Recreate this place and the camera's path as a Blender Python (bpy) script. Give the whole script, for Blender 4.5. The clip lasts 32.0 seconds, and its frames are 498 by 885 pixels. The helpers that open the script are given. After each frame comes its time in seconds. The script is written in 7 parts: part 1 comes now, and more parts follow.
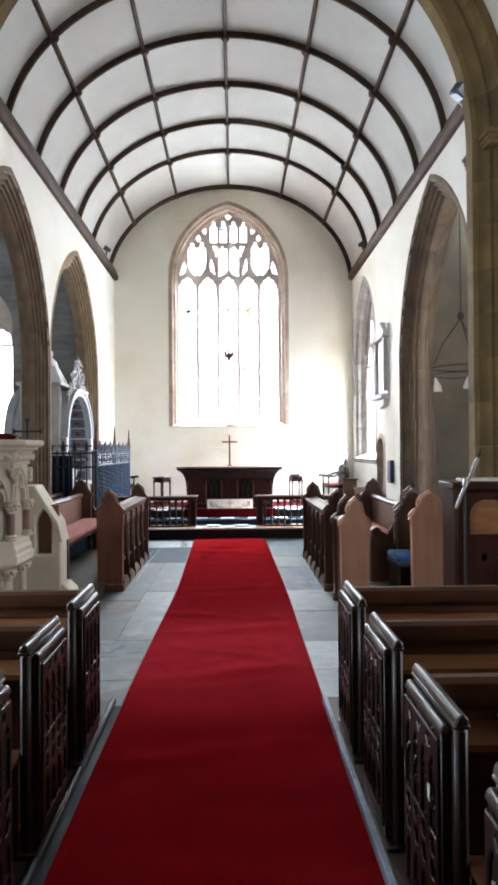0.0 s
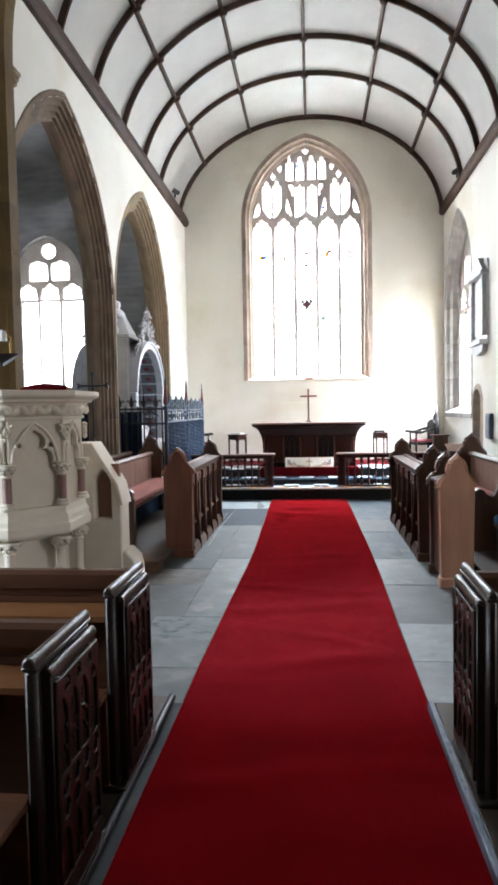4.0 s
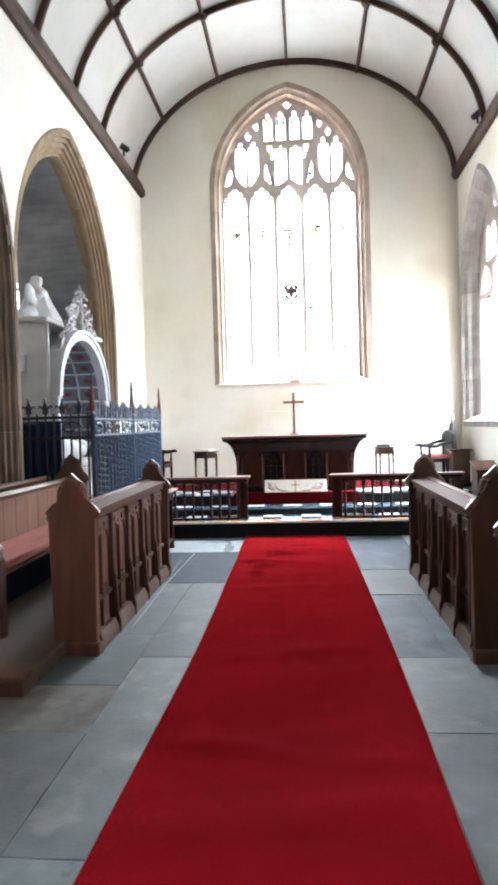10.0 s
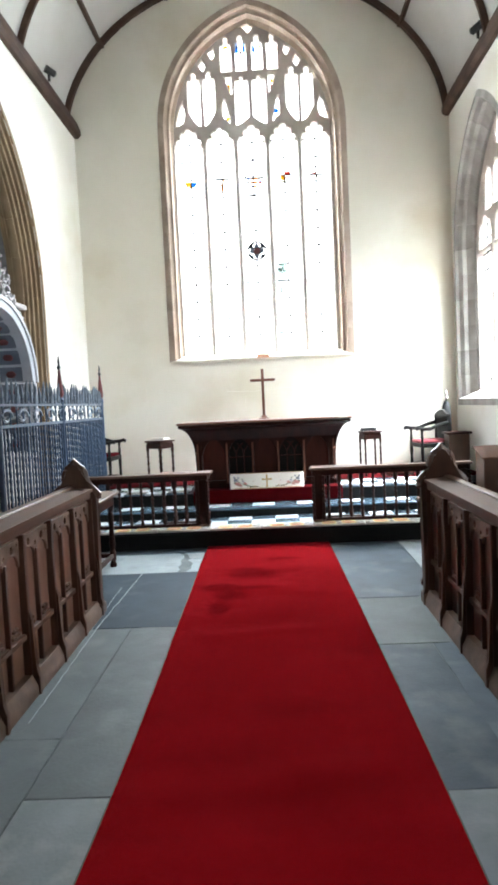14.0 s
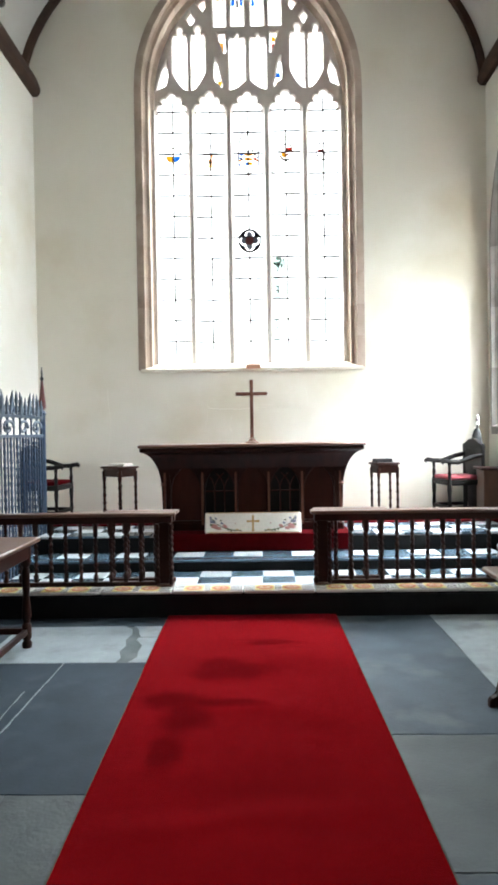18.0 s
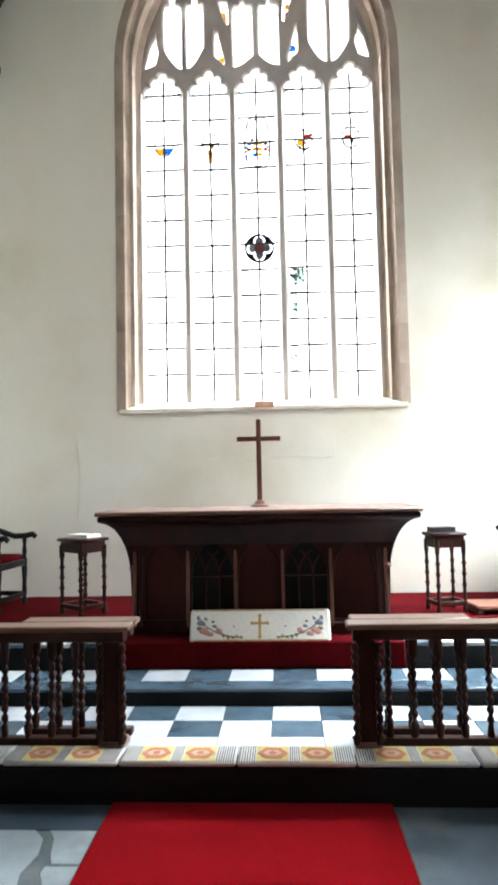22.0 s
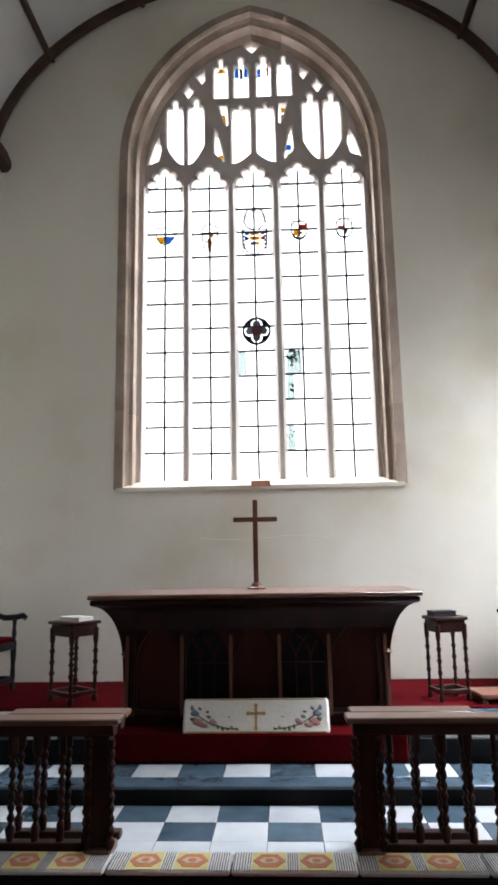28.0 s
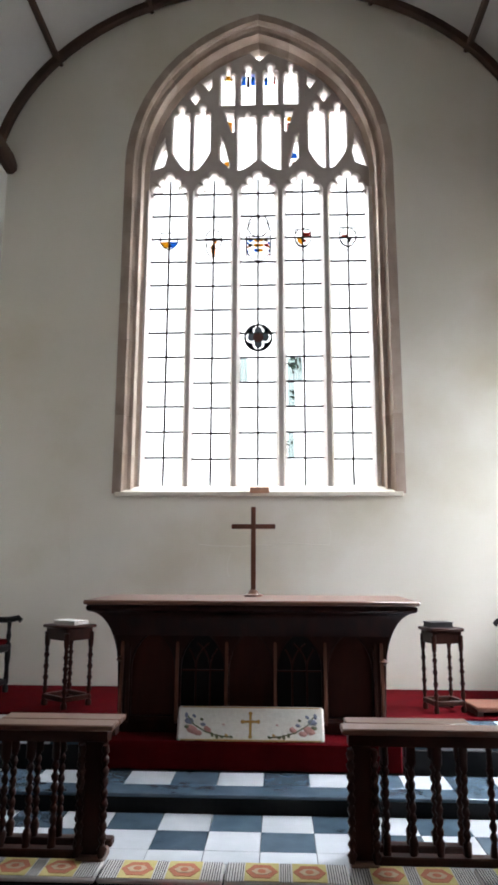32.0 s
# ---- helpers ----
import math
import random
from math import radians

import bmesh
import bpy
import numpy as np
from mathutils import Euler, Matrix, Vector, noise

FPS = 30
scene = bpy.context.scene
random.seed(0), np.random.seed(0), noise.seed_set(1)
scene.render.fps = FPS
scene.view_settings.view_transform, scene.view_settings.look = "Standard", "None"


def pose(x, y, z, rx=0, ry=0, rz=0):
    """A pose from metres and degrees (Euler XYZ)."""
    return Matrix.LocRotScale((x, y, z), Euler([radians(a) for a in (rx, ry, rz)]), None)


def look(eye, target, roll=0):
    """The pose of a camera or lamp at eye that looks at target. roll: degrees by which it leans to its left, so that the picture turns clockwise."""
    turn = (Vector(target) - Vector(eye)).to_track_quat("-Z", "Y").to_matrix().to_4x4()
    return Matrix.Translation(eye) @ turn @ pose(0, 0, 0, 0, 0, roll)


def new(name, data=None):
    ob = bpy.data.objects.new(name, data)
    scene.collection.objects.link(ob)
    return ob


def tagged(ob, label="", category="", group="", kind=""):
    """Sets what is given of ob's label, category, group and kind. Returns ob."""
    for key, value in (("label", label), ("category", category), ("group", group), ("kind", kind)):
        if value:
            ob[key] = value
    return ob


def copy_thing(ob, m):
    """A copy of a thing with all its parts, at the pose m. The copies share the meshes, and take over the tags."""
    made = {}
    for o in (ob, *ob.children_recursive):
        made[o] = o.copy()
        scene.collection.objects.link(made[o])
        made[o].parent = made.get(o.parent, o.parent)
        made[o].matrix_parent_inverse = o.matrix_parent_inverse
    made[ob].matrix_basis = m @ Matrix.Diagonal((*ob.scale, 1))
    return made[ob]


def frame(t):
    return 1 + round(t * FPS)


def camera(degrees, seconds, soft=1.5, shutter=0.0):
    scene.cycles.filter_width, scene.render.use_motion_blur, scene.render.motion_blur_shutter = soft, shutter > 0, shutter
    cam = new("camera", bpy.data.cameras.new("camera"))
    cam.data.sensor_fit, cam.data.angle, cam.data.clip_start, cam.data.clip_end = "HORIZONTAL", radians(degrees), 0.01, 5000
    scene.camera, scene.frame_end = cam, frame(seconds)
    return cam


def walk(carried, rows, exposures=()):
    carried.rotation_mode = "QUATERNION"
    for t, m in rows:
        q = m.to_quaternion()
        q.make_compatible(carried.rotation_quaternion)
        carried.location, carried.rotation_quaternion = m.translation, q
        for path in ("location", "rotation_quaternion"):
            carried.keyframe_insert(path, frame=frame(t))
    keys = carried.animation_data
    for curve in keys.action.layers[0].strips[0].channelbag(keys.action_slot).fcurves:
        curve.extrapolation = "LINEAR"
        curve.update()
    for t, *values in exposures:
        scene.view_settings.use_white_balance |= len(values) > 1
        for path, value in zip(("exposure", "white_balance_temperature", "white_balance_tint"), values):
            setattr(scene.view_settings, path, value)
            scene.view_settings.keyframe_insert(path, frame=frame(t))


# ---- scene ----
cam = camera(41.4, 32.0, soft=3.2, shutter=0.3)
PATH = [
    (0, (0.174, 0.508, 1.663), (0.217, 2.508, 1.683), -0.4),
    (0.5, (0.175, 0.529, 1.658), (0.224, 2.528, 1.669), -0.9),
    (1, (0.158, 0.530, 1.660), (0.176, 2.530, 1.679), -1.0),
    (1.5, (0.123, 0.586, 1.655), (0.108, 2.585, 1.705), -1.4),
    (2, (0.071, 0.659, 1.638), (0.153, 2.658, 1.664), -1.3),
    (2.5, (0.070, 0.717, 1.643), (0.128, 2.716, 1.628), -0.9),
    (3, (0.153, 0.952, 1.627), (0.049, 2.948, 1.547), -2.5),
    (3.5, (0.174, 1.162, 1.610), (-0.031, 3.149, 1.514), -1.1),
    (5.5, (0.075, 2.020, 1.546), (-0.040, 4.012, 1.418), -1.6),
    (6, (0.109, 2.274, 1.519), (0.013, 4.270, 1.434), -2.7),
    (6.5, (0.094, 2.541, 1.507), (0.031, 4.531, 1.318), -3.0),
    (7, (0.117, 2.764, 1.492), (-0.020, 4.756, 1.376), -4.0),
    (7.5, (0.151, 2.990, 1.493), (-0.121, 4.966, 1.357), -2.5),
    (8, (0.144, 3.271, 1.444), (-0.066, 5.257, 1.354), -2.7),
    (8.5, (0.200, 3.437, 1.514), (0.055, 5.429, 1.402), -2.6),
    (9, (0.291, 3.619, 1.545), (0.048, 5.602, 1.451), -2.3),
    (9.5, (0.297, 3.914, 1.489), (-0.049, 5.880, 1.372), -1.4),
    (10, (0.228, 4.130, 1.482), (0.058, 6.123, 1.428), -1.6),
    (10.5, (0.202, 4.304, 1.488), (0.113, 6.296, 1.343), -1.9),
    (11, (0.277, 4.457, 1.533), (0.086, 6.446, 1.449), -2.7),
    (11.5, (0.251, 4.713, 1.467), (0.048, 6.699, 1.343), -0.8),
    (12, (0.176, 4.990, 1.458), (0.024, 6.979, 1.323), -1.2),
    (12.5, (0.199, 5.120, 1.506), (0.180, 7.111, 1.316), -2.6),
    (13, (0.073, 5.390, 1.462), (0.010, 7.384, 1.322), -3.3),
    (13.5, (0.131, 5.586, 1.487), (0.022, 7.577, 1.326), -1.8),
    (14, (0.168, 5.811, 1.504), (0.094, 7.806, 1.389), -2.7),
    (14.5, (0.107, 6.086, 1.481), (0.101, 8.083, 1.376), -2.8),
    (16.5, (0.104, 6.965, 1.465), (0.082, 8.958, 1.297), -1.1),
    (17, (0.103, 7.181, 1.476), (0.031, 9.174, 1.321), -2.6),
    (17.5, (0.165, 7.372, 1.469), (0.048, 9.362, 1.306), -2.0),
    (18, (0.165, 7.697, 1.420), (0.125, 9.697, 1.388), -0.9),
    (18.5, (0.191, 7.863, 1.479), (0.186, 9.863, 1.446), -2.4),
    (19, (0.258, 8.133, 1.479), (0.153, 10.130, 1.509), -3.6),
    (19.5, (0.305, 8.392, 1.458), (0.168, 10.387, 1.490), -2.9),
    (20, (0.313, 8.663, 1.464), (0.252, 10.662, 1.510), -2.6),
    (20.5, (0.305, 8.953, 1.462), (0.226, 10.950, 1.518), -3.2),
    (21, (0.342, 9.240, 1.463), (0.135, 11.229, 1.476), -2.5),
    (21.5, (0.312, 9.473, 1.459), (0.169, 11.466, 1.526), -1.5),
    (22, (0.267, 9.616, 1.485), (0.155, 11.609, 1.608), -1.2),
    (22.5, (0.301, 9.593, 1.512), (0.278, 11.572, 1.800), -3.3),
    (23, (0.283, 9.587, 1.558), (0.255, 11.570, 1.823), -2.4),
    (23.5, (0.293, 9.612, 1.509), (0.161, 11.576, 1.863), -2.4),
    (24, (0.266, 9.642, 1.496), (0.149, 11.605, 1.860), -0.6),
    (24.5, (0.281, 9.598, 1.531), (0.192, 11.566, 1.875), -0.4),
    (25, (0.287, 9.619, 1.500), (0.202, 11.583, 1.869), -0.7),
    (25.5, (0.282, 9.623, 1.501), (0.204, 11.588, 1.863), -0.8),
    (27.5, (0.266, 9.622, 1.527), (0.184, 11.589, 1.877), -1.1),
    (28, (0.267, 9.613, 1.535), (0.171, 11.581, 1.880), -1.0),
    (28.5, (0.267, 9.614, 1.534), (0.179, 11.580, 1.892), -1.3),
    (29, (0.261, 9.650, 1.514), (0.199, 11.623, 1.836), -1.2),
    (29.5, (0.271, 9.621, 1.525), (0.228, 11.587, 1.886), -0.5),
    (30, (0.257, 9.632, 1.533), (0.184, 11.604, 1.856), -0.8),
    (30.5, (0.274, 9.611, 1.543), (0.207, 11.581, 1.883), -1.1),
    (31, (0.276, 9.629, 1.541), (0.203, 11.601, 1.867), -1.4),
    (31.5, (0.276, 9.610, 1.563), (0.189, 11.579, 1.905), -0.2),
    (32, (0.250, 9.614, 1.546), (0.161, 11.579, 1.907), 0.2),
]
walk(cam, [(t, look(eye, target, roll)) for t, eye, target, roll in PATH],
     [(0.0, 0.95, 6340, 15), (2.0, 0.88, 6340, 15), (3.0, 0.99, 6340, 15), (5.5, 0.72, 6340, 15), (7.0, 0.66, 6340, 15), (8.0, 0.56, 6340, 15), (9.0, 1.08, 6340, 15), (10.0, 1.12, 6340, 15), (12.0, 1.13, 6280, 12),
      (13.0, 0.92, 6300, 10), (14.0, 0.82, 6350, 10), (16.5, 0.47, 6400, 10), (18.0, 0.42, 6450, 10), (19.0, 0.44, 6450, 10), (21.5, 0.55, 6420, 10), (23.0, -0.46, 6440, 14), (25.0, -0.65, 6450, 17), (32.0, -0.65, 6450, 17)])


# ---- world, lamps and exposure ----
world = bpy.data.worlds.new("sky")
scene.world = world
world.use_nodes = True
wn = world.node_tree.nodes
wl = world.node_tree.links
sky = wn.new("ShaderNodeTexSky")
sky.sky_type = "NISHITA"
sky.sun_disc = False
sky.sun_elevation = radians(42)
sky.sun_rotation = radians(120)
wl.new(sky.outputs[0], wn["Background"].inputs[0])
wn["Background"].inputs[1].default_value = 0.1


def area_lamp(name, eye, target, wide, high, watts, colour):
    data = bpy.data.lights.new(name, "AREA")
    data.shape, data.size, data.size_y, data.energy, data.color = "RECTANGLE", wide, high, watts, colour
    ob = new(name, data)
    ob.matrix_world = look(eye, target)
    return ob


sun = bpy.data.lights.new("sun", "SUN")
sun.energy, sun.angle, sun.color = 1.0, radians(12), (1.0, 0.95, 0.87)
new("sun", sun).matrix_world = look((12, 4, 14), (0, 9, 0))

# area lamps standing in for the sky outside the windows
COOL = (0.84, 0.935, 1.0)
area_lamp("east_window_daylight", (0.05, 17.15, 4.75), (0.05, 14.15, 3.9), 3.4, 5.4, 1120, COOL)
area_lamp("east_high_sky_daylight", (0.05, 18.8, 8.6), (0.05, 12.5, 1.0), 3.6, 2.4, 2450, COOL)
area_lamp("south_window_daylight", (5.4, 13.95, 4.2), (-0.4, 15.7, 2.8), 2.4, 5.4, 600, (0.86, 0.94, 1.0))
# Two more sky panels, added to brighten the east wall and carpet.
area_lamp("south_high_sky_daylight", (8.8, 12.9, 9.6), (0.4, 15.86, 1.6), 5.6, 5.4, 16000, (0.86, 0.94, 1.0))
area_lamp("south_east_sky_daylight", (8.8, 16.8, 8.8), (0.2, 12.2, 0.0), 4.6, 4.6, 5600, (0.86, 0.94, 1.0))
area_lamp("north_chapel_daylight", (-5.95, 16.85, 3.9), (-5.2, 10, 2.4), 1.7, 3.9, 430, COOL)
# Added lamp at an unseen opening of the south chapel.
area_lamp("south_chapel_daylight", (6.45, 8.6, 2.9), (3, 8.6, 1.6), 1.8, 2.6, 8, (0.95, 0.975, 1.0))
# Nave lamps are added at unseen openings and aimed at the pulpit.
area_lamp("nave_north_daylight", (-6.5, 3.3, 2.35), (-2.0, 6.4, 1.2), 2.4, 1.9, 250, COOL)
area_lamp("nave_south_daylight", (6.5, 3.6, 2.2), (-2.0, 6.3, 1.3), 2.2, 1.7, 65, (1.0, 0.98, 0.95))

# ---- materials ----


def material(name, colour, second=None, rough=0.7, grain=(8, 8, 8), blotch=1.5, bump=0.15, metal=0.0, vary=0.0,
             gloss=0.5, contrast=(0.35, 0.7), fine=60.0, dirt=None):
    """A procedural surface: two colours mixed by a stretched grain and a broad blotch, fine relief, and a shade that varies from piece to piece."""
    m = bpy.data.materials.new(name)
    m.use_nodes = True
    n, l = m.node_tree.nodes, m.node_tree.links
    out = n["Principled BSDF"]
    second = second or tuple(c * 0.8 for c in colour)
    co, info, add = n.new("ShaderNodeTexCoord"), n.new("ShaderNodeObjectInfo"), n.new("ShaderNodeVectorMath")
    add.operation = "MULTIPLY_ADD"
    add.inputs[1].default_value = (37.0, 53.0, 71.0)
    spread = n.new("ShaderNodeCombineXYZ")
    for k in range(3):
        l.new(info.outputs["Random"], spread.inputs[k])
    l.new(spread.outputs[0], add.inputs[0])
    l.new(co.outputs["Object"], add.inputs[2])
    mapping = n.new("ShaderNodeMapping")
    mapping.inputs["Scale"].default_value = grain
    l.new(add.outputs[0], mapping.inputs[0])
    a, b, f = (n.new("ShaderNodeTexNoise") for _ in range(3))
    l.new(mapping.outputs[0], a.inputs["Vector"])
    l.new(add.outputs[0], b.inputs["Vector"])
    l.new(add.outputs[0], f.inputs["Vector"])
    a.inputs["Scale"].default_value, a.inputs["Detail"].default_value = 1.0, 6.0
    b.inputs["Scale"].default_value, b.inputs["Detail"].default_value = blotch, 4.0
    f.inputs["Scale"].default_value, f.inputs["Detail"].default_value = fine, 3.0
    both = n.new("ShaderNodeMath")
    both.operation = "MULTIPLY_ADD"
    both.inputs[1].default_value = 0.55
    half = n.new("ShaderNodeMath")
    half.operation = "MULTIPLY"
    half.inputs[1].default_value = 0.45
    l.new(b.outputs[0], half.inputs[0])
    l.new(a.outputs[0], both.inputs[0])
    l.new(half.outputs[0], both.inputs[2])
    ramp = n.new("ShaderNodeValToRGB")
    ramp.color_ramp.elements[0].position, ramp.color_ramp.elements[1].position = contrast
    ramp.color_ramp.elements[0].color, ramp.color_ramp.elements[1].color = (*second, 1), (*colour, 1)
    l.new(both.outputs[0], ramp.inputs[0])
    last = ramp.outputs[0]
    if dirt:
        spots, mix = n.new("ShaderNodeTexNoise"), n.new("ShaderNodeMix")
        spots.inputs["Scale"].default_value, spots.inputs["Detail"].default_value = dirt[3], 5.0
        l.new(add.outputs[0], spots.inputs["Vector"])
        cut = n.new("ShaderNodeMapRange")
        cut.inputs[1].default_value, cut.inputs[2].default_value = 0.54, 0.72
        cut.inputs[4].default_value = dirt[4]
        l.new(spots.outputs[0], cut.inputs[0])
        mix.data_type = "RGBA"
        mix.inputs[7].default_value = (*dirt[:3], 1)
        l.new(cut.outputs[0], mix.inputs[0])
        l.new(last, mix.inputs[6])
        last = mix.outputs[2]
    if vary:
        hsv, shade = n.new("ShaderNodeHueSaturation"), n.new("ShaderNodeMapRange")
        shade.inputs[3].default_value, shade.inputs[4].default_value = 1 - vary, 1 + vary
        l.new(info.outputs["Random"], shade.inputs[0])
        l.new(shade.outputs[0], hsv.inputs["Value"])
        l.new(last, hsv.inputs["Color"])
        last = hsv.outputs[0]
    l.new(last, out.inputs["Base Color"])
    out.inputs["Metallic"].default_value = metal
    out.inputs["Specular IOR Level"].default_value = gloss
    wear = n.new("ShaderNodeMapRange")
    wear.inputs[3].default_value, wear.inputs[4].default_value = max(0.05, rough - 0.12), min(1.0, rough + 0.12)
    l.new(both.outputs[0], wear.inputs[0])
    l.new(wear.outputs[0], out.inputs["Roughness"])
    if bump:
        mixed, node = n.new("ShaderNodeMath"), n.new("ShaderNodeBump")
        mixed.operation = "MULTIPLY_ADD"
        mixed.inputs[1].default_value = 0.35
        l.new(f.outputs[0], mixed.inputs[0])
        l.new(both.outputs[0], mixed.inputs[2])
        node.inputs["Strength"].default_value, node.inputs["Distance"].default_value = bump, 0.02
        l.new(mixed.outputs[0], node.inputs["Height"])
        l.new(node.outputs[0], out.inputs["Normal"])
    return m


M = {}
M["plaster"] = material("cream_limewash", (0.80, 0.79, 0.745), (0.74, 0.725, 0.65), 0.92, (1.4, 1.4, 1.0), 0.7, 0.1, gloss=0.2,
                        dirt=(0.58, 0.515, 0.345, 0.75, 0.5))
M["east_plaster"] = material("yellower_limewash", (0.80, 0.772, 0.69), (0.735, 0.70, 0.595), 0.92, (1.4, 1.4, 1.0), 0.7, 0.1, gloss=0.2, dirt=(0.57, 0.50, 0.35, 0.75, 0.5))
# Greyer than the limewash of the walls.
M["roof_plaster"] = material("grey_roof_plaster", (0.54, 0.535, 0.515), (0.47, 0.465, 0.435), 0.92, (2, 2, 2), 0.9, 0.06, gloss=0.2)
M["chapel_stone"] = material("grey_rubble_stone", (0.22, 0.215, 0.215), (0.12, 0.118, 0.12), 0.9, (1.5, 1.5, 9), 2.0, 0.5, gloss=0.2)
# Gloom of the south chapel is put into this dark brown.
M["chapel_plaster"] = material("gloom_toned_plaster", (0.24, 0.21, 0.17), (0.16, 0.14, 0.115), 0.92, (2, 2, 2), 0.9, 0.2, gloss=0.2)
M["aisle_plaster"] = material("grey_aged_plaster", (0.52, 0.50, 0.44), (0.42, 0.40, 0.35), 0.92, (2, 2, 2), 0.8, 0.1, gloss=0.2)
# Shade on the backlit near arch is put into this darker stone.
M["arch_stone"] = material("weathered_shade_toned_stone", (0.265, 0.195, 0.138), (0.14, 0.104, 0.076), 0.85, (7, 7, 3), 1.1, 0.2, vary=0.05, gloss=0.2,
                           dirt=(0.10, 0.085, 0.085, 1.7, 0.55))
M["tan_stone"] = material("tan_hamstone", (0.36, 0.275, 0.175), (0.225, 0.165, 0.105), 0.85, (7, 7, 3), 1.2, 0.2, vary=0.06, gloss=0.2,
                          dirt=(0.13, 0.11, 0.09, 1.8, 0.5))
M["olive_stone"] = material("dark_hamstone", (0.205, 0.138, 0.058), (0.10, 0.066, 0.028), 0.85, (7, 7, 3), 1.2, 0.2, vary=0.08, gloss=0.2, dirt=(0.04, 0.032, 0.022, 1.8, 0.5))
M["window_stone"] = material("pinkish_brown_stone", (0.50, 0.405, 0.33), (0.33, 0.25, 0.20), 0.85, (6, 6, 4), 1.3, 0.15, vary=0.05, gloss=0.2,
                             dirt=(0.20, 0.16, 0.13, 1.4, 0.5))
M["grey_stone"] = material("blotched_grey_stone", (0.46, 0.44, 0.415), (0.23, 0.215, 0.20), 0.85, (4, 4, 2.5), 2.2, 0.2, vary=0.12, gloss=0.2)
M["tracery_stone"] = material("grey_pink_tracery_stone", (0.60, 0.545, 0.51), (0.45, 0.395, 0.36), 0.85, (6, 6, 6), 1.6, 0.12, gloss=0.2)
M["pulpit_stone"] = material("pale_carved_stone", (0.74, 0.69, 0.58), (0.65, 0.595, 0.49), 0.8, (6, 6, 6), 1.6, 0.12, vary=0.05, gloss=0.3)
M["pulpit_shaft"] = material("reddish_marble", (0.30, 0.19, 0.15), (0.20, 0.11, 0.09), 0.4, (9, 9, 4), 3.0, 0.05)
M["slate"] = material("blue_grey_flagstone", (0.076, 0.100, 0.120), (0.040, 0.055, 0.068), 0.56, (5, 5, 5), 1.6, 0.2, vary=0.18, gloss=0.17, contrast=(0.32, 0.64),
                      dirt=(0.145, 0.16, 0.162, 2.6, 0.7))
M["slate_blue"] = material("dark_blue_slate", (0.044, 0.060, 0.076), (0.024, 0.034, 0.045), 0.62, (5, 5, 5), 1.4, 0.12, vary=0.12, gloss=0.1, contrast=(0.3, 0.66), dirt=(0.07, 0.088, 0.10, 3.0, 0.66))
M["slate_worn"] = material("worn_grey_flagstone", (0.155, 0.174, 0.178), (0.085, 0.10, 0.105), 0.56, (5, 5, 5), 2.2, 0.3, vary=0.14, gloss=0.3, contrast=(0.3, 0.66), dirt=(0.25, 0.255, 0.24, 4.5, 0.6))
M["slate_grey"] = material("grey_green_flagstone", (0.105, 0.124, 0.126), (0.062, 0.076, 0.078), 0.56, (5, 5, 5), 1.9, 0.3, vary=0.14, gloss=0.28, contrast=(0.3, 0.66), dirt=(0.15, 0.165, 0.165, 4.0, 0.62))
M["slate_light"] = material("worn_pale_flagstone", (0.31, 0.35, 0.36), (0.20, 0.232, 0.245), 0.55, (7, 7, 7), 3.0, 0.3, vary=0.06, gloss=0.35, contrast=(0.3, 0.7),
                            dirt=(0.13, 0.15, 0.155, 6.0, 0.5))
M["slate_brown"] = material("worn_brown_flagstone", (0.17, 0.16, 0.14), (0.075, 0.07, 0.062), 0.6, (6, 6, 6), 3.0, 0.4, vary=0.06, gloss=0.3, dirt=(0.24, 0.24, 0.22, 5.0, 0.6))
M["slate_fleck"] = material("flaking_pale_flagstone", (0.25, 0.28, 0.28), (0.15, 0.175, 0.18), 0.7, (7, 7, 7), 3.0, 0.4, gloss=0.15, dirt=(0.055, 0.065, 0.068, 11.0, 0.75))
M["mortar"] = material("grey_mortar", (0.135, 0.155, 0.165), (0.03, 0.036, 0.04), 0.95, (1.3, 1.3, 1.3), 2.2, 0.3, contrast=(0.42, 0.6))
M["carpet"] = material("red_carpet", (0.255, 0.006, 0.0092), (0.16, 0.0036, 0.0054), 0.95, (1.2, 3.5, 3), 1.3, 0.5, gloss=0.0, fine=420.0)

pile = M["carpet"].node_tree.nodes["Principled BSDF"]
pile.inputs["Sheen Weight"].default_value = 1.0
pile.inputs["Sheen Roughness"].default_value = 0.22
pile.inputs["Sheen Tint"].default_value = (0.95, 0.085, 0.115, 1)


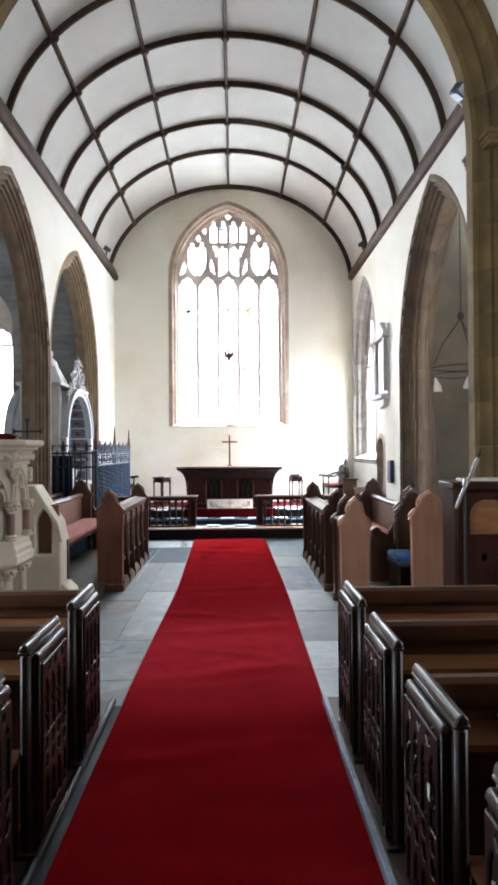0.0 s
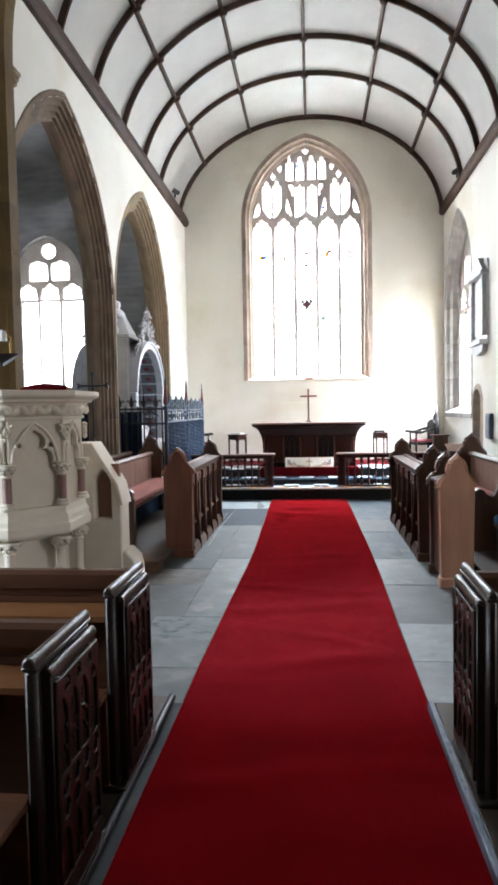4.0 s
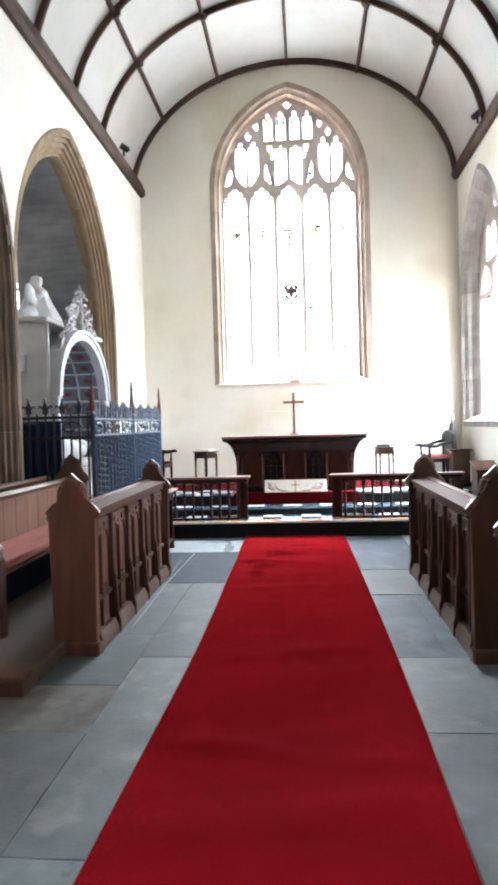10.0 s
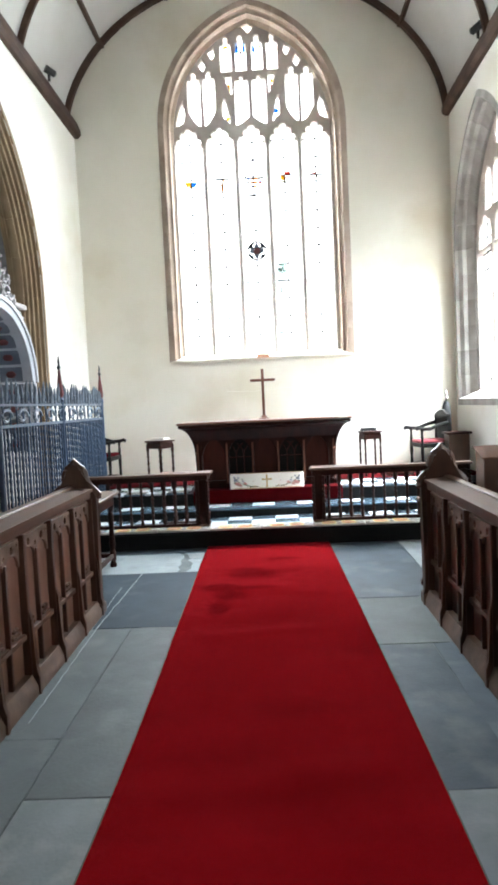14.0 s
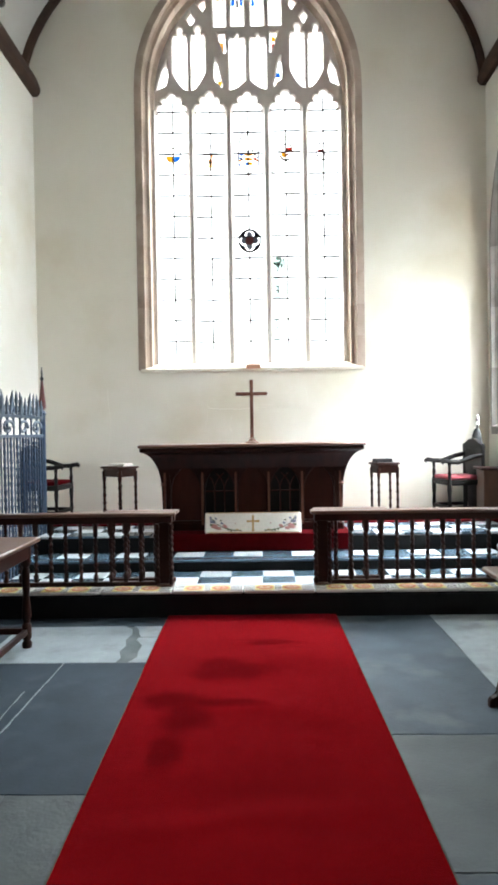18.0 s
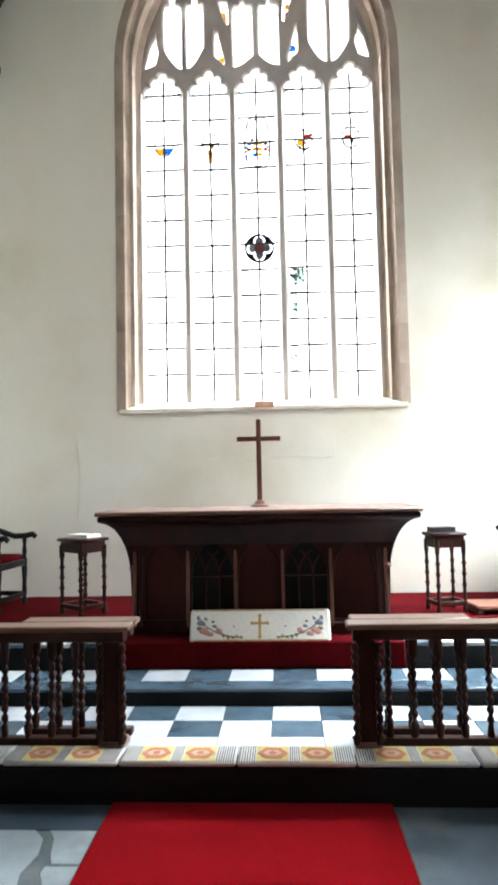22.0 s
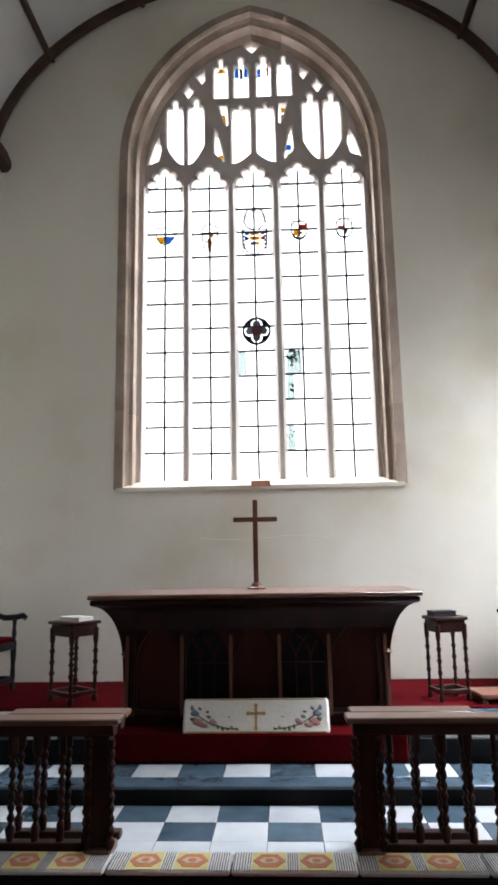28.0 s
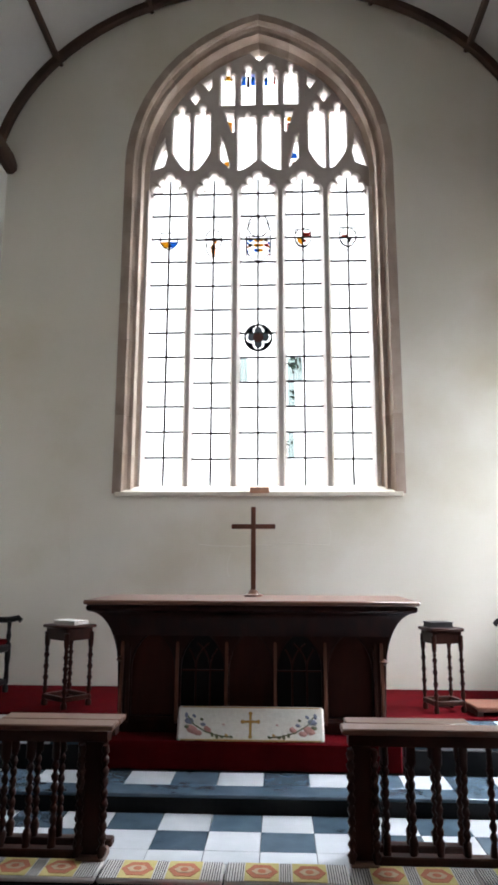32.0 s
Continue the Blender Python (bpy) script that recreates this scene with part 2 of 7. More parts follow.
def stain(m, spots, strength):
    """Damp patches of a ragged shape: (x, y, half width, half length) on the floor."""
    n, l = m.node_tree.nodes, m.node_tree.links
    out = n["Principled BSDF"]
    base = out.inputs["Base Color"].links[0].from_socket
    co, rag = n.new("ShaderNodeTexCoord"), n.new("ShaderNodeTexNoise")
    rag.inputs["Scale"].default_value, rag.inputs["Detail"].default_value = 4.5, 4.0
    l.new(co.outputs["Object"], rag.inputs["Vector"])
    total = None
    for x, y, rx, ry in spots:
        off, size, far = (n.new("ShaderNodeVectorMath") for _ in range(3))
        off.operation, size.operation, far.operation = "SUBTRACT", "MULTIPLY", "LENGTH"
        off.inputs[1].default_value, size.inputs[1].default_value = (x, y, 0), (1 / rx, 1 / ry, 0)
        l.new(co.outputs["Object"], off.inputs[0])
        l.new(off.outputs[0], size.inputs[0])
        l.new(size.outputs[0], far.inputs[0])
        wob, cut = n.new("ShaderNodeMath"), n.new("ShaderNodeMapRange")
        wob.operation = "MULTIPLY_ADD"
        wob.inputs[1].default_value = 1.5
        l.new(rag.outputs[0], wob.inputs[0])
        l.new(far.outputs["Value"], wob.inputs[2])
        cut.inputs[1].default_value, cut.inputs[2].default_value, cut.inputs[3].default_value, cut.inputs[4].default_value = 1.3, 2.0, 1.0, 0.0
        l.new(wob.outputs[0], cut.inputs[0])
        if total is None:
            total = cut.outputs[0]
        else:
            most = n.new("ShaderNodeMath")
            most.operation = "MAXIMUM"
            l.new(total, most.inputs[0])
            l.new(cut.outputs[0], most.inputs[1])
            total = most.outputs[0]
    dim, mix = n.new("ShaderNodeMath"), n.new("ShaderNodeMix")
    dim.operation = "MULTIPLY"
    dim.inputs[1].default_value = strength
    l.new(total, dim.inputs[0])
    mix.data_type = "RGBA"
    mix.inputs[7].default_value = (0.055, 0.0012, 0.002, 1)
    l.new(dim.outputs[0], mix.inputs[0])
    l.new(base, mix.inputs[6])
    l.new(mix.outputs[2], out.inputs["Base Color"])
    flat = n.new("ShaderNodeMapRange")
    flat.inputs[3].default_value, flat.inputs[4].default_value = 0.8, 0.25
    l.new(dim.outputs[0], flat.inputs[0])
    l.new(flat.outputs[0], out.inputs["Sheen Weight"])


stain(M["carpet"], ((-0.06, 11.58, 0.26, 0.17), (-0.34, 11.12, 0.15, 0.12), (-0.25, 10.95, 0.13, 0.22), (-0.29, 10.58, 0.08, 0.2), (0.22, 12.08, 0.18, 0.06), (-0.08, 11.08, 0.2, 0.06)), 0.55)
M["dark_oak"] = material("dark_polished_oak", (0.026, 0.016, 0.0105), (0.010, 0.0065, 0.0048), 0.42, (14, 14, 3), 2.0, 0.2, vary=0.12, gloss=0.35)
M["cap_oak"] = material("polished_cap_oak", (0.046, 0.028, 0.017), (0.019, 0.012, 0.008), 0.42, (3, 10, 10), 2.0, 0.15, vary=0.1, gloss=0.6)
M["dark_oak_x"] = material("dark_oak_board", (0.13, 0.052, 0.023), (0.058, 0.024, 0.012), 0.42, (2, 18, 18), 2.0, 0.15, vary=0.12, gloss=0.35)
# Window light grazing the pew ledges is put into this oak's colour.
M["ledge_oak"] = material("lit_oak_ledge", (0.31, 0.135, 0.052), (0.15, 0.064, 0.026), 0.42, (2, 16, 16), 2.0, 0.1, vary=0.12, gloss=0.35)
M["stall_oak"] = material("brown_oak", (0.105, 0.046, 0.025), (0.045, 0.020, 0.012), 0.38, (13, 13, 2.5), 1.6, 0.15, vary=0.12)
M["stall_oak_y"] = material("brown_oak_rail", (0.14, 0.068, 0.04), (0.065, 0.031, 0.019), 0.48, (15, 2, 15), 1.6, 0.12, vary=0.1, gloss=0.3)
M["carved_oak"] = material("paler_carved_oak", (0.22, 0.135, 0.095), (0.10, 0.058, 0.038), 0.5, (14, 14, 14), 5.0, 0.2, vary=0.1)
# Sunlight on the near stall ends is put into this paler oak.
M["pale_oak"] = material("sun_toned_pale_oak", (0.54, 0.285, 0.175), (0.38, 0.19, 0.115), 0.5, (14, 14, 2), 1.6, 0.1, vary=0.08, gloss=0.35)
# Brown oak; on desk end and altar buttresses it also carries painted light.
M["lit_oak"] = material("warm_brown_lit_oak", (0.20, 0.080, 0.050), (0.115, 0.045, 0.028), 0.42, (14, 14, 2), 1.6, 0.1, vary=0.06, gloss=0.25)
M["back_oak"] = material("faded_pink_brown_oak", (0.30, 0.165, 0.115), (0.19, 0.095, 0.064), 0.45, (14, 14, 2), 1.6, 0.1, vary=0.1)
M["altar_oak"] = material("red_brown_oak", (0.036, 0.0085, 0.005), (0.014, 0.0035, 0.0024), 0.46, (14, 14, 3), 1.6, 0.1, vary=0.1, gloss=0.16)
# Panel and top tones are raised for the light that falls on them.
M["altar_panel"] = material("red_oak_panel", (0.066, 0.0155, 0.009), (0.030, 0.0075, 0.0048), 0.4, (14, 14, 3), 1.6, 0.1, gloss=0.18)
M["altar_top"] = material("polished_lit_red_oak", (0.19, 0.085, 0.05), (0.11, 0.046, 0.027), 0.3, (2, 15, 15), 1.6, 0.06)
M["rail_oak"] = material("turned_oak", (0.042, 0.0125, 0.0075), (0.017, 0.0055, 0.0035), 0.42, (12, 12, 3), 3.0, 0.1, vary=0.15, gloss=0.17)
# Light lying on the top boards is put into this paler tone.
M["rail_top"] = material("lit_rail_top", (0.175, 0.092, 0.06), (0.105, 0.054, 0.034), 0.36, (2, 16, 16), 3.0, 0.1)
M["beam"] = material("brown_roof_timber", (0.10, 0.058, 0.040), (0.046, 0.027, 0.02), 0.75, (4, 4, 4), 2.5, 0.3, vary=0.15, gloss=0.25)
M["black_wood"] = material("black_oak", (0.013, 0.0105, 0.010), (0.006, 0.0055, 0.0055), 0.5, (12, 12, 3), 3.0, 0.1, gloss=0.15)
M["iron"] = material("blue_toned_iron", (0.058, 0.10, 0.17), (0.028, 0.05, 0.088), 0.38, (20, 20, 20), 6.0, 0.2, metal=0.25, vary=0.15)
M["pale_iron"] = material("pale_blue_iron", (0.20, 0.25, 0.31), (0.07, 0.10, 0.14), 0.45, (20, 20, 20), 9.0, 0.2, vary=0.2)
M["dark_iron"] = material("dark_iron", (0.028, 0.032, 0.042), (0.014, 0.016, 0.02), 0.5, (20, 20, 20), 6.0, 0.2, metal=0.3)
M["red_paint"] = material("red_painted_iron", (0.17, 0.026, 0.026), (0.08, 0.014, 0.014), 0.45, (20, 20, 20), 6.0, 0.1)
M["tomb_stone"] = material("pale_grey_alabaster", (0.52, 0.515, 0.505), (0.40, 0.395, 0.39), 0.6, (5, 5, 5), 2.0, 0.1)
M["tomb_trim"] = material("blue_grey_alabaster", (0.50, 0.525, 0.57), (0.37, 0.39, 0.43), 0.55, (6, 6, 6), 2.0, 0.1)
M["tomb_carving"] = material("silver_grey_carving", (0.46, 0.45, 0.45), (0.20, 0.195, 0.20), 0.55, (14, 14, 14), 6.0, 0.2)
M["tomb_blue"] = material("blue_grey_coffer", (0.16, 0.18, 0.225), (0.10, 0.115, 0.15), 0.7, (6, 6, 6), 3.0, 0.1)
M["tomb_red"] = material("faded_red_rosette", (0.17, 0.045, 0.045), (0.10, 0.028, 0.03), 0.7, (20, 20, 20), 6.0, 0.1)
M["marble"] = material("white_marble", (0.72, 0.73, 0.74), (0.58, 0.59, 0.61), 0.4, (3, 3, 5), 2.5, 0.05)
M["grey_marble"] = material("grey_marble", (0.50, 0.51, 0.52), (0.38, 0.385, 0.39), 0.45, (3, 3, 3), 2.0, 0.05)
M["black_tile"] = material("blue_black_tile", (0.085, 0.13, 0.165), (0.05, 0.08, 0.108), 0.22, (6, 6, 6), 3.0, 0.06, vary=0.2, gloss=0.6)
M["white_tile"] = material("white_marble_tile", (0.62, 0.645, 0.665), (0.50, 0.53, 0.55), 0.22, (5, 5, 5), 3.0, 0.05, vary=0.06, gloss=0.6)
M["black_step"] = material("black_slate_step", (0.006, 0.006, 0.0065), (0.003, 0.003, 0.0032), 0.6, (6, 6, 6), 3.0, 0.1, gloss=0.2)
M["linen"] = material("embroidered_linen", (0.78, 0.75, 0.68), (0.68, 0.65, 0.58), 0.9, (40, 40, 40), 4.0, 0.3, fine=300.0, gloss=0.15)
M["gold_thread"] = material("gold_thread", (0.48, 0.28, 0.06), (0.36, 0.20, 0.04), 0.6, (60, 60, 60), 10, 0.3)
M["rose_thread"] = material("rose_thread", (0.52, 0.27, 0.23), (0.40, 0.19, 0.165), 0.9, (60, 60, 60), 10, 0.3)
M["green_thread"] = material("green_thread", (0.16, 0.17, 0.09), (0.10, 0.11, 0.06), 0.9, (60, 60, 60), 10, 0.3)
M["blue_thread"] = material("slate_blue_thread", (0.22, 0.24, 0.31), (0.15, 0.165, 0.22), 0.9, (60, 60, 60), 10, 0.3)
M["navy_cloth"] = material("navy_curtain_cloth", (0.028, 0.05, 0.10), (0.015, 0.028, 0.06), 0.9, (30, 30, 4), 6, 0.3, gloss=0.1)
M["buff_wool"] = material("buff_wool", (0.52, 0.40, 0.26), (0.42, 0.30, 0.19), 0.9, (60, 60, 60), 10, 0.3)
M["yellow_wool"] = material("yellow_wool", (0.60, 0.52, 0.23), (0.50, 0.42, 0.17), 0.95, (60, 60, 60), 6, 0.4, fine=300.0, gloss=0.1)
M["grey_wool"] = material("grey_wool", (0.62, 0.60, 0.57), (0.50, 0.48, 0.45), 0.95, (60, 60, 60), 6, 0.4, fine=300.0, gloss=0.1)
M["dark_wool"] = material("charcoal_wool", (0.10, 0.095, 0.10), (0.07, 0.065, 0.07), 0.95, (60, 60, 60), 6, 0.4, fine=300.0, gloss=0.1)
M["red_wool"] = material("brick_red_wool", (0.50, 0.20, 0.12), (0.40, 0.15, 0.09), 0.95, (60, 60, 60), 6, 0.4, fine=300.0, gloss=0.1)
M["pink_seat"] = material("faded_red_upholstery", (0.42, 0.17, 0.14), (0.31, 0.12, 0.10), 0.92, (30, 3, 30), 4, 0.3, fine=250.0, gloss=0.12)
M["blue_seat"] = material("blue_hassock_cloth", (0.05, 0.15, 0.32), (0.03, 0.10, 0.23), 0.92, (30, 30, 30), 5, 0.3, fine=250.0, gloss=0.12)
M["rose_velvet"] = material("faded_rose_velvet", (0.40, 0.085, 0.10), (0.28, 0.05, 0.065), 0.9, (40, 40, 40), 6, 0.3)
M["red_velvet"] = material("crimson_velvet", (0.085, 0.0026, 0.0048), (0.05, 0.0014, 0.0028), 0.9, (9, 9, 9), 4, 0.3, fine=300.0, gloss=0.03)
M["brass"] = material("aged_brass", (0.62, 0.42, 0.16), (0.46, 0.30, 0.10), 0.3, (20, 20, 20), 6, 0.05, metal=1.0)
M["steel"] = material("bright_steel", (0.75, 0.76, 0.78), (0.6, 0.6, 0.62), 0.25, (20, 20, 20), 6, 0.02, metal=1.0)
M["black_metal"] = material("black_metal", (0.015, 0.015, 0.016), (0.01, 0.01, 0.01), 0.4, (20, 20, 20), 6, 0.05)
M["shade_glass"] = material("opal_glass", (0.85, 0.85, 0.83), (0.78, 0.78, 0.76), 0.25, (6, 6, 6), 3, 0.0)
M["paper"] = material("book_paper", (0.72, 0.70, 0.64), (0.6, 0.58, 0.52), 0.9, (40, 2, 40), 4, 0.1)
M["black_cloth"] = material("black_book_cloth", (0.02, 0.02, 0.022), (0.012, 0.012, 0.013), 0.6, (60, 60, 60), 9, 0.1)
M["lead"] = material("dark_lead", (0.035, 0.036, 0.04), (0.02, 0.02, 0.022), 0.6, (20, 20, 20), 6, 0.1, metal=0.4)
M["binding"] = material("grey_green_binding", (0.085, 0.085, 0.06), (0.05, 0.05, 0.04), 0.9, (30, 30, 30), 5, 0.2)
M["leaves"] = material("dull_green_leaves", (0.10, 0.12, 0.03), (0.05, 0.06, 0.02), 0.7, (20, 20, 20), 6, 0.2)
M["grass"] = material("grass", (0.09, 0.12, 0.04), (0.05, 0.08, 0.025), 0.95, (3, 3, 3), 0.5, 0.4)
M["boards"] = material("floor_boards", (0.085, 0.058, 0.04), (0.05, 0.034, 0.024), 0.6, (2, 12, 12), 1.5, 0.15)


def daylight(name, colour, strength):
    m = bpy.data.materials.new(name)
    m.use_nodes = True
    n, l = m.node_tree.nodes, m.node_tree.links
    n.remove(n["Principled BSDF"])
    glow = n.new("ShaderNodeEmission")
    glow.inputs[0].default_value, glow.inputs[1].default_value = (*colour, 1), strength
    l.new(glow.outputs[0], n["Material Output"].inputs[0])
    return m


M["bright_sky"] = daylight("bright_overcast_sky", (0.95, 0.98, 1.0), 6.0)


def glass(name, tint, clear):
    """Leaded glass: mostly lets the light straight through, with a thin gloss."""
    m = bpy.data.materials.new(name)
    m.use_nodes = True
    n, l = m.node_tree.nodes, m.node_tree.links
    n.remove(n["Principled BSDF"])
    see, shine, mix = n.new("ShaderNodeBsdfTransparent"), n.new("ShaderNodeBsdfGlossy"), n.new("ShaderNodeMixShader")
    tex = n.new("ShaderNodeTexNoise")
    tex.inputs["Scale"].default_value = 3.0
    ramp = n.new("ShaderNodeValToRGB")
    ramp.color_ramp.elements[0].color = (*(c * 0.86 for c in tint), 1)
    ramp.color_ramp.elements[1].color = (*tint, 1)
    l.new(tex.outputs[0], ramp.inputs[0])
    l.new(ramp.outputs[0], see.inputs[0])
    shine.inputs["Roughness"].default_value = 0.12
    mix.inputs[0].default_value = clear
    l.new(see.outputs[0], mix.inputs[1])
    l.new(shine.outputs[0], mix.inputs[2])
    l.new(mix.outputs[0], n["Material Output"].inputs[0])
    return m


M["glass"] = glass("old_clear_glass", (0.96, 0.97, 0.96), 0.05)
M["glass_blue"] = glass("blue_glass", (0.07, 0.24, 0.52), 0.05)
M["glass_gold"] = glass("gold_glass", (0.56, 0.36, 0.06), 0.05)
M["glass_red"] = glass("red_glass", (0.36, 0.07, 0.04), 0.05)
# Two tints for the greenery seen through the clear east window.
M["glass_green"] = glass("foliage_green_tint", (0.30, 0.40, 0.35), 0.05)
M["glass_mist"] = glass("foliage_mist_tint", (0.60, 0.66, 0.65), 0.05)
M["glass_lead"] = glass("grey_glass", (0.17, 0.15, 0.15), 0.05)
M["glass_dark"] = glass("dark_blue_glass", (0.012, 0.02, 0.05), 0.05)

# ---- building helpers ----


def mesh_of(name, bm, mat, angle=38):
    me = bpy.data.meshes.new(name)
    bmesh.ops.recalc_face_normals(bm, faces=bm.faces)
    bm.to_mesh(me)
    bm.free()
    me.materials.append(M[mat])
    me.polygons.foreach_set("use_smooth", [angle > 0] * len(me.polygons))
    if angle > 0:
        me.set_sharp_from_angle(angle=radians(angle))
    return me


def part(name, bm, mat, parent=None, label="", at=None, angle=38):
    """Links a bmesh, or a mesh made before, as one object under its thing."""
    ob = new(name, mesh_of(name, bm, mat, angle) if isinstance(bm, bmesh.types.BMesh) else bm)
    if parent:
        ob.parent = parent
    if at:
        ob.matrix_basis = at
    return tagged(ob, label)


def thing(name, label, category, at=None, group="", kind=""):
    ob = new(name)
    ob.empty_display_size = 0.1
    if at is not None:
        ob.matrix_basis = at if isinstance(at, Matrix) else Matrix.Translation(at)
    return tagged(ob, label, category, group, kind)


def structure(name, bm, mat, label="", parent=None, angle=38):
    """A piece of the setting. angle 0 leaves every face flat."""
    return tagged(part(name, bm, mat, parent, angle=angle), label, "" if parent else name.split("_")[0], "", "structure")


def setting(name, label, category):
    return tagged(new(name), label, category, "", "structure")


def box(bm, x0, x1, y0, y1, z0, z1, bevel=0.0):
    v = [bm.verts.new(p) for p in ((x0, y0, z0), (x1, y0, z0), (x1, y1, z0), (x0, y1, z0), (x0, y0, z1), (x1, y0, z1), (x1, y1, z1), (x0, y1, z1))]
    faces = [bm.faces.new([v[i] for i in q]) for q in ((0, 3, 2, 1), (4, 5, 6, 7), (0, 1, 5, 4), (1, 2, 6, 5), (2, 3, 7, 6), (3, 0, 4, 7))]
    if bevel:
        edges = list({e for f in faces for e in f.edges})
        bmesh.ops.bevel(bm, geom=edges, offset=bevel, segments=1, affect="EDGES")
    return bm


def boxes(*rows, bevel=0.0):
    bm = bmesh.new()
    for r in rows:
        box(bm, *r, bevel=bevel)
    return bm


def prism(pts, axis, a, b, bm=None, bevel=0.0):
    """A closed outline drawn out along an axis from a to b. For axis x the outline is (y, z), for y it is (x, z), for z it is (x, y)."""
    bm = bm or bmesh.new()
    put = {"x": lambda p, d: (d, p[0], p[1]), "y": lambda p, d: (p[0], d, p[1]), "z": lambda p, d: (p[0], p[1], d)}[axis]
    lo, hi = [bm.verts.new(put(p, a)) for p in pts], [bm.verts.new(put(p, b)) for p in pts]
    n = len(pts)
    caps = [bm.faces.new(lo), bm.faces.new(hi)]
    for i in range(n):
        bm.faces.new((lo[i], lo[(i + 1) % n], hi[(i + 1) % n], hi[i]))
    if bevel:
        bmesh.ops.bevel(bm, geom=[e for f in caps for e in f.edges], offset=bevel, segments=1, affect="EDGES")
    return bm


def lathe(profile, seg=12, cx=0.0, cy=0.0, twist=0.0, lobe=0.0, bm=None, turn=0.0):
    """A turned shape from (radius, height) pairs. lobe and twist cut a spiral into it."""
    bm = bm or bmesh.new()
    rings = []
    for r, z in profile:
        ring = []
        for k in range(seg):
            a = 2 * math.pi * k / seg + turn
            rr = r * (1 + lobe * math.cos(2 * (a - twist * z)))
            ring.append(bm.verts.new((cx + rr * math.cos(a), cy + rr * math.sin(a), z)))
        rings.append(ring)
    for lo, hi in zip(rings, rings[1:]):
        for k in range(seg):
            bm.faces.new((lo[k], lo[(k + 1) % seg], hi[(k + 1) % seg], hi[k]))
    bm.faces.new(rings[0])
    bm.faces.new(rings[-1])
    return bm


def tube(pts, r, seg=8, bm=None, taper=None):
    """A round bar along a line of points."""
    bm = bm or bmesh.new()
    pts = [Vector(p) for p in pts]
    rings = []
    for i, p in enumerate(pts):
        way = (pts[min(i + 1, len(pts) - 1)] - pts[max(i - 1, 0)]).normalized()
        side = way.orthogonal().normalized() if abs(way.z) > 0.9 else way.cross(Vector((0, 0, 1))).normalized()
        up = side.cross(way)
        rr = r if not taper else r * (1 - taper * i / (len(pts) - 1))
        rings.append([bm.verts.new(p + rr * (math.cos(2 * math.pi * k / seg) * side + math.sin(2 * math.pi * k / seg) * up)) for k in range(seg)])
    for lo, hi in zip(rings, rings[1:]):
        for k in range(seg):
            bm.faces.new((lo[k], lo[(k + 1) % seg], hi[(k + 1) % seg], hi[k]))
    bm.faces.new(rings[0])
    bm.faces.new(rings[-1])
    return bm


def plate(outline, holes, thick, bevel=0.0, turn=None):
    """A flat plate with holes, lying in x and z, its front at y = 0 and its back at y = thick."""
    data = bpy.data.curves.new("plate", "CURVE")
    data.dimensions, data.fill_mode = "2D", "BOTH"
    data.extrude, data.bevel_depth, data.bevel_resolution = thick / 2 - bevel, bevel, 0
    data.offset = -bevel
    for pts in (outline, *holes):
        s = data.splines.new("POLY")
        s.points.add(len(pts) - 1)
        s.points.foreach_set("co", [c for p in pts for c in (p[0], p[1], 0.0, 1.0)])
        s.use_cyclic_u = True
    ob = bpy.data.objects.new("plate", data)
    scene.collection.objects.link(ob)
    dg = bpy.context.evaluated_depsgraph_get()
    me = bpy.data.meshes.new_from_object(ob.evaluated_get(dg))
    bpy.data.objects.remove(ob)
    bpy.data.curves.remove(data)
    bm = bmesh.new()
    bm.from_mesh(me)
    bpy.data.meshes.remove(me)
    bmesh.ops.transform(bm, matrix=Matrix.Translation((0, thick / 2, 0)) @ Matrix.Rotation(radians(90), 4, "X"), verts=bm.verts)
    if turn is not None:
        bmesh.ops.transform(bm, matrix=turn, verts=bm.verts)
    return bm


def arch(c, w, zs, h, o=0.0, n=10):
    """Points of a pointed arch of half width w and rise h over the springing zs, from its low end over the apex to its high end, o inside of it."""
    k = (h * h - w * w) / (2 * w)
    r = w + k - o
    top = math.acos(max(-1.0, min(1.0, k / r)))
    half = [(-k + r * math.cos(top * i / n), r * math.sin(top * i / n)) for i in range(n + 1)]
    return [(c - x, zs + z) for x, z in half] + [(c + x, zs + z) for x, z in half[-2::-1]]


def cusped(u0, u1, z0, zs, zt, lobes=3, depth=0.16, n=18, foot=None):
    """A light with a cusped head: from the foot z0 up to the springing zs and the top zt."""
    c, w = (u0 + u1) / 2, (u1 - u0) / 2
    pts = []
    for i in range(n + 1):
        f = i / n
        a = math.pi * f
        x, z = -math.cos(a) * w, math.sin(a) ** 0.9 * (zt - zs)
        cut = 1 - depth * (1 - abs(math.sin(a * lobes))) * (0.0 if i in (0, n) else 1.0)
        pts.append((c + x * cut, zs + z * cut))
    base = [(u1, z0), (u0, z0)] if foot is None else [(u1, z0), (c, foot), (u0, z0)]
    return pts + base


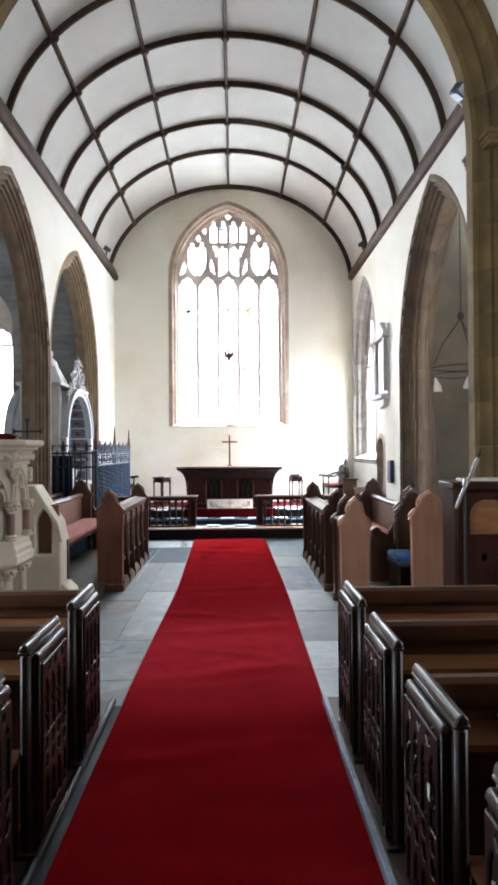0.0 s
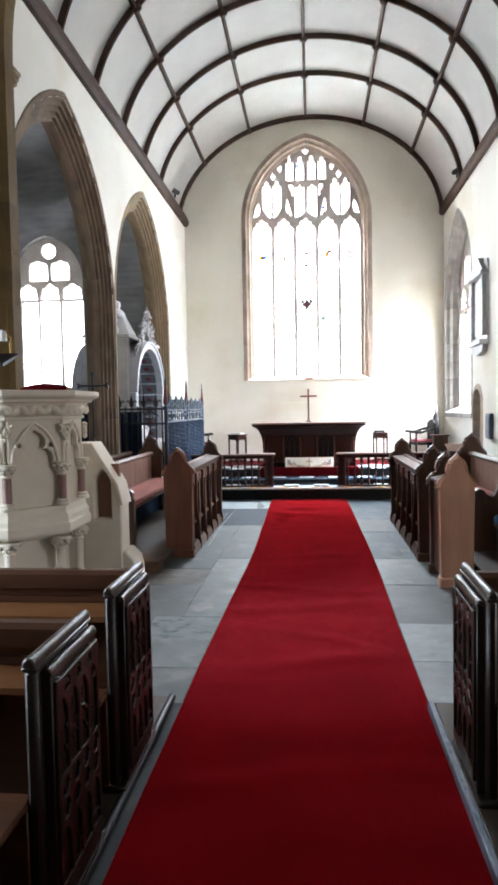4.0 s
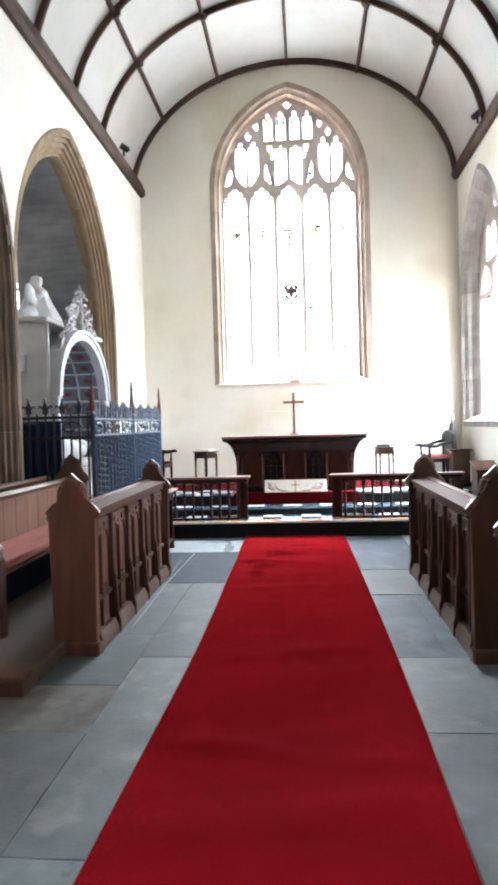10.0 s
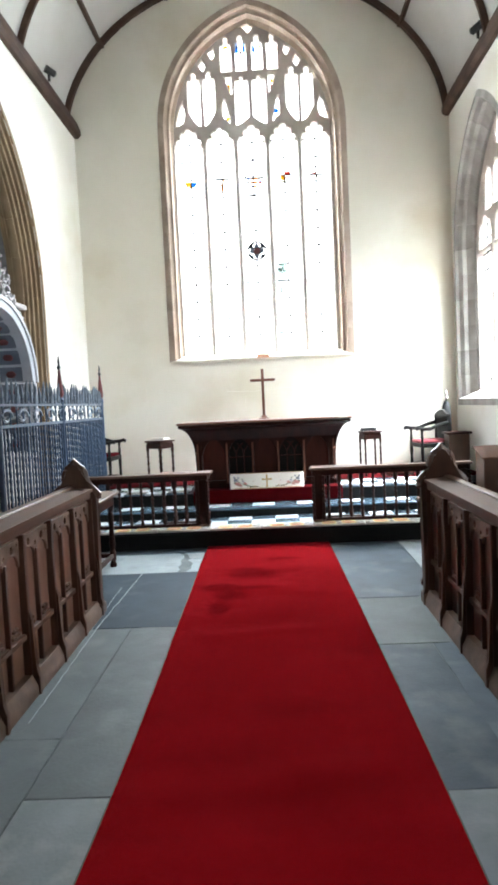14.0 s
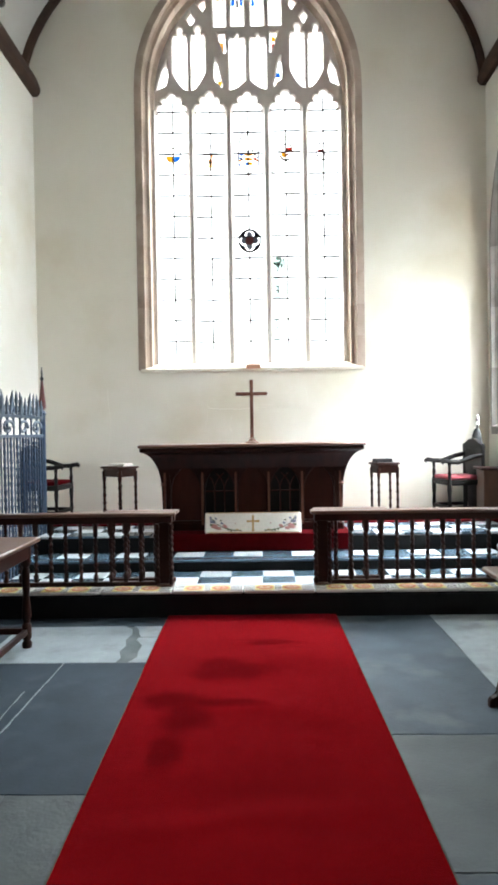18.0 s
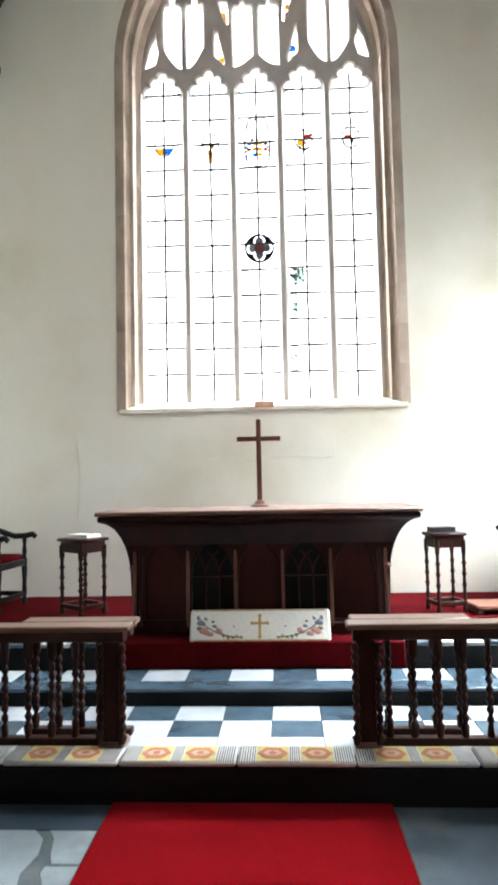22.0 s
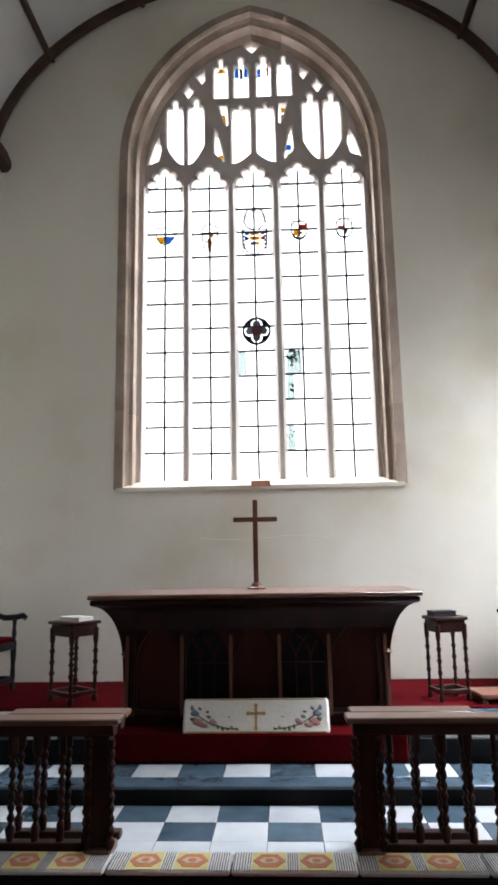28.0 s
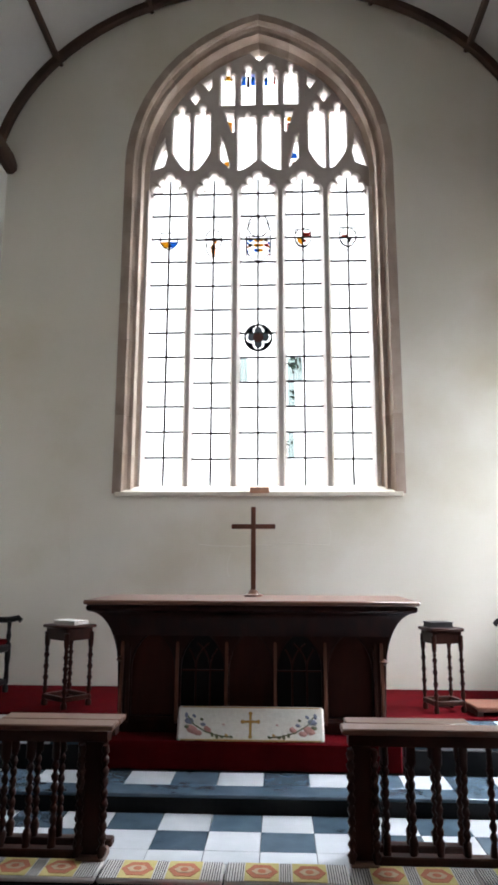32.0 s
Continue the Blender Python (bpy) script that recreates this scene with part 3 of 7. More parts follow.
def strip_wall(name, label, mat, axis, face, back, u0, u1, z0, z1, openings=()):
    """A wall in the plane across an axis, from face to back, with openings: (c, half width, sill, springing, rise)."""
    bm = bmesh.new()
    cuts = {u0, u1}
    tops = {}
    for c, w, sill, zs, h in openings:
        line = arch(c, w, zs, h)
        tops[(c, w)] = line
        cuts |= {round(p[0], 5) for p in line}
    cuts = sorted(u for u in cuts if u0 - 1e-6 <= u <= u1 + 1e-6)

    def head(line, u):
        for (a, za), (b, zb) in zip(line, line[1:]):
            if a - 1e-5 <= u <= b + 1e-5:
                return za + (zb - za) * (u - a) / max(b - a, 1e-9)
        return line[0][1]

    def slab(a, b, low, lows, high, highs):
        pts = [(a, low), (b, lows), (b, highs), (a, high)]
        prism(pts, axis, face, back, bm)

    for a, b in zip(cuts, cuts[1:]):
        mid = (a + b) / 2
        hole = next(((c, w, sill) for c, w, sill, zs, h in openings if c - w < mid < c + w), None)
        if hole is None:
            slab(a, b, z0, z0, z1, z1)
            continue
        c, w, sill = hole
        if sill > z0:
            slab(a, b, z0, z0, sill, sill)
        line = tops[(c, w)]
        slab(a, b, head(line, a), head(line, b), z1, z1)
    bmesh.ops.remove_doubles(bm, verts=bm.verts, dist=1e-4)
    seen, twice = {}, set()
    for f in bm.faces:
        key = tuple(sorted(v.index for v in f.verts))
        if key in seen:
            twice |= {f, seen[key]}
        seen[key] = f
    bmesh.ops.delete(bm, geom=list(twice), context="FACES_ONLY")
    return structure(name, bm, mat, label, angle=0)


def mouldings(owner, axis, face, way, c, w, z0, zs, h, profile, mat, step=0.33, name="arch_stone"):
    """Cut stones round an opening. profile: (inward, deep) pairs; face is the wall's plane, way the sign in which depth grows."""
    k = (h * h - w * w) / (2 * w)
    r = w + k
    closed = profile + [(-0.1, profile[-1][1]), (-0.1, profile[0][1] + 0.03)]

    def point(side, f, o, d):
        """f under 0: on the jamb, -1 at the floor; 0 to 1: from springing to apex."""
        if f <= 0:
            s, z = w - o, zs + f * (zs - z0)
        else:
            a = f * math.acos(max(-1.0, min(1.0, k / (r - o))))
            s, z = -k + (r - o) * math.cos(a), zs + (r - o) * math.sin(a)
        u, depth = c + side * s, face + way * d
        return (depth, u, z) if axis == "x" else (u, depth, z)

    jambs, heads = max(1, round((zs - z0) / step)), max(3, round(r * math.acos(max(-1, min(1, k / r))) / step))
    bands = [(-1 + i / jambs, -1 + (i + 1) / jambs, 1) for i in range(jambs)] + [(i / heads, (i + 1) / heads, 2) for i in range(heads)]
    for side in (-1, 1):
        for lo, hi, cuts in bands:
            bm = bmesh.new()
            gap = 0.0009 / max(0.3, step) * (hi - lo)
            rows = [[bm.verts.new(point(side, lo + gap + (hi - lo - 2 * gap) * i / cuts, o, d)) for o, d in closed] for i in range(cuts + 1)]
            m = len(closed)
            for a, b in zip(rows, rows[1:]):
                for i in range(m):
                    bm.faces.new((a[i], a[(i + 1) % m], b[(i + 1) % m], b[i]))
            bm.faces.new(rows[0])
            bm.faces.new(rows[-1])
            part(name, bm, mat, owner, angle=28)

# ---- large structure ----
XN, XS, YE, CX = -2.61, 2.955, 15.86, 0.06
rng = random.Random(7)

structure("ground", boxes((-300, 300, -300, 300, -0.5, -0.35)), "grass", "grassy ground round the church")
floor = structure("floor", boxes((-7.2, 7.2, -5.0, 17.0, -0.3, -0.004)), "mortar", "grey flagstone church floor with mortar joints")

strip_wall("wall_north", "cream limewashed wall with two pointed stone arches", "plaster", "x", XN, XN - 0.40, 7.1, YE, 0.0, 5.9,
           ((12.27, 1.72, 0.0, 2.95, 2.2), (8.80, 1.66, 0.0, 2.95, 2.2)))
strip_wall("wall_south", "cream limewashed wall with arch, window and small door", "plaster", "x", XS, XS + 0.55, 7.1, YE, 0.0, 5.9,
           ((14.55, 1.19, 1.42, 3.6, 1.72), (12.98, 0.3, 0.0, 1.62, 0.26), (9.72, 1.74, 0.0, 2.95, 2.5)))
strip_wall("wall_east", "cream limewashed wall round the great traceried window", "east_plaster", "y", YE, YE + 0.85, XN - 0.75, XS + 0.95, 0.0, 8.3,
           ((0.05, 1.355, 2.2, 5.68, 1.74),))
strip_wall("wall_chancel_arch", "plastered wall over the tall chancel arch", "plaster", "y", 6.5, 7.1, -7.0, 7.0, 0.0, 9.0,
           ((CX, 2.63, 0.0, 4.6, 2.70),))

east_wall = bpy.data.objects["wall_east"]
for line in (((-0.52, 1.92), (-0.5, 1.72), (-0.53, 1.5)), ((-0.5, 1.72), (-0.1, 1.70), (0.35, 1.735), (0.72, 1.71)), ((0.72, 1.71), (0.74, 1.82), (0.71, 1.95)), ((-1.75, 2.0), (-1.72, 1.6), (-1.74, 1.2)), ((-0.2, 1.63), (-0.24, 1.5), (-0.21, 1.42))):
    bm = bmesh.new()
    path = [(a[0] + (b[0] - a[0]) * k / 6 + rng.uniform(-0.008, 0.008), YE - 0.0005, a[1] + (b[1] - a[1]) * k / 6 + rng.uniform(-0.008, 0.008)) for a, b in zip(line, line[1:]) for k in range(7)]
    part("plaster_crack", tube(path, 0.0034, 4, bm), "east_plaster", east_wall)

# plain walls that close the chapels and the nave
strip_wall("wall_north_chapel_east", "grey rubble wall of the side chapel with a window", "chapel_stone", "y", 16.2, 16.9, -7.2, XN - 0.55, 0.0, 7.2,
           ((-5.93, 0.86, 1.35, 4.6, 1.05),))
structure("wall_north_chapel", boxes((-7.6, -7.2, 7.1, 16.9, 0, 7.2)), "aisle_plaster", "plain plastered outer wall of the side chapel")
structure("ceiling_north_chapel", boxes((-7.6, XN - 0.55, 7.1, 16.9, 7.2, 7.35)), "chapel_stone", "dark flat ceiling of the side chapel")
# South chapel surfaces are darkened in colour; the window opening is unseen.
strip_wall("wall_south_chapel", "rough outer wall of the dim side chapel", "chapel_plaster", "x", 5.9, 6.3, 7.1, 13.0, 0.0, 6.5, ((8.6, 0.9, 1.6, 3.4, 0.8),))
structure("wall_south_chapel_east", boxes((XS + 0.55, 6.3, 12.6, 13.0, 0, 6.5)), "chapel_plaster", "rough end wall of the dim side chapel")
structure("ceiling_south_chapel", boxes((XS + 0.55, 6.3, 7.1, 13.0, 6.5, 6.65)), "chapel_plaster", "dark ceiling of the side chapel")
# The nave openings are unseen, cut to let the added lamps in.
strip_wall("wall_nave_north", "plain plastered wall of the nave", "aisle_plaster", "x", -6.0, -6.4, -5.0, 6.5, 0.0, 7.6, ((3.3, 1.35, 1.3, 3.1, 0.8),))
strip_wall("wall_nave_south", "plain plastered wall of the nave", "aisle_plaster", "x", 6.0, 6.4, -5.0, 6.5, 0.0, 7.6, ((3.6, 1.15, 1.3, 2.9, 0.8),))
structure("wall_nave_west", boxes((-6.4, 6.4, -5.4, -5.0, 0, 7.6)), "aisle_plaster", "plain plastered west wall of the nave")
structure("ceiling_nave", boxes((-6.4, 6.4, -5.4, 6.5, 7.6, 7.8)), "roof_plaster", "plain plastered nave ceiling")

# barrel roof of the chancel: plaster, ribs, purlins and bosses
RX, RA, RB, RZ = 0.09, 2.80, 2.245, 5.5


def vault(a, lift=0.0):
    return RX + (RA + lift) * math.sin(a), RZ + (RB + lift) * math.cos(a)


EDGE = math.acos((5.66 - RZ) / RB)
bm = bmesh.new()
rings = []
for lift in (0.07, 0.22):
    for y in (7.1, YE):
        rings.append([bm.verts.new((vault(a, lift)[0], y, vault(a, lift)[1])) for a in (EDGE * (i / 24 - 1) for i in range(49))])
for a, b in ((0, 1), (2, 3), (0, 2), (1, 3)):
    for i in range(48):
        bm.faces.new((rings[a][i], rings[a][i + 1], rings[b][i + 1], rings[b][i]))
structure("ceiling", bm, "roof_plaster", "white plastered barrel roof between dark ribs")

roof = setting("trim_roof_timbers", "dark brown timber ribs, purlins and carved bosses of the barrel roof", "roof timbers")
RIBS = (15.80, 13.95, 12.73, 11.48, 10.17, 8.9, 7.65)
PURLINS = [math.asin(d / RA) for d in (-2.19, -1.21, -0.02, 1.18, 2.17)]


def curved_rib(y, half, deep):
    bm = bmesh.new()
    n = 40
    rows = []
    for i in range(n + 1):
        a = EDGE * (2 * i / n - 1)
        rows.append([bm.verts.new((vault(a, l)[0], y + s, vault(a, l)[1])) for l, s in
                     ((0.09, -half), (-deep * 0.4, -half), (-deep, -half * 0.55), (-deep, half * 0.55), (-deep * 0.4, half), (0.09, half))])
    for a, b in zip(rows, rows[1:]):
        for k in range(6):
            bm.faces.new((a[k], a[(k + 1) % 6], b[(k + 1) % 6], b[k]))
    return bm


for y in RIBS:
    part("rib", curved_rib(y, 0.022 if y < 15 else 0.038, 0.016), "beam", roof)
for p in PURLINS:
    bm = bmesh.new()
    rows = []
    for y in (7.1, YE):
        rows.append([bm.verts.new((vault(p + s / RA, l)[0], y, vault(p + s / RA, l)[1])) for l, s in
                     ((0.09, -0.024), (0.0, -0.024), (-0.016, -0.016), (-0.016, 0.016), (0.0, 0.024), (0.09, 0.024))])
    for k in range(6):
        bm.faces.new((rows[0][k], rows[0][(k + 1) % 6], rows[1][(k + 1) % 6], rows[1][k]))
    part("purlin", bm, "beam", roof)
boss_bm = lathe([(0.022, -0.03), (0.05, -0.02), (0.066, 0.0), (0.06, 0.025), (0.07, 0.045)], 8, lobe=0.12)
boss_mesh = mesh_of("boss", boss_bm, "beam", 20)
for y in RIBS[1:]:
    for p in PURLINS:
        x, z = vault(p, -0.03)
        part("boss", boss_mesh, "", roof, at=pose(x, y, z, 0, math.degrees(p), 45))
for side, x in (("n", XN), ("s", XS)):
    s = 1 if side == "n" else -1
    pts = [(x - s * 0.1, 5.84), (x - s * 0.1, 5.60), (x + s * 0.06, 5.60), (x + s * 0.10, 5.645), (x + s * 0.10, 5.71), (x + s * 0.05, 5.84)]
    part("wall_plate", prism(pts, "y", 7.1, YE), "beam", roof)

# cut stone round the openings
WAVE = [(0.23 * f + 0.013 * math.sin(f * 8 * math.pi), 0.012 + 0.2 * f - 0.018 * math.sin(f * 8 * math.pi)) for f in (k / 26 for k in range(27))]
ARCH = [(-0.05, -0.014), (-0.01, -0.014), (0.0, -0.004)] + WAVE + [(0.237, 0.235), (0.237, 0.315)] + [(o, 0.55 - d) for o, d in reversed(WAVE)] + [(0.0, 0.556), (-0.01, 0.564), (-0.05, 0.564)]
for c, w in ((12.27, 1.72), (8.80, 1.66)):
    own = setting("trim_north_arch", "weathered tan stone arch with deep wave mouldings", "stone arch")
    # One stone, two tones: farther arch as lit, nearer arch with painted shade.
    mouldings(own, "x", XN, -1, c, w, 0.0, 2.95, 2.2, [(o, d * 0.727) for o, d in ARCH], "tan_stone" if c > 12 else "arch_stone", 0.5)
own = setting("trim_south_arch", "weathered tan stone arch with deep wave mouldings", "stone arch")
mouldings(own, "x", XS, 1, 9.72, 1.74, 0.0, 2.95, 2.5, ARCH, "arch_stone", 0.5)
own = setting("trim_chancel_arch", "tall tan stone chancel arch with moulded capitals", "stone arch")
CHARCH = [(-0.05, -0.014), (0.02, -0.014), (0.035, 0.01), (0.05, 0.09), (0.075, 0.11), (0.105, 0.115), (0.115, 0.14), (0.15, 0.17), (0.20, 0.185), (0.235, 0.22)]
CHARCH += [(o, 0.6 - d) for o, d in reversed(CHARCH)]
mouldings(own, "y", 6.5, 1, CX, 2.63, 0.0, 4.6, 2.70, CHARCH, "olive_stone", 0.42)
for s in (-1, 1):
    x = CX + s * 2.61
    bm = bmesh.new()
    for z, o in ((4.47, 0.0), (4.515, 0.012), (4.56, 0.025)):
        box(bm, min(x - s * (0.14 + o), x + s * 0.2), max(x - s * (0.14 + o), x + s * 0.2), 6.47 - o, 7.13 + o, z, z + 0.045, bevel=0.012)
    part("capital", bm, "olive_stone", own)
own = setting("trim_east_window", "pale stone jambs and arch of the east window", "window surround")
EASTJ = [(0.0, -0.014), (0.045, -0.014), (0.06, 0.02), (0.05, 0.06), (0.075, 0.09), (0.11, 0.10), (0.12, 0.16), (0.115, 0.22), (0.155, 0.27), (0.165, 0.36)]
mouldings(own, "y", YE, 1, 0.05, 1.355, 2.2, 5.68, 1.74, EASTJ, "window_stone", 0.4, "window_stone")
part("sill", prism([(YE - 0.02, 2.175), (YE + 0.4, 2.13), (YE + 0.4, 2.31), (YE + 0.3, 2.31), (YE - 0.02, 2.215)], "x", -1.325, 1.425, bevel=0.006), "pulpit_stone", own, "pale worn sill")
own = setting("trim_south_window", "pale stone jambs and arch of the south window", "window surround")
SOUTHJ = [(0.0, -0.014), (0.04, -0.014), (0.05, 0.03), (0.10, 0.08), (0.10, 0.14), (0.19, 0.22), (0.20, 0.36)]
mouldings(own, "x", XS, 1, 14.55, 1.19, 1.42, 3.6, 1.72, SOUTHJ, "grey_stone", 0.36, "window_stone")
part("sill", prism([(XS + 0.0, 1.35), (XS + 0.4, 1.35), (XS + 0.4, 1.6), (XS + 0.34, 1.6), (XS - 0.02, 1.44), (XS - 0.02, 1.35)], "y", 13.38, 15.72, bevel=0.006), "grey_stone", own)
own = setting("trim_priest_door", "grey stone surround of the small priest's door", "door surround")
mouldings(own, "x", XS, 1, 12.98, 0.3, 0.0, 1.62, 0.26, [(0.0, -0.02), (0.03, -0.02), (0.05, 0.03), (0.05, 0.12)], "window_stone", 0.3, "door_stone")
door = setting("door_1", "dark plank door deep in its stone arch", "door")
for i in range(4):
    y = 12.75 + i * 0.118
    part("plank", boxes((XS + 0.13, XS + 0.17, y, y + 0.113, 0.01, 1.72 if i in (1, 2) else 1.62), bevel=0.004), "black_wood", door)
part("door_handle", lathe([(0.03, 0), (0.035, 0.01), (0.012, 0.015), (0.012, 0.04)], 10), "dark_iron", door, at=pose(XS + 0.13, 12.8, 0.95, 0, -90, 0))

# ---- windows ----
GY = 16.2


def pane_sheet(u0, u1, z0, z1):
    return boxes((u0, u1, GY + 0.035, GY + 0.041, z0, z1))


window = setting("window_1", "great five-light east window with leaded clear glass and tracery", "window")
U = [-1.166, -0.683, -0.2, 0.282, 0.765, 1.247]
for i, u in enumerate(U):
    edge = i in (0, 5)
    half = 0.056
    pts = [(u - half, GY + 0.02), (u - half * 0.4, GY - 0.085), (u + half * 0.4, GY - 0.085), (u + half, GY + 0.02), (u + half, GY + 0.06), (u + half * 0.4, GY + 0.12), (u - half * 0.4, GY + 0.12), (u - half, GY + 0.06)]
    part("mullion", prism(pts, "z", 2.28, 5.53), "tracery_stone", window)
holes, heads = [], []
for a, b in reversed(list(zip(U, U[1:]))):
    w, c = (b - a) / 2 - 0.057, (a + b) / 2
    foil = []
    for cx, cz, r, a0, a1 in ((w * 0.68, 5.545, w * 0.36, -50, 125), (w * 0.38, 5.645, w * 0.30, -25, 110), (0.0, 5.705, w * 0.27, -5, 90)):
        foil += [(cx + r * math.cos(radians(a0 + (a1 - a0) * k / 5)), cz + r * math.sin(radians(a0 + (a1 - a0) * k / 5))) for k in range(6)]
    heads += [(c + w, 5.478), (c + w, 5.492)] + [(c + x, z) for x, z in foil] + [(c - x, z) for x, z in reversed(foil[:-1])] + [(c - w, 5.492), (c - w, 5.478)]


WC = 0.055


def ball_light(u0, u1, low0, low1, zs, zb, r):
    """An upper light: flat shoulders at zs under a round eyelet of radius r, and a foot that swells from the low side up to the high one."""
    c, w = (u0 + u1) / 2, (u1 - u0) / 2
    right = [(w, zs - 0.045), (w * 0.97, zs - 0.018), (w * 0.84, zs), (r * 0.8, zs + 0.004)]
    right += [(r * math.cos(q), zb + r * math.sin(q)) for q in (-0.8, -0.4, 0.0, 0.4, 0.8, 1.2, 1.5708)]
    head = [(c - x, z) for x, z in right] + [(c + x, z) for x, z in reversed(right[:-1])]
    foot = []
    for k in range(9):
        f = k / 8
        g = 1 - math.cos(f * math.pi / 2) if low1 < low0 else math.sin(f * math.pi / 2)
        foot.append((u1 + (u0 - u1) * f, low1 + (low0 - low1) * g))
    return head + foot


half_holes = [ball_light(-0.955, -0.775, 6.02, 5.80, 6.475, 6.55, 0.036), ball_light(-0.722, -0.545, 5.80, 6.02, 6.48, 6.556, 0.037), ball_light(-0.235, -0.034, 5.79, 5.905, 6.43, 6.462, 0.024),
              ball_light(-0.43, -0.276, 6.59, 6.59, 6.965, 7.055, 0.03), ball_light(-0.204, -0.046, 6.59, 6.59, 6.985, 7.05, 0.038),
              [(-1.165, 5.81), (-1.05, 5.86), (-1.02, 5.98), (-1.045, 6.15), (-1.10, 6.05)],
              [(-0.43, 5.92), (-0.335, 5.82), (-0.325, 5.86), (-0.36, 5.99), (-0.40, 6.18), (-0.425, 6.19), (-0.435, 6.05)],
              [(-0.38, 6.50), (-0.285, 6.50), (-0.278, 6.26), (-0.30, 6.25), (-0.34, 6.36)],
              [(-0.715, 6.61), (-0.662, 6.69), (-0.715, 6.775), (-0.775, 6.69)],
              [(-0.565, 6.78), (-0.53, 6.83), (-0.535, 6.93), (-0.63, 6.87)]]
for pts in half_holes:
    holes += [[(WC + x, z) for x, z in pts], [(WC - x, z) for x, z in reversed(pts)]]
holes.append([(WC - 0.1, 7.24), (WC, 7.14), (WC + 0.1, 7.24), (WC, 7.30)])
frame_line = arch(WC - 0.005, 1.235, 5.68, 1.67, 0.0, 14)
outline = [(WC - 1.24, 5.478)] + frame_line + [(WC + 1.23, 5.478)] + heads
part("tracery", plate(outline, holes, 0.16, 0.02, Matrix.Translation((0, GY - 0.045, 0))), "tracery_stone", window, angle=25)

# leaded glass, light by light, with its lead lines
for i, (a, b) in enumerate(zip(U, U[1:])):
    light = part("glass", pane_sheet(a + 0.03, b - 0.03, 2.28, 5.75), "glass", window)
    light.visible_shadow = False
    mid = (a + b) / 2
    lead = boxes((mid - 0.0105, mid + 0.0105, GY + 0.016, GY + 0.034, 2.3, 5.7))
    for k in range(12):
        z = 2.592 + k * 0.2675 + (0.012, -0.004, 0.0, 0.008, -0.006)[i]
        box(lead, a + 0.045, b - 0.045, GY + 0.016, GY + 0.034, z - 0.0095, z + 0.0095)
        for s in (-1, 0, 1):
            box(lead, mid + s * 0.185 - 0.012, mid + s * 0.185 + 0.012, GY + 0.008, GY + 0.034, z - 0.011, z + 0.011)
    part("lead_lines", lead, "lead", light)
upper = part("glass", plate([(-1.15, 5.76)] + [(WC + (x - WC) * 0.98, z - 0.02) for x, z in frame_line if z > 5.8] + [(1.28, 5.76)], [], 0.006, 0, Matrix.Translation((0, GY + 0.035, 0))), "glass", window)
upper.visible_shadow = False


def glass_bit(name, pts, mat, y=GY + 0.024):
    ob = part(name, prism(pts, "y", y, y + 0.006), mat, window)
    ob.visible_shadow = False
    return ob


def disc(x, z, r, n=14, squash=1.0):
    return [(x + r * math.cos(2 * math.pi * k / n), z + r * squash * math.sin(2 * math.pi * k / n)) for k in range(n)]


def shield(x, z, w, h):
    return [(x - w, z + h), (x + w, z + h), (x + w, z - h * 0.2), (x + w * 0.6, z - h * 0.75), (x, z - h), (x - w * 0.6, z - h * 0.75), (x - w, z - h * 0.2)]


def heraldry(x, z, w, h, quarters):
    """A small shield of coloured quarters in a thin lead line."""
    for (fx, fz), tint in quarters:
        pts = [(x, z), (x + fx * w, z), (x + fx * w * 0.92, z + fz * h * 0.55), (x + fx * w * 0.5, z + fz * h * 0.85), (x, z + fz * h)] if fz < 0 else [(x, z), (x + fx * w, z), (x + fx * w, z + fz * h * 0.7), (x, z + fz * h * 0.7)]
        glass_bit("coloured_glass", pts, "glass_" + tint)
    ring = shield(x, z, w, h)
    part("lead_emblem", tube([(p[0], GY + 0.02, p[1]) for p in ring + ring[:1]], 0.0085, 4), "lead", window)


heraldry(-0.925, 4.985, 0.095, 0.10, (((-1, -0.8), "gold"), ((1, -0.8), "blue")))
heraldry(-0.44, 4.90, 0.08, 0.11, (((-0.4, -0.9), "gold"), ((0.3, -0.9), "gold"), ((-0.4, 0.6), "gold"), ((0.25, 0.6), "red")))
heraldry(0.045, 4.88, 0.125, 0.145, ())
for i in range(4):
    for j in range(4):
        x, z = 0.045 + (i - 1.5) * 0.056, 4.985 - j * 0.058
        if abs(i - 1.5) * 0.056 < 0.13 - 0.035 * j:
            glass_bit("coloured_glass", [(x - 0.025, z - 0.012), (x, z - 0.026), (x + 0.025, z - 0.012), (x + 0.025, z + 0.02), (x - 0.025, z + 0.02)], "glass_" + ("blue", "gold", "lead", "gold", "red", "gold", "gold")[(i * 3 + j * 2) % 7])
    for s in (-1, 1):
        glass_bit("coloured_glass", disc(0.045 + s * 0.11, 4.95 - 0.045 * i, 0.017, 5), "glass_" + ("blue", "gold", "blue", "red")[i])
frame_ring = [(0.045 + x, 4.95 + z) for x, z in ((-0.13, -0.17), (-0.135, 0.0), (-0.13, 0.14), (-0.09, 0.24), (-0.04, 0.285), (0.0, 0.295), (0.04, 0.285), (0.09, 0.24), (0.13, 0.14), (0.135, 0.0), (0.13, -0.17), (0.08, -0.21), (0.0, -0.235), (-0.08, -0.21))]
part("lead_emblem", tube([(x, GY + 0.02, z) for x, z in frame_ring + frame_ring[:1]], 0.0075, 4), "lead", window)
heraldry(0.525, 5.0, 0.085, 0.10, (((0.9, 0.9), "red"), ((-0.75, -0.8), "gold")))
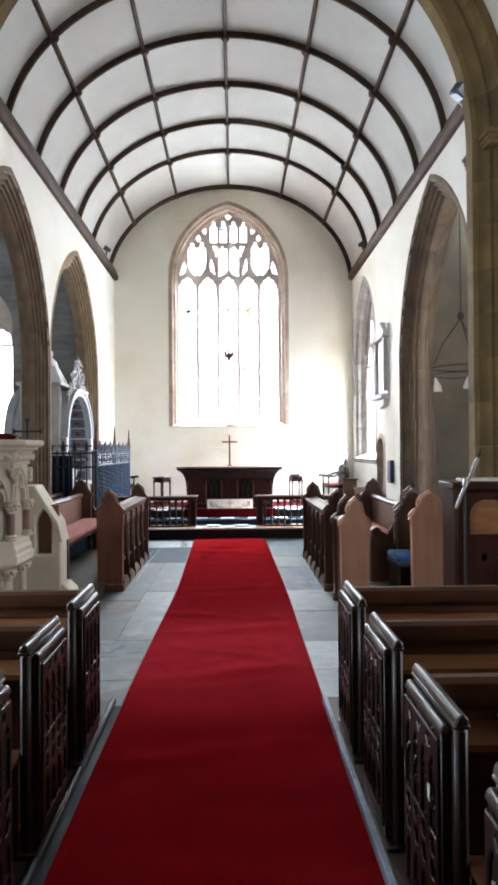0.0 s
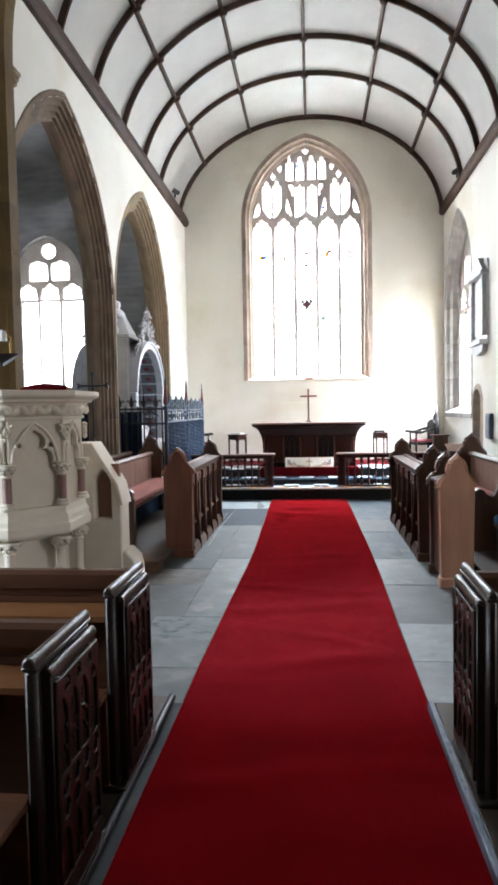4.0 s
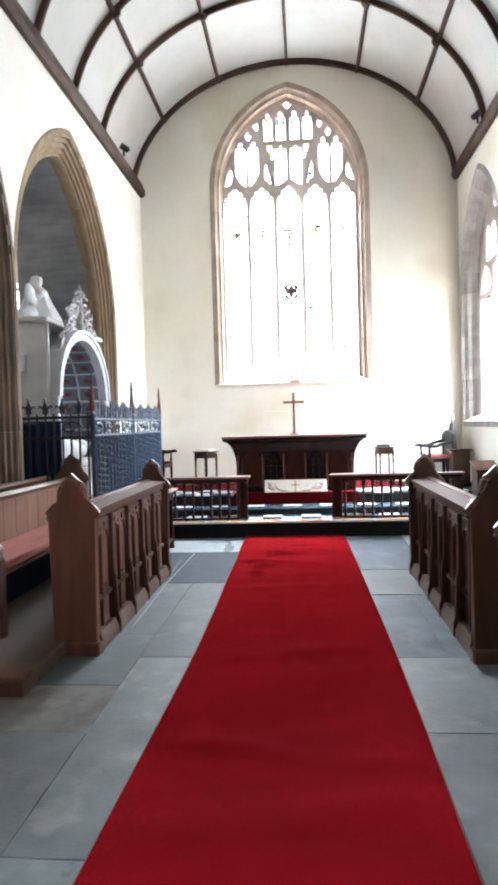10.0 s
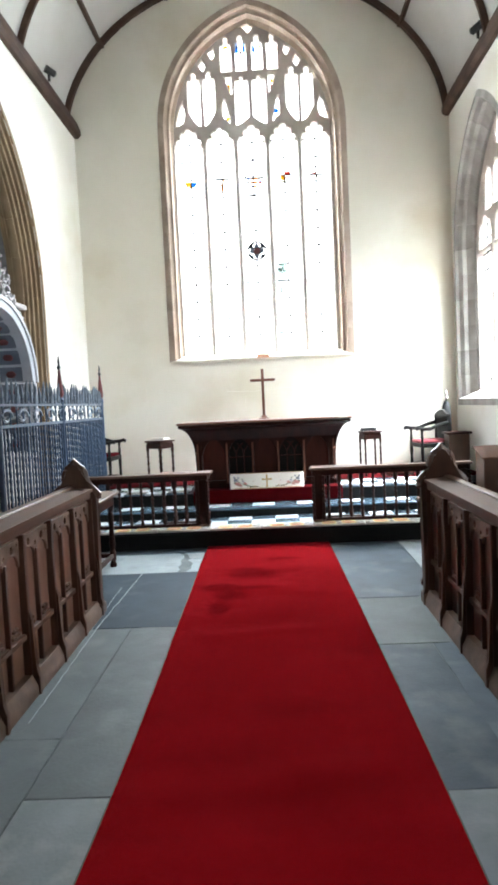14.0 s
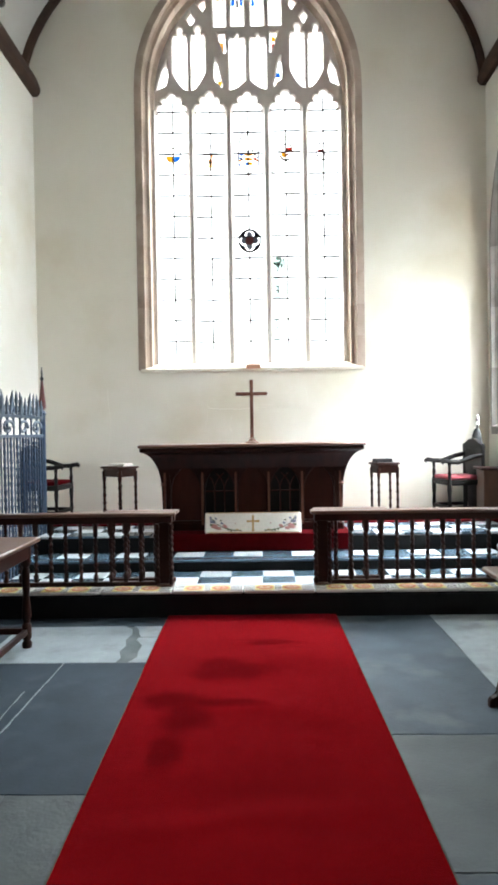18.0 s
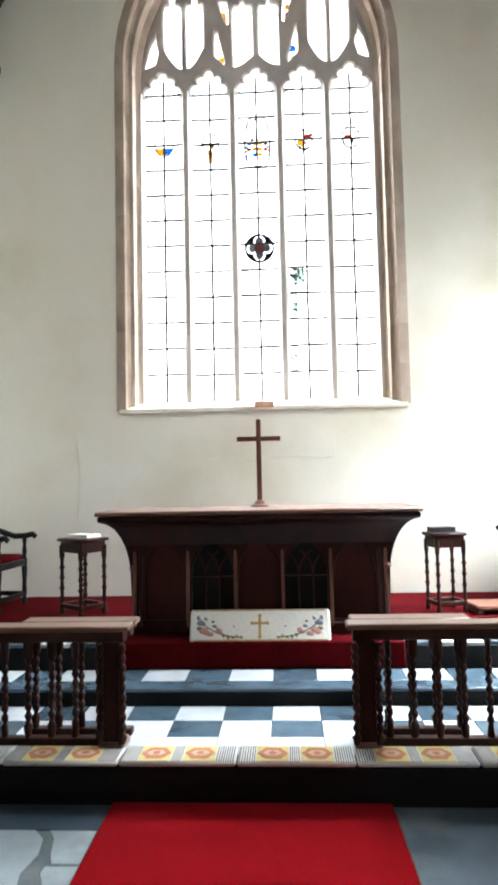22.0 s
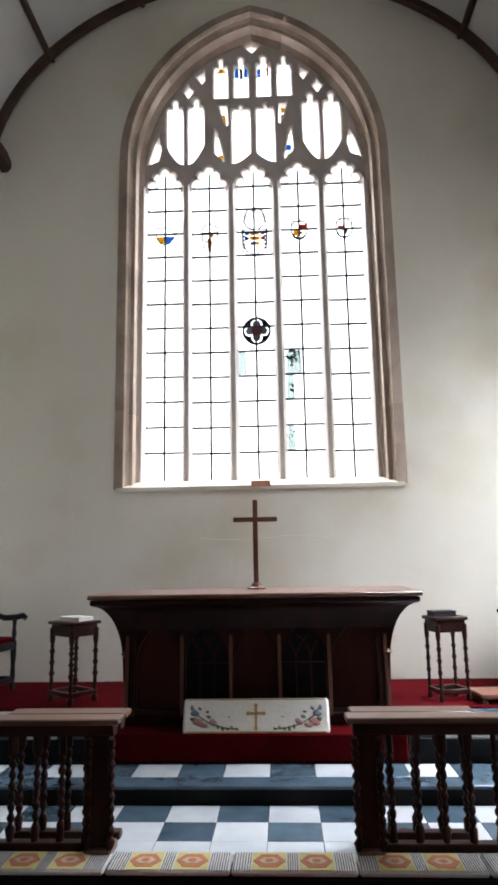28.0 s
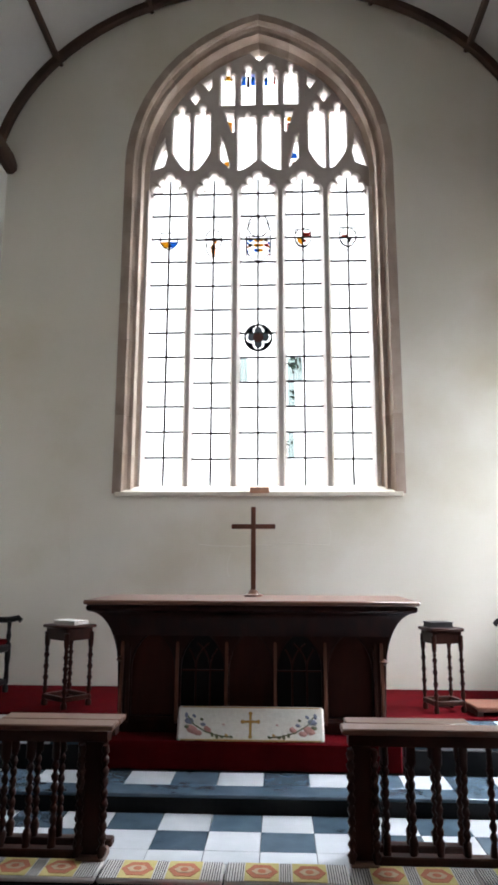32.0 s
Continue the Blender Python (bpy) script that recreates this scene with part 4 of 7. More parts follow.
heraldry(1.005, 5.0, 0.085, 0.11, (((-0.8, 0.45), "red"), ((0.3, -0.9), "lead")))
ring = disc(0.045, 5.15, 0.115, 20, 1.1)
part("lead_emblem", tube([(p[0], GY + 0.02, p[1]) for p in ring + ring[:1]], 0.009, 4), "lead", window)
for x, tint in ((-0.44, "gold"), (1.005, "lead"), (0.525, "red")):
    glass_bit("coloured_glass", disc(x + 0.02, 4.97, 0.022, 5), "glass_" + tint)
    ring = disc(x, 5.0, 0.09, 12, 1.25)
    part("lead_emblem", tube([(p[0], GY + 0.02, p[1]) for p in ring + ring[:1]], 0.0085, 4), "lead", window)
petals = [(0.045 + 0.072 * math.cos(math.pi / 2 * k), 3.88 + 0.072 * math.sin(math.pi / 2 * k)) for k in range(4)]
medal = part("medallion", plate(disc(0.045, 3.88, 0.152, 28), [disc(x, z, 0.058, 16) for x, z in petals], 0.012, 0, Matrix.Translation((0, GY + 0.018, 0))), "lead", window, "dark leaded quatrefoil medallion")
for x, z in petals:
    part("petal", prism(disc(x, z, 0.043, 12), "y", GY + 0.014, GY + 0.024), "tomb_blue", medal)
part("heart", prism(disc(0.045, 3.88, 0.055, 12), "y", GY + 0.010, GY + 0.020), "tomb_red", medal)
for k in range(4):
    a = math.pi / 2 * k + math.pi / 4
    glass_bit("medallion_light", disc(0.045 + 0.112 * math.cos(a), 3.88 + 0.112 * math.sin(a), 0.02, 8), "glass_blue", GY + 0.006)
for x, z, w, h, tint in ((-0.298, 6.975, 0.05, 0.028, "gold"), (-0.122, 6.93, 0.026, 0.055, "blue"), (-0.02, 6.93, 0.026, 0.055, "blue"), (-0.071, 6.92, 0.02, 0.07, "lead"), (0.13, 6.92, 0.024, 0.05, "blue"),
                         (0.225, 6.93, 0.014, 0.05, "red"), (-0.275, 6.36, 0.03, 0.06, "gold"), (0.385, 6.33, 0.03, 0.06, "red"), (0.385, 6.44, 0.028, 0.03, "gold"), (0.44, 5.985, 0.035, 0.035, "blue"),
                         (0.44, 5.89, 0.03, 0.02, "gold"), (-0.31, 5.90, 0.03, 0.03, "gold")):
    glass_bit("coloured_glass", [(x - w, z - h), (x + w, z - h), (x + w * 0.8, z + h), (x - w * 0.8, z + h)], "glass_" + tint)
# Foliage outside, added as tinted bits laid on the clear glass.
for x0, x1, z0, z1 in ((0.345, 0.51, 3.405, 3.655), (0.345, 0.43, 3.14, 3.395), (-0.145, -0.06, 3.41, 3.655), (0.345, 0.42, 2.6, 2.86)):
    glass_bit("tinted_pane", [(x0, z0), (x1, z0), (x1 - 0.01, z1), (x0 + 0.004, z1)], "glass_mist")
r = random.Random(21)
for cx, cz, spread, count in ((0.40, 3.575, 0.045, 16), (0.47, 3.60, 0.03, 9), (0.385, 3.27, 0.03, 6), (0.375, 2.74, 0.035, 9)):
    for k in range(count):
        glass_bit("green_pane", disc(cx + r.gauss(0, spread), cz + r.gauss(0, spread), r.uniform(0.008, 0.02), 6, r.uniform(0.7, 1.3)), "glass_green", GY + 0.022 - 0.0004 * k)

# south window: three lights
window = setting("window_2", "three-light south window with leaded clear glass", "window")
SX = XS + 0.34
turn_s = Matrix.Translation((SX, 14.55, 0)) @ Matrix.Rotation(radians(-90), 4, "Z")
V = [-0.99, -0.33, 0.33, 0.99]
for v in V:
    pts = [(v - 0.05, -0.02), (v - 0.02, 0.09), (v + 0.02, 0.09), (v + 0.05, -0.02), (v + 0.02, -0.1), (v - 0.02, -0.1)]
    ob = part("mullion", prism([(SX - d, 14.55 - q) for q, d in pts], "z", 1.5, 3.75), "tracery_stone", window)
holes = [cusped(a + 0.06, b - 0.06, 3.55, 3.68, 3.95, 3, 0.2, 18) for a, b in zip(V, V[1:])]
holes += [cusped(u, u + 0.24, 4.02, 4.42, 4.56, 3, 0.2, 18) for u in (-0.60, -0.29, 0.05, 0.36)]
holes += [disc(0.0, 4.86, 0.15, 8)]
line = arch(0.0, 1.06, 3.6, 1.58, 0.0, 12)
part("tracery", plate([(-1.06, 3.5)] + line[1:-1] + [(1.06, 3.5)], holes, 0.16, 0.02, turn_s @ Matrix.Translation((0, -0.08, 0))), "tracery_stone", window, angle=25)
for a, b in zip(V, V[1:]):
    light = part("glass", prism([(SX + 0.01, 14.55 - a), (SX + 0.016, 14.55 - a), (SX + 0.016, 14.55 - b), (SX + 0.01, 14.55 - b)], "z", 1.5, 3.95), "glass", window)
    light.visible_shadow = False
    lead = bmesh.new()
    m = 14.55 - (a + b) / 2
    for s in (-0.1, 0.1):
        box(lead, SX - 0.008, SX + 0.008, m + s - 0.005, m + s + 0.005, 1.5, 3.9)
    for k in range(10):
        box(lead, SX - 0.009, SX + 0.008, m - 0.3, m + 0.3, 1.7 + k * 0.22, 1.712 + k * 0.22)
    part("lead_lines", lead, "lead", light)

# chapel window: three lights under a round-foiled head
window = setting("window_3", "three-light chapel window glowing with daylight", "window")
K = [-6.72, -6.19, -5.67, -5.12]
for u in K[1:3]:
    pts = [(u - 0.045, 16.45), (u - 0.02, 16.36), (u + 0.02, 16.36), (u + 0.045, 16.45), (u + 0.02, 16.54), (u - 0.02, 16.54)]
    part("mullion", prism(pts, "z", 1.35, 4.35), "tracery_stone", window)
holes = [cusped(a + 0.05, b - 0.05, 4.2, 4.3, 4.58, 3, 0.18, 18) for a, b in zip(K, K[1:])]
holes += [cusped(u, u + 0.42, 4.66, 4.98, 5.1, 3, 0.2, 18) for u in (-6.40, -5.88)]
holes += [disc(-5.93, 5.33, 0.17, 10)]
line = arch(-5.93, 0.88, 4.6, 1.07, 0.0, 12)
part("tracery", plate([(-6.81, 4.2)] + line + [(-5.05, 4.2)], holes, 0.14, 0.02, Matrix.Translation((0, 16.38, 0))), "tracery_stone", window, angle=25)
pane = part("glass", plate([(-6.78, 1.35), (-5.08, 1.35)] + line[::-1][2:-2], [], 0.006, 0, Matrix.Translation((0, 16.5, 0))), "glass", window)
pane.visible_shadow = False
lead = bmesh.new()
for k in range(16):
    box(lead, -6.76, -5.1, 16.48, 16.495, 1.55 + k * 0.2, 1.56 + k * 0.2)
part("lead_lines", lead, "lead", pane)

for name, row in (("backdrop_east", (-4.2, 4.2, 19.2, 19.3, 0.3, 10.6)), ("backdrop_south", (12.0, 12.1, 11.0, 22.0, 0.5, 14.0)), ("backdrop_chapel", (-9.5, -4.2, 18.5, 18.6, 1.0, 8.0)),
                  ("backdrop_south_chapel", (8.5, 8.6, 5.5, 12.0, 0.5, 7.0))):
    structure(name, boxes(row), "bright_sky", "bright overcast sky beyond the window")

# ---- steps and carpets ----
step_1 = structure("floor_step_one", boxes((XN, XS, 12.75, YE, -0.01, 0.16), bevel=0.006), "black_step", "black stone step under the communion rail")
part("nosing", boxes((XN, XS, 12.75, 12.88, 0.16, 0.182), bevel=0.004), "black_step", step_1)
step_2 = structure("floor_step_two", boxes((XN, XS, 13.568, YE, 0.16, 0.26), bevel=0.004), "black_step", "black stone step with a slate nosing")
part("nosing", boxes((XN, XS, 13.558, 13.715, 0.26, 0.282), bevel=0.005), "black_tile", step_2)
step_3 = structure("floor_step_three", boxes((XN, XS, 13.99, YE, 0.26, 0.417), bevel=0.004), "black_step", "raised sanctuary floor of black and white tiles")


LEFT = ((-4.0, -0.575), (5.5, -0.565), (8.3, -0.512), (10.4, -0.545), (12.742, -0.58))
RIGHT = ((-4.0, 0.72), (5.5, 0.745), (8.2, 0.766), (10.4, 0.742), (12.742, 0.708))


def between(rows, y):
    """The edge at y: a line through the rows, its corners rounded off."""
    total = 0.0
    for k in range(-6, 7):
        q = min(max(y + 0.12 * k, rows[0][0]), rows[-1][0])
        for (a, u), (b, v) in zip(rows, rows[1:]):
            if a <= q <= b:
                total += u + (v - u) * (q - a) / (b - a)
                break
    return total / 13


def carpet_sheet(y0, y1, z, nx, ny, lip=0.012):
    """The runner: edges that wander, and low folds lying across it."""
    folds = ((5.35, 0.10, 0.012, 0.3), (5.9, 0.07, 0.007, -0.5), (6.55, 0.12, 0.016, 0.25), (7.05, 0.08, 0.009, -0.2), (8.3, 0.12, 0.008, 0.2), (10.05, 0.07, 0.008, 0.15), (11.05, 0.1, 0.006, -0.3), (4.1, 0.09, 0.01, 0.2), (3.1, 0.1, 0.009, -0.2))
    bm = bmesh.new()
    rows = []
    for j in range(ny + 1):
        y = y0 + (y1 - y0) * j / ny
        x0, x1 = between(LEFT, y), between(RIGHT, y)
        row = []
        for i in range(nx + 1):
            f = i / nx
            x = x0 + (x1 - x0) * f
            wob = 0.006 * noise.noise(Vector((x * 1.2, y * 0.9, 3.0))) if i in (0, nx) else 0.0
            dz = 0.010 * max(0.0, noise.noise(Vector((x * 0.9, y * 2.2, 0.0)))) * min(1.0, 6 * min(f, 1 - f))
            for yc, half, high, slant in folds:
                d = (y - yc - slant * x + 0.08 * noise.noise(Vector((x * 2.0, yc, 1.0)))) / half
                if abs(d) < 3:
                    dz += 1.7 * high * math.exp(-d * d) * (0.45 + 0.55 * noise.noise(Vector((x * 1.6, yc * 3, 5.0)))) * min(1.0, 5 * min(f, 1 - f) + 0.15)
            row.append(bm.verts.new((x + wob, y, z + max(0.0, dz))))
        rows.append(row)
    for a, b in zip(rows, rows[1:]):
        for i in range(nx):
            bm.faces.new((a[i], a[i + 1], b[i + 1], b[i]))
    rim = rows[0] + [r[-1] for r in rows[1:]] + rows[-1][-2::-1] + [r[0] for r in rows[-2:0:-1]]
    low = [bm.verts.new((v.co.x, v.co.y, z - lip)) for v in rim]
    for i in range(len(rim)):
        bm.faces.new((rim[i], rim[(i + 1) % len(rim)], low[(i + 1) % len(rim)], low[i]))
    return bm


runner = part("carpet_runner", carpet_sheet(-4.0, 12.742, 0.014, 24, 420), "carpet")
tagged(runner, "long red carpet runner with damp stains on the flagstones", "carpet")
for rows, s in ((LEFT, -1), (RIGHT, 1)):
    strip = [(between(rows, y) + s * 0.002, y) for y in (4.85 + 0.2 * k for k in range(40))]
    part("binding", prism(strip + [(x + s * 0.007, y) for x, y in reversed(strip)], "z", -0.002, 0.008), "binding", runner, "dull grey-green bound edge")
part("altar_carpet", boxes((-0.86, 1.0, 13.97, 14.6, 0.417, 0.452), (-0.86, 1.0, 13.962, 13.99, 0.288, 0.452), bevel=0.008), "red_velvet")
tagged(bpy.data.objects["altar_carpet"], "dark red carpet over the step before the altar", "carpet")
part("sanctuary_carpet", boxes((XN + 0.02, XS - 0.02, 14.73, YE - 0.02, 0.417, 0.447), bevel=0.006), "red_velvet")
tagged(bpy.data.objects["sanctuary_carpet"], "red carpet along the east wall behind the altar", "carpet")

# ---- nave: pew platforms and pews ----
for s, x0, x1 in ((-1, -5.2, -0.63), (1, 0.76, 5.2)):
    ob = structure("floor_pew_platform", boxes((x0, x1, -3.0, 4.8, -0.01, 0.05), bevel=0.008), "boards", "low boarded platform under the nave pews")
    if s < 0:
        part("kerb", tube([(-0.625, -3.0 + 0.39 * k, 0.042) for k in range(21)], 0.021, 10), "dark_iron", ob, "worn round metal kerb")
    else:
        part("kerb", boxes((0.732, 0.762, -3.0, 4.8, 0.0, 0.058), bevel=0.006), "pale_iron", ob, "worn blue-grey kerb strip")


def lancet(u, w, z0, zs, zt):
    return [(u - w, z0)] + arch(u, w, zs, zt - zs, 0, 5) + [(u + w, z0)]


def pew(length, s, front):
    """A pew at the origin of its aisle end; it runs away from the aisle on side s, the people facing up y."""
    own = thing("pew", "dark carved oak pew with polished moulded bench end" if not front else "dark oak pew front with carved end and lighter book ledge", "pew", group="nave pews")
    X = lambda a, b: (min(s * a, s * b), max(s * a, s * b))
    end = part("bench_end", boxes((*X(0.03, 0.072), -0.46, 0.0, 0.06, 0.85), bevel=0.012), "dark_oak", own)
    side = Matrix.Translation((0, -0.23, 0)) @ Matrix.Rotation(radians(90 * s), 4, "Z")
    board = part("carved_board", boxes((*X(0.0, 0.03), -0.425, -0.035, 0.07, 0.825), bevel=0.004), "dark_oak", end)
    holes = [lancet(q * 0.1, 0.034, 0.5, 0.66, 0.73) for q in (-1.35, -0.45, 0.45, 1.35)] + [disc(q * 0.1, 0.765, 0.024, 5) for q in (-1, 0, 1)]
    holes += [disc(q * 0.1, z, 0.03, 6) for q in (-1.35, -0.45, 0.45, 1.35) for z in (0.455, 0.385)] + [lancet(q * 0.1, 0.034, 0.17, 0.27, 0.33) for q in (-1.35, -0.45, 0.45, 1.35)]
    part("carving", plate([(-0.185, 0.12), (0.185, 0.12), (0.185, 0.80), (-0.185, 0.80)], holes, 0.012, 0.004, side), "dark_oak", board)
    knobs = bmesh.new()
    r = random.Random(3)
    for q in range(110):
        x, z, k = r.uniform(-0.17, 0.17), r.choice((0.145, 0.2, 0.35, 0.42, 0.49, 0.56, 0.62, 0.68, 0.755, 0.785)) + r.uniform(-0.012, 0.012), r.uniform(0.010, 0.021)
        bmesh.ops.create_icosphere(knobs, subdivisions=1, radius=1.0, matrix=side @ Matrix.Translation((x, -0.002, z)) @ Matrix.Rotation(r.uniform(0, 3), 4, "Y") @ Matrix.Diagonal((k * 1.4, 0.013, k * 0.6, 1)))
    tagged(part("carved_leaves", knobs, "dark_oak", board), kind="stuff")
    curve = lambda x, w, z, h: [(s * (x + w * math.cos(math.pi * k / 10)), z + h * math.sin(math.pi * k / 10)) for k in range(11)]
    part("board_roll", prism(curve(0.013, 0.018, 0.82, 0.026), "y", -0.43, -0.03, bevel=0.004), "cap_oak", board)
    part("cap", boxes((*X(0.026, 0.076), -0.465, 0.005, 0.845, 0.862), bevel=0.005), "cap_oak", end)
    part("cap_roll", prism(curve(0.051, 0.021, 0.861, 0.03), "y", -0.468, 0.008, bevel=0.005), "cap_oak", end)
    part("sill", boxes((*X(-0.004, 0.1), -0.48, 0.02, 0.04, 0.075), bevel=0.008), "dark_oak", own)
    part("back_panel", boxes((*X(0.07, length), -0.065, -0.035, 0.1, 0.80), bevel=0.003), "dark_oak_x", own)
    part("top_rail", prism([(-0.09, 0.78), (-0.01, 0.78), (-0.01, 0.845), (-0.03, 0.862), (-0.07, 0.862), (-0.09, 0.845)], "x", *X(0.07, length)), "dark_oak_x", own)
    part("book_ledge", prism([(-0.21, 0.665), (-0.065, 0.69), (-0.065, 0.712), (-0.21, 0.688)], "x", *X(0.07, length), bevel=0.004), "ledge_oak", own, "book ledge, lighter for the window light it catches")
    part("ledge_rail", boxes((*X(0.07, length), -0.078, -0.065, 0.712, 0.745), bevel=0.003), "dark_oak_x", own)
    for i in range(int((length - 0.1) / 0.6)):
        q = 0.35 + i * 0.6
        part("bracket", prism([(-0.065, 0.66), (-0.18, 0.66), (-0.065, 0.5)], "x", *X(q, q + 0.03)), "dark_oak", own)
    if not front:
        part("seat", boxes((*X(0.07, length), -0.03, 0.34, 0.43, 0.455), bevel=0.008), "dark_oak_x", own)
        part("seat_board", boxes((*X(0.07, length), 0.28, 0.30, 0.06, 0.43), bevel=0.003), "dark_oak_x", own)
    else:
        for i in range(5):
            q = 0.1 + i * (length - 0.1) / 5
            part("front_panel", boxes((*X(q + 0.04, q + (length - 0.1) / 5 - 0.04), -0.033, -0.018, 0.18, 0.72), bevel=0.006), "dark_oak_x", own)
    part("far_end", boxes((*X(length, length + 0.06), -0.46, 0.0, 0.05, 0.84), bevel=0.006), "dark_oak", own)
    return own


for s, x in ((-1, -0.618), (1, 0.775)):
    first = pew(3.4, s, True)
    first.matrix_basis = Matrix.Translation((x, 4.36, 0.0))
    row = pew(3.4, s, False)
    row.matrix_basis = Matrix.Translation((x, 4.36 - 0.745, 0.0))
    for k in range(2, 6):
        copy_thing(row, Matrix.Translation((x, 4.36 - 0.745 * k, 0.0)))

# loose things in the pews
own = thing("name_card", "small white paper card tucked into a carved pew end", "card", (0.775, 2.52, 0.585))
part("paper", prism([(-0.010, 0.0), (0.006, 0.012), (0.012, 0.05), (-0.016, 0.058)], "x", -0.018, -0.0165), "paper", own)


def hassock(at, turn, mat, label):
    own = thing("hassock", label, "kneeler", pose(*at, 0, 0, turn), "hassocks")
    part("cushion", boxes((-0.16, 0.16, -0.1, 0.1, 0.0, 0.15), bevel=0.03), mat, own)
    part("top_panel", boxes((-0.13, 0.13, -0.075, 0.075, 0.148, 0.156), bevel=0.003), mat, own)
    return own


own = thing("hymn_book", "blue hymn book lying on a pew ledge", "book", pose(1.15, 2.75, 0.715, 9, 0, 8))
part("cover", boxes((-0.07, 0.07, -0.05, 0.05, 0.0, 0.006), (-0.07, 0.07, -0.05, 0.05, 0.026, 0.032), bevel=0.001), "blue_seat", own)
part("page_block", boxes((-0.066, 0.066, -0.047, 0.047, 0.006, 0.026)), "paper", own)
hassock((-1.25, 3.83, 0.055), 0, "blue_seat", "blue hassock hanging inside the front pew")
hassock((1.5, 4.0, 0.055), 0, "blue_seat", "blue hassock standing inside the front pew")

# ---- pulpit ----
pulpit = thing("pulpit", "pale carved stone pulpit with marble shafts and stair wing", "pulpit", (-2.2, 6.28, 0.0))


def octagon(r, z0, z1, bevel=0.0, r1=None):
    bm = lathe([(r, z0), (r1 or r, z1)], 8, turn=math.pi / 8)
    return bm


part("base", lathe([(0.60, 0.0), (0.60, 0.10), (0.55, 0.14), (0.42, 0.16), (0.42, 0.66)], 8, turn=math.pi / 8), "pulpit_stone", pulpit, angle=20)
part("floor_slab", lathe([(0.44, 0.655), (0.50, 0.67), (0.585, 0.70), (0.60, 0.72), (0.60, 0.775), (0.585, 0.79), (0.585, 0.825), (0.565, 0.86), (0.56, 0.905), (0.50, 0.91)], 8, turn=math.pi / 8), "pulpit_stone", pulpit, angle=20)
part("drum", lathe([(0.50, 0.90), (0.50, 1.56)], 8, turn=math.pi / 8), "pulpit_stone", pulpit, angle=20)
cornice = part("cornice", lathe([(0.53, 1.535), (0.565, 1.545), (0.57, 1.565), (0.555, 1.575), (0.56, 1.60), (0.58, 1.64), (0.60, 1.665), (0.635, 1.672), (0.64, 1.69), (0.675, 1.70), (0.69, 1.715), (0.69, 1.75), (0.66, 1.755), (0.5, 1.755)], 8, turn=math.pi / 8), "pulpit_stone", pulpit, angle=20)
leaf_mesh = mesh_of("carved_leaf", lathe([(0.004, -0.05), (0.018, -0.025), (0.023, 0.0), (0.015, 0.028), (0.003, 0.055)], 6, lobe=0.3), "pulpit_stone")


def leafy_capital(r0, r1, z, high, leaves):
    """A bell under an abacus with two rings of curling leaves."""
    bm = lathe([(r0, z), (r0 + 0.008, z + 0.008), (r0, z + 0.016), (r0 + 0.004, z + high * 0.4), (r1 * 0.8, z + high * 0.75), (r1, z + high * 0.8), (r1, z + high), (0.01, z + high)], 10)
    for ring, (f, rise, size) in enumerate(((0.45, 0.42, 0.30), (0.85, 0.68, 0.36))):
        for i in range(leaves):
            t = 2 * math.pi * (i + 0.5 * ring) / leaves
            rad = r0 + (r1 - r0) * f
            bmesh.ops.create_icosphere(bm, subdivisions=1, radius=1.0, matrix=Matrix.Translation((rad * math.cos(t), rad * math.sin(t), z + high * rise)) @ Matrix.Rotation(t, 4, "Z") @ Matrix.Rotation(0.5, 4, "Y") @ Matrix.Diagonal((r1 * 0.2, r1 * size, high * 0.17, 1)))
    return bm


shaft_capital = mesh_of("capital", leafy_capital(0.033, 0.066, 1.135, 0.095, 7), "pulpit_stone")
under_capital = mesh_of("under_capital", leafy_capital(0.035, 0.078, 0.575, 0.10, 7), "pulpit_stone")
shaft_mesh = mesh_of("shaft", lathe([(0.034, 0.955), (0.032, 0.96), (0.032, 1.135)], 12), "pulpit_shaft")
shaft_base = mesh_of("shaft_base", lathe([(0.056, 0.905), (0.056, 0.925), (0.046, 0.932), (0.05, 0.942), (0.036, 0.958), (0.01, 0.958)], 12), "pulpit_stone")
lower_shaft = mesh_of("lower_shaft", lathe([(0.055, 0.13), (0.055, 0.16), (0.038, 0.18), (0.034, 0.20), (0.034, 0.58)], 12), "pulpit_stone")
boss = bmesh.new()
for u, v, w, h, tilt in ((0, 0.0, 0.02, 0.05, 0), (-0.03, 0.02, 0.018, 0.035, 25), (0.03, 0.02, 0.018, 0.035, -25), (-0.022, -0.022, 0.014, 0.03, -20), (0.022, -0.022, 0.014, 0.03, 20), (0, -0.055, 0.012, 0.026, 0), (-0.05, 0.042, 0.016, 0.016, 0), (0.05, 0.042, 0.016, 0.016, 0)):
    bmesh.ops.create_icosphere(boss, subdivisions=1, radius=1.0, matrix=Matrix.Translation((u, 0, v)) @ Matrix.Rotation(math.radians(tilt), 4, "Y") @ Matrix.Diagonal((w, 0.022, h, 1)))
boss_mesh = mesh_of("foliage_boss", boss, "pulpit_stone")
# each bay: a pointed arch with pierced cusps that make a trefoil
NZ = 1.235
trefoil = [(-0.128, NZ), (-0.132, NZ + 0.035), (-0.12, NZ + 0.075), (-0.095, NZ + 0.098), (-0.062, NZ + 0.10), (-0.078, NZ + 0.13), (-0.075, NZ + 0.17), (-0.05, NZ + 0.205), (0.0, NZ + 0.235)]
trefoil += [(-x, z) for x, z in trefoil[-2::-1]]
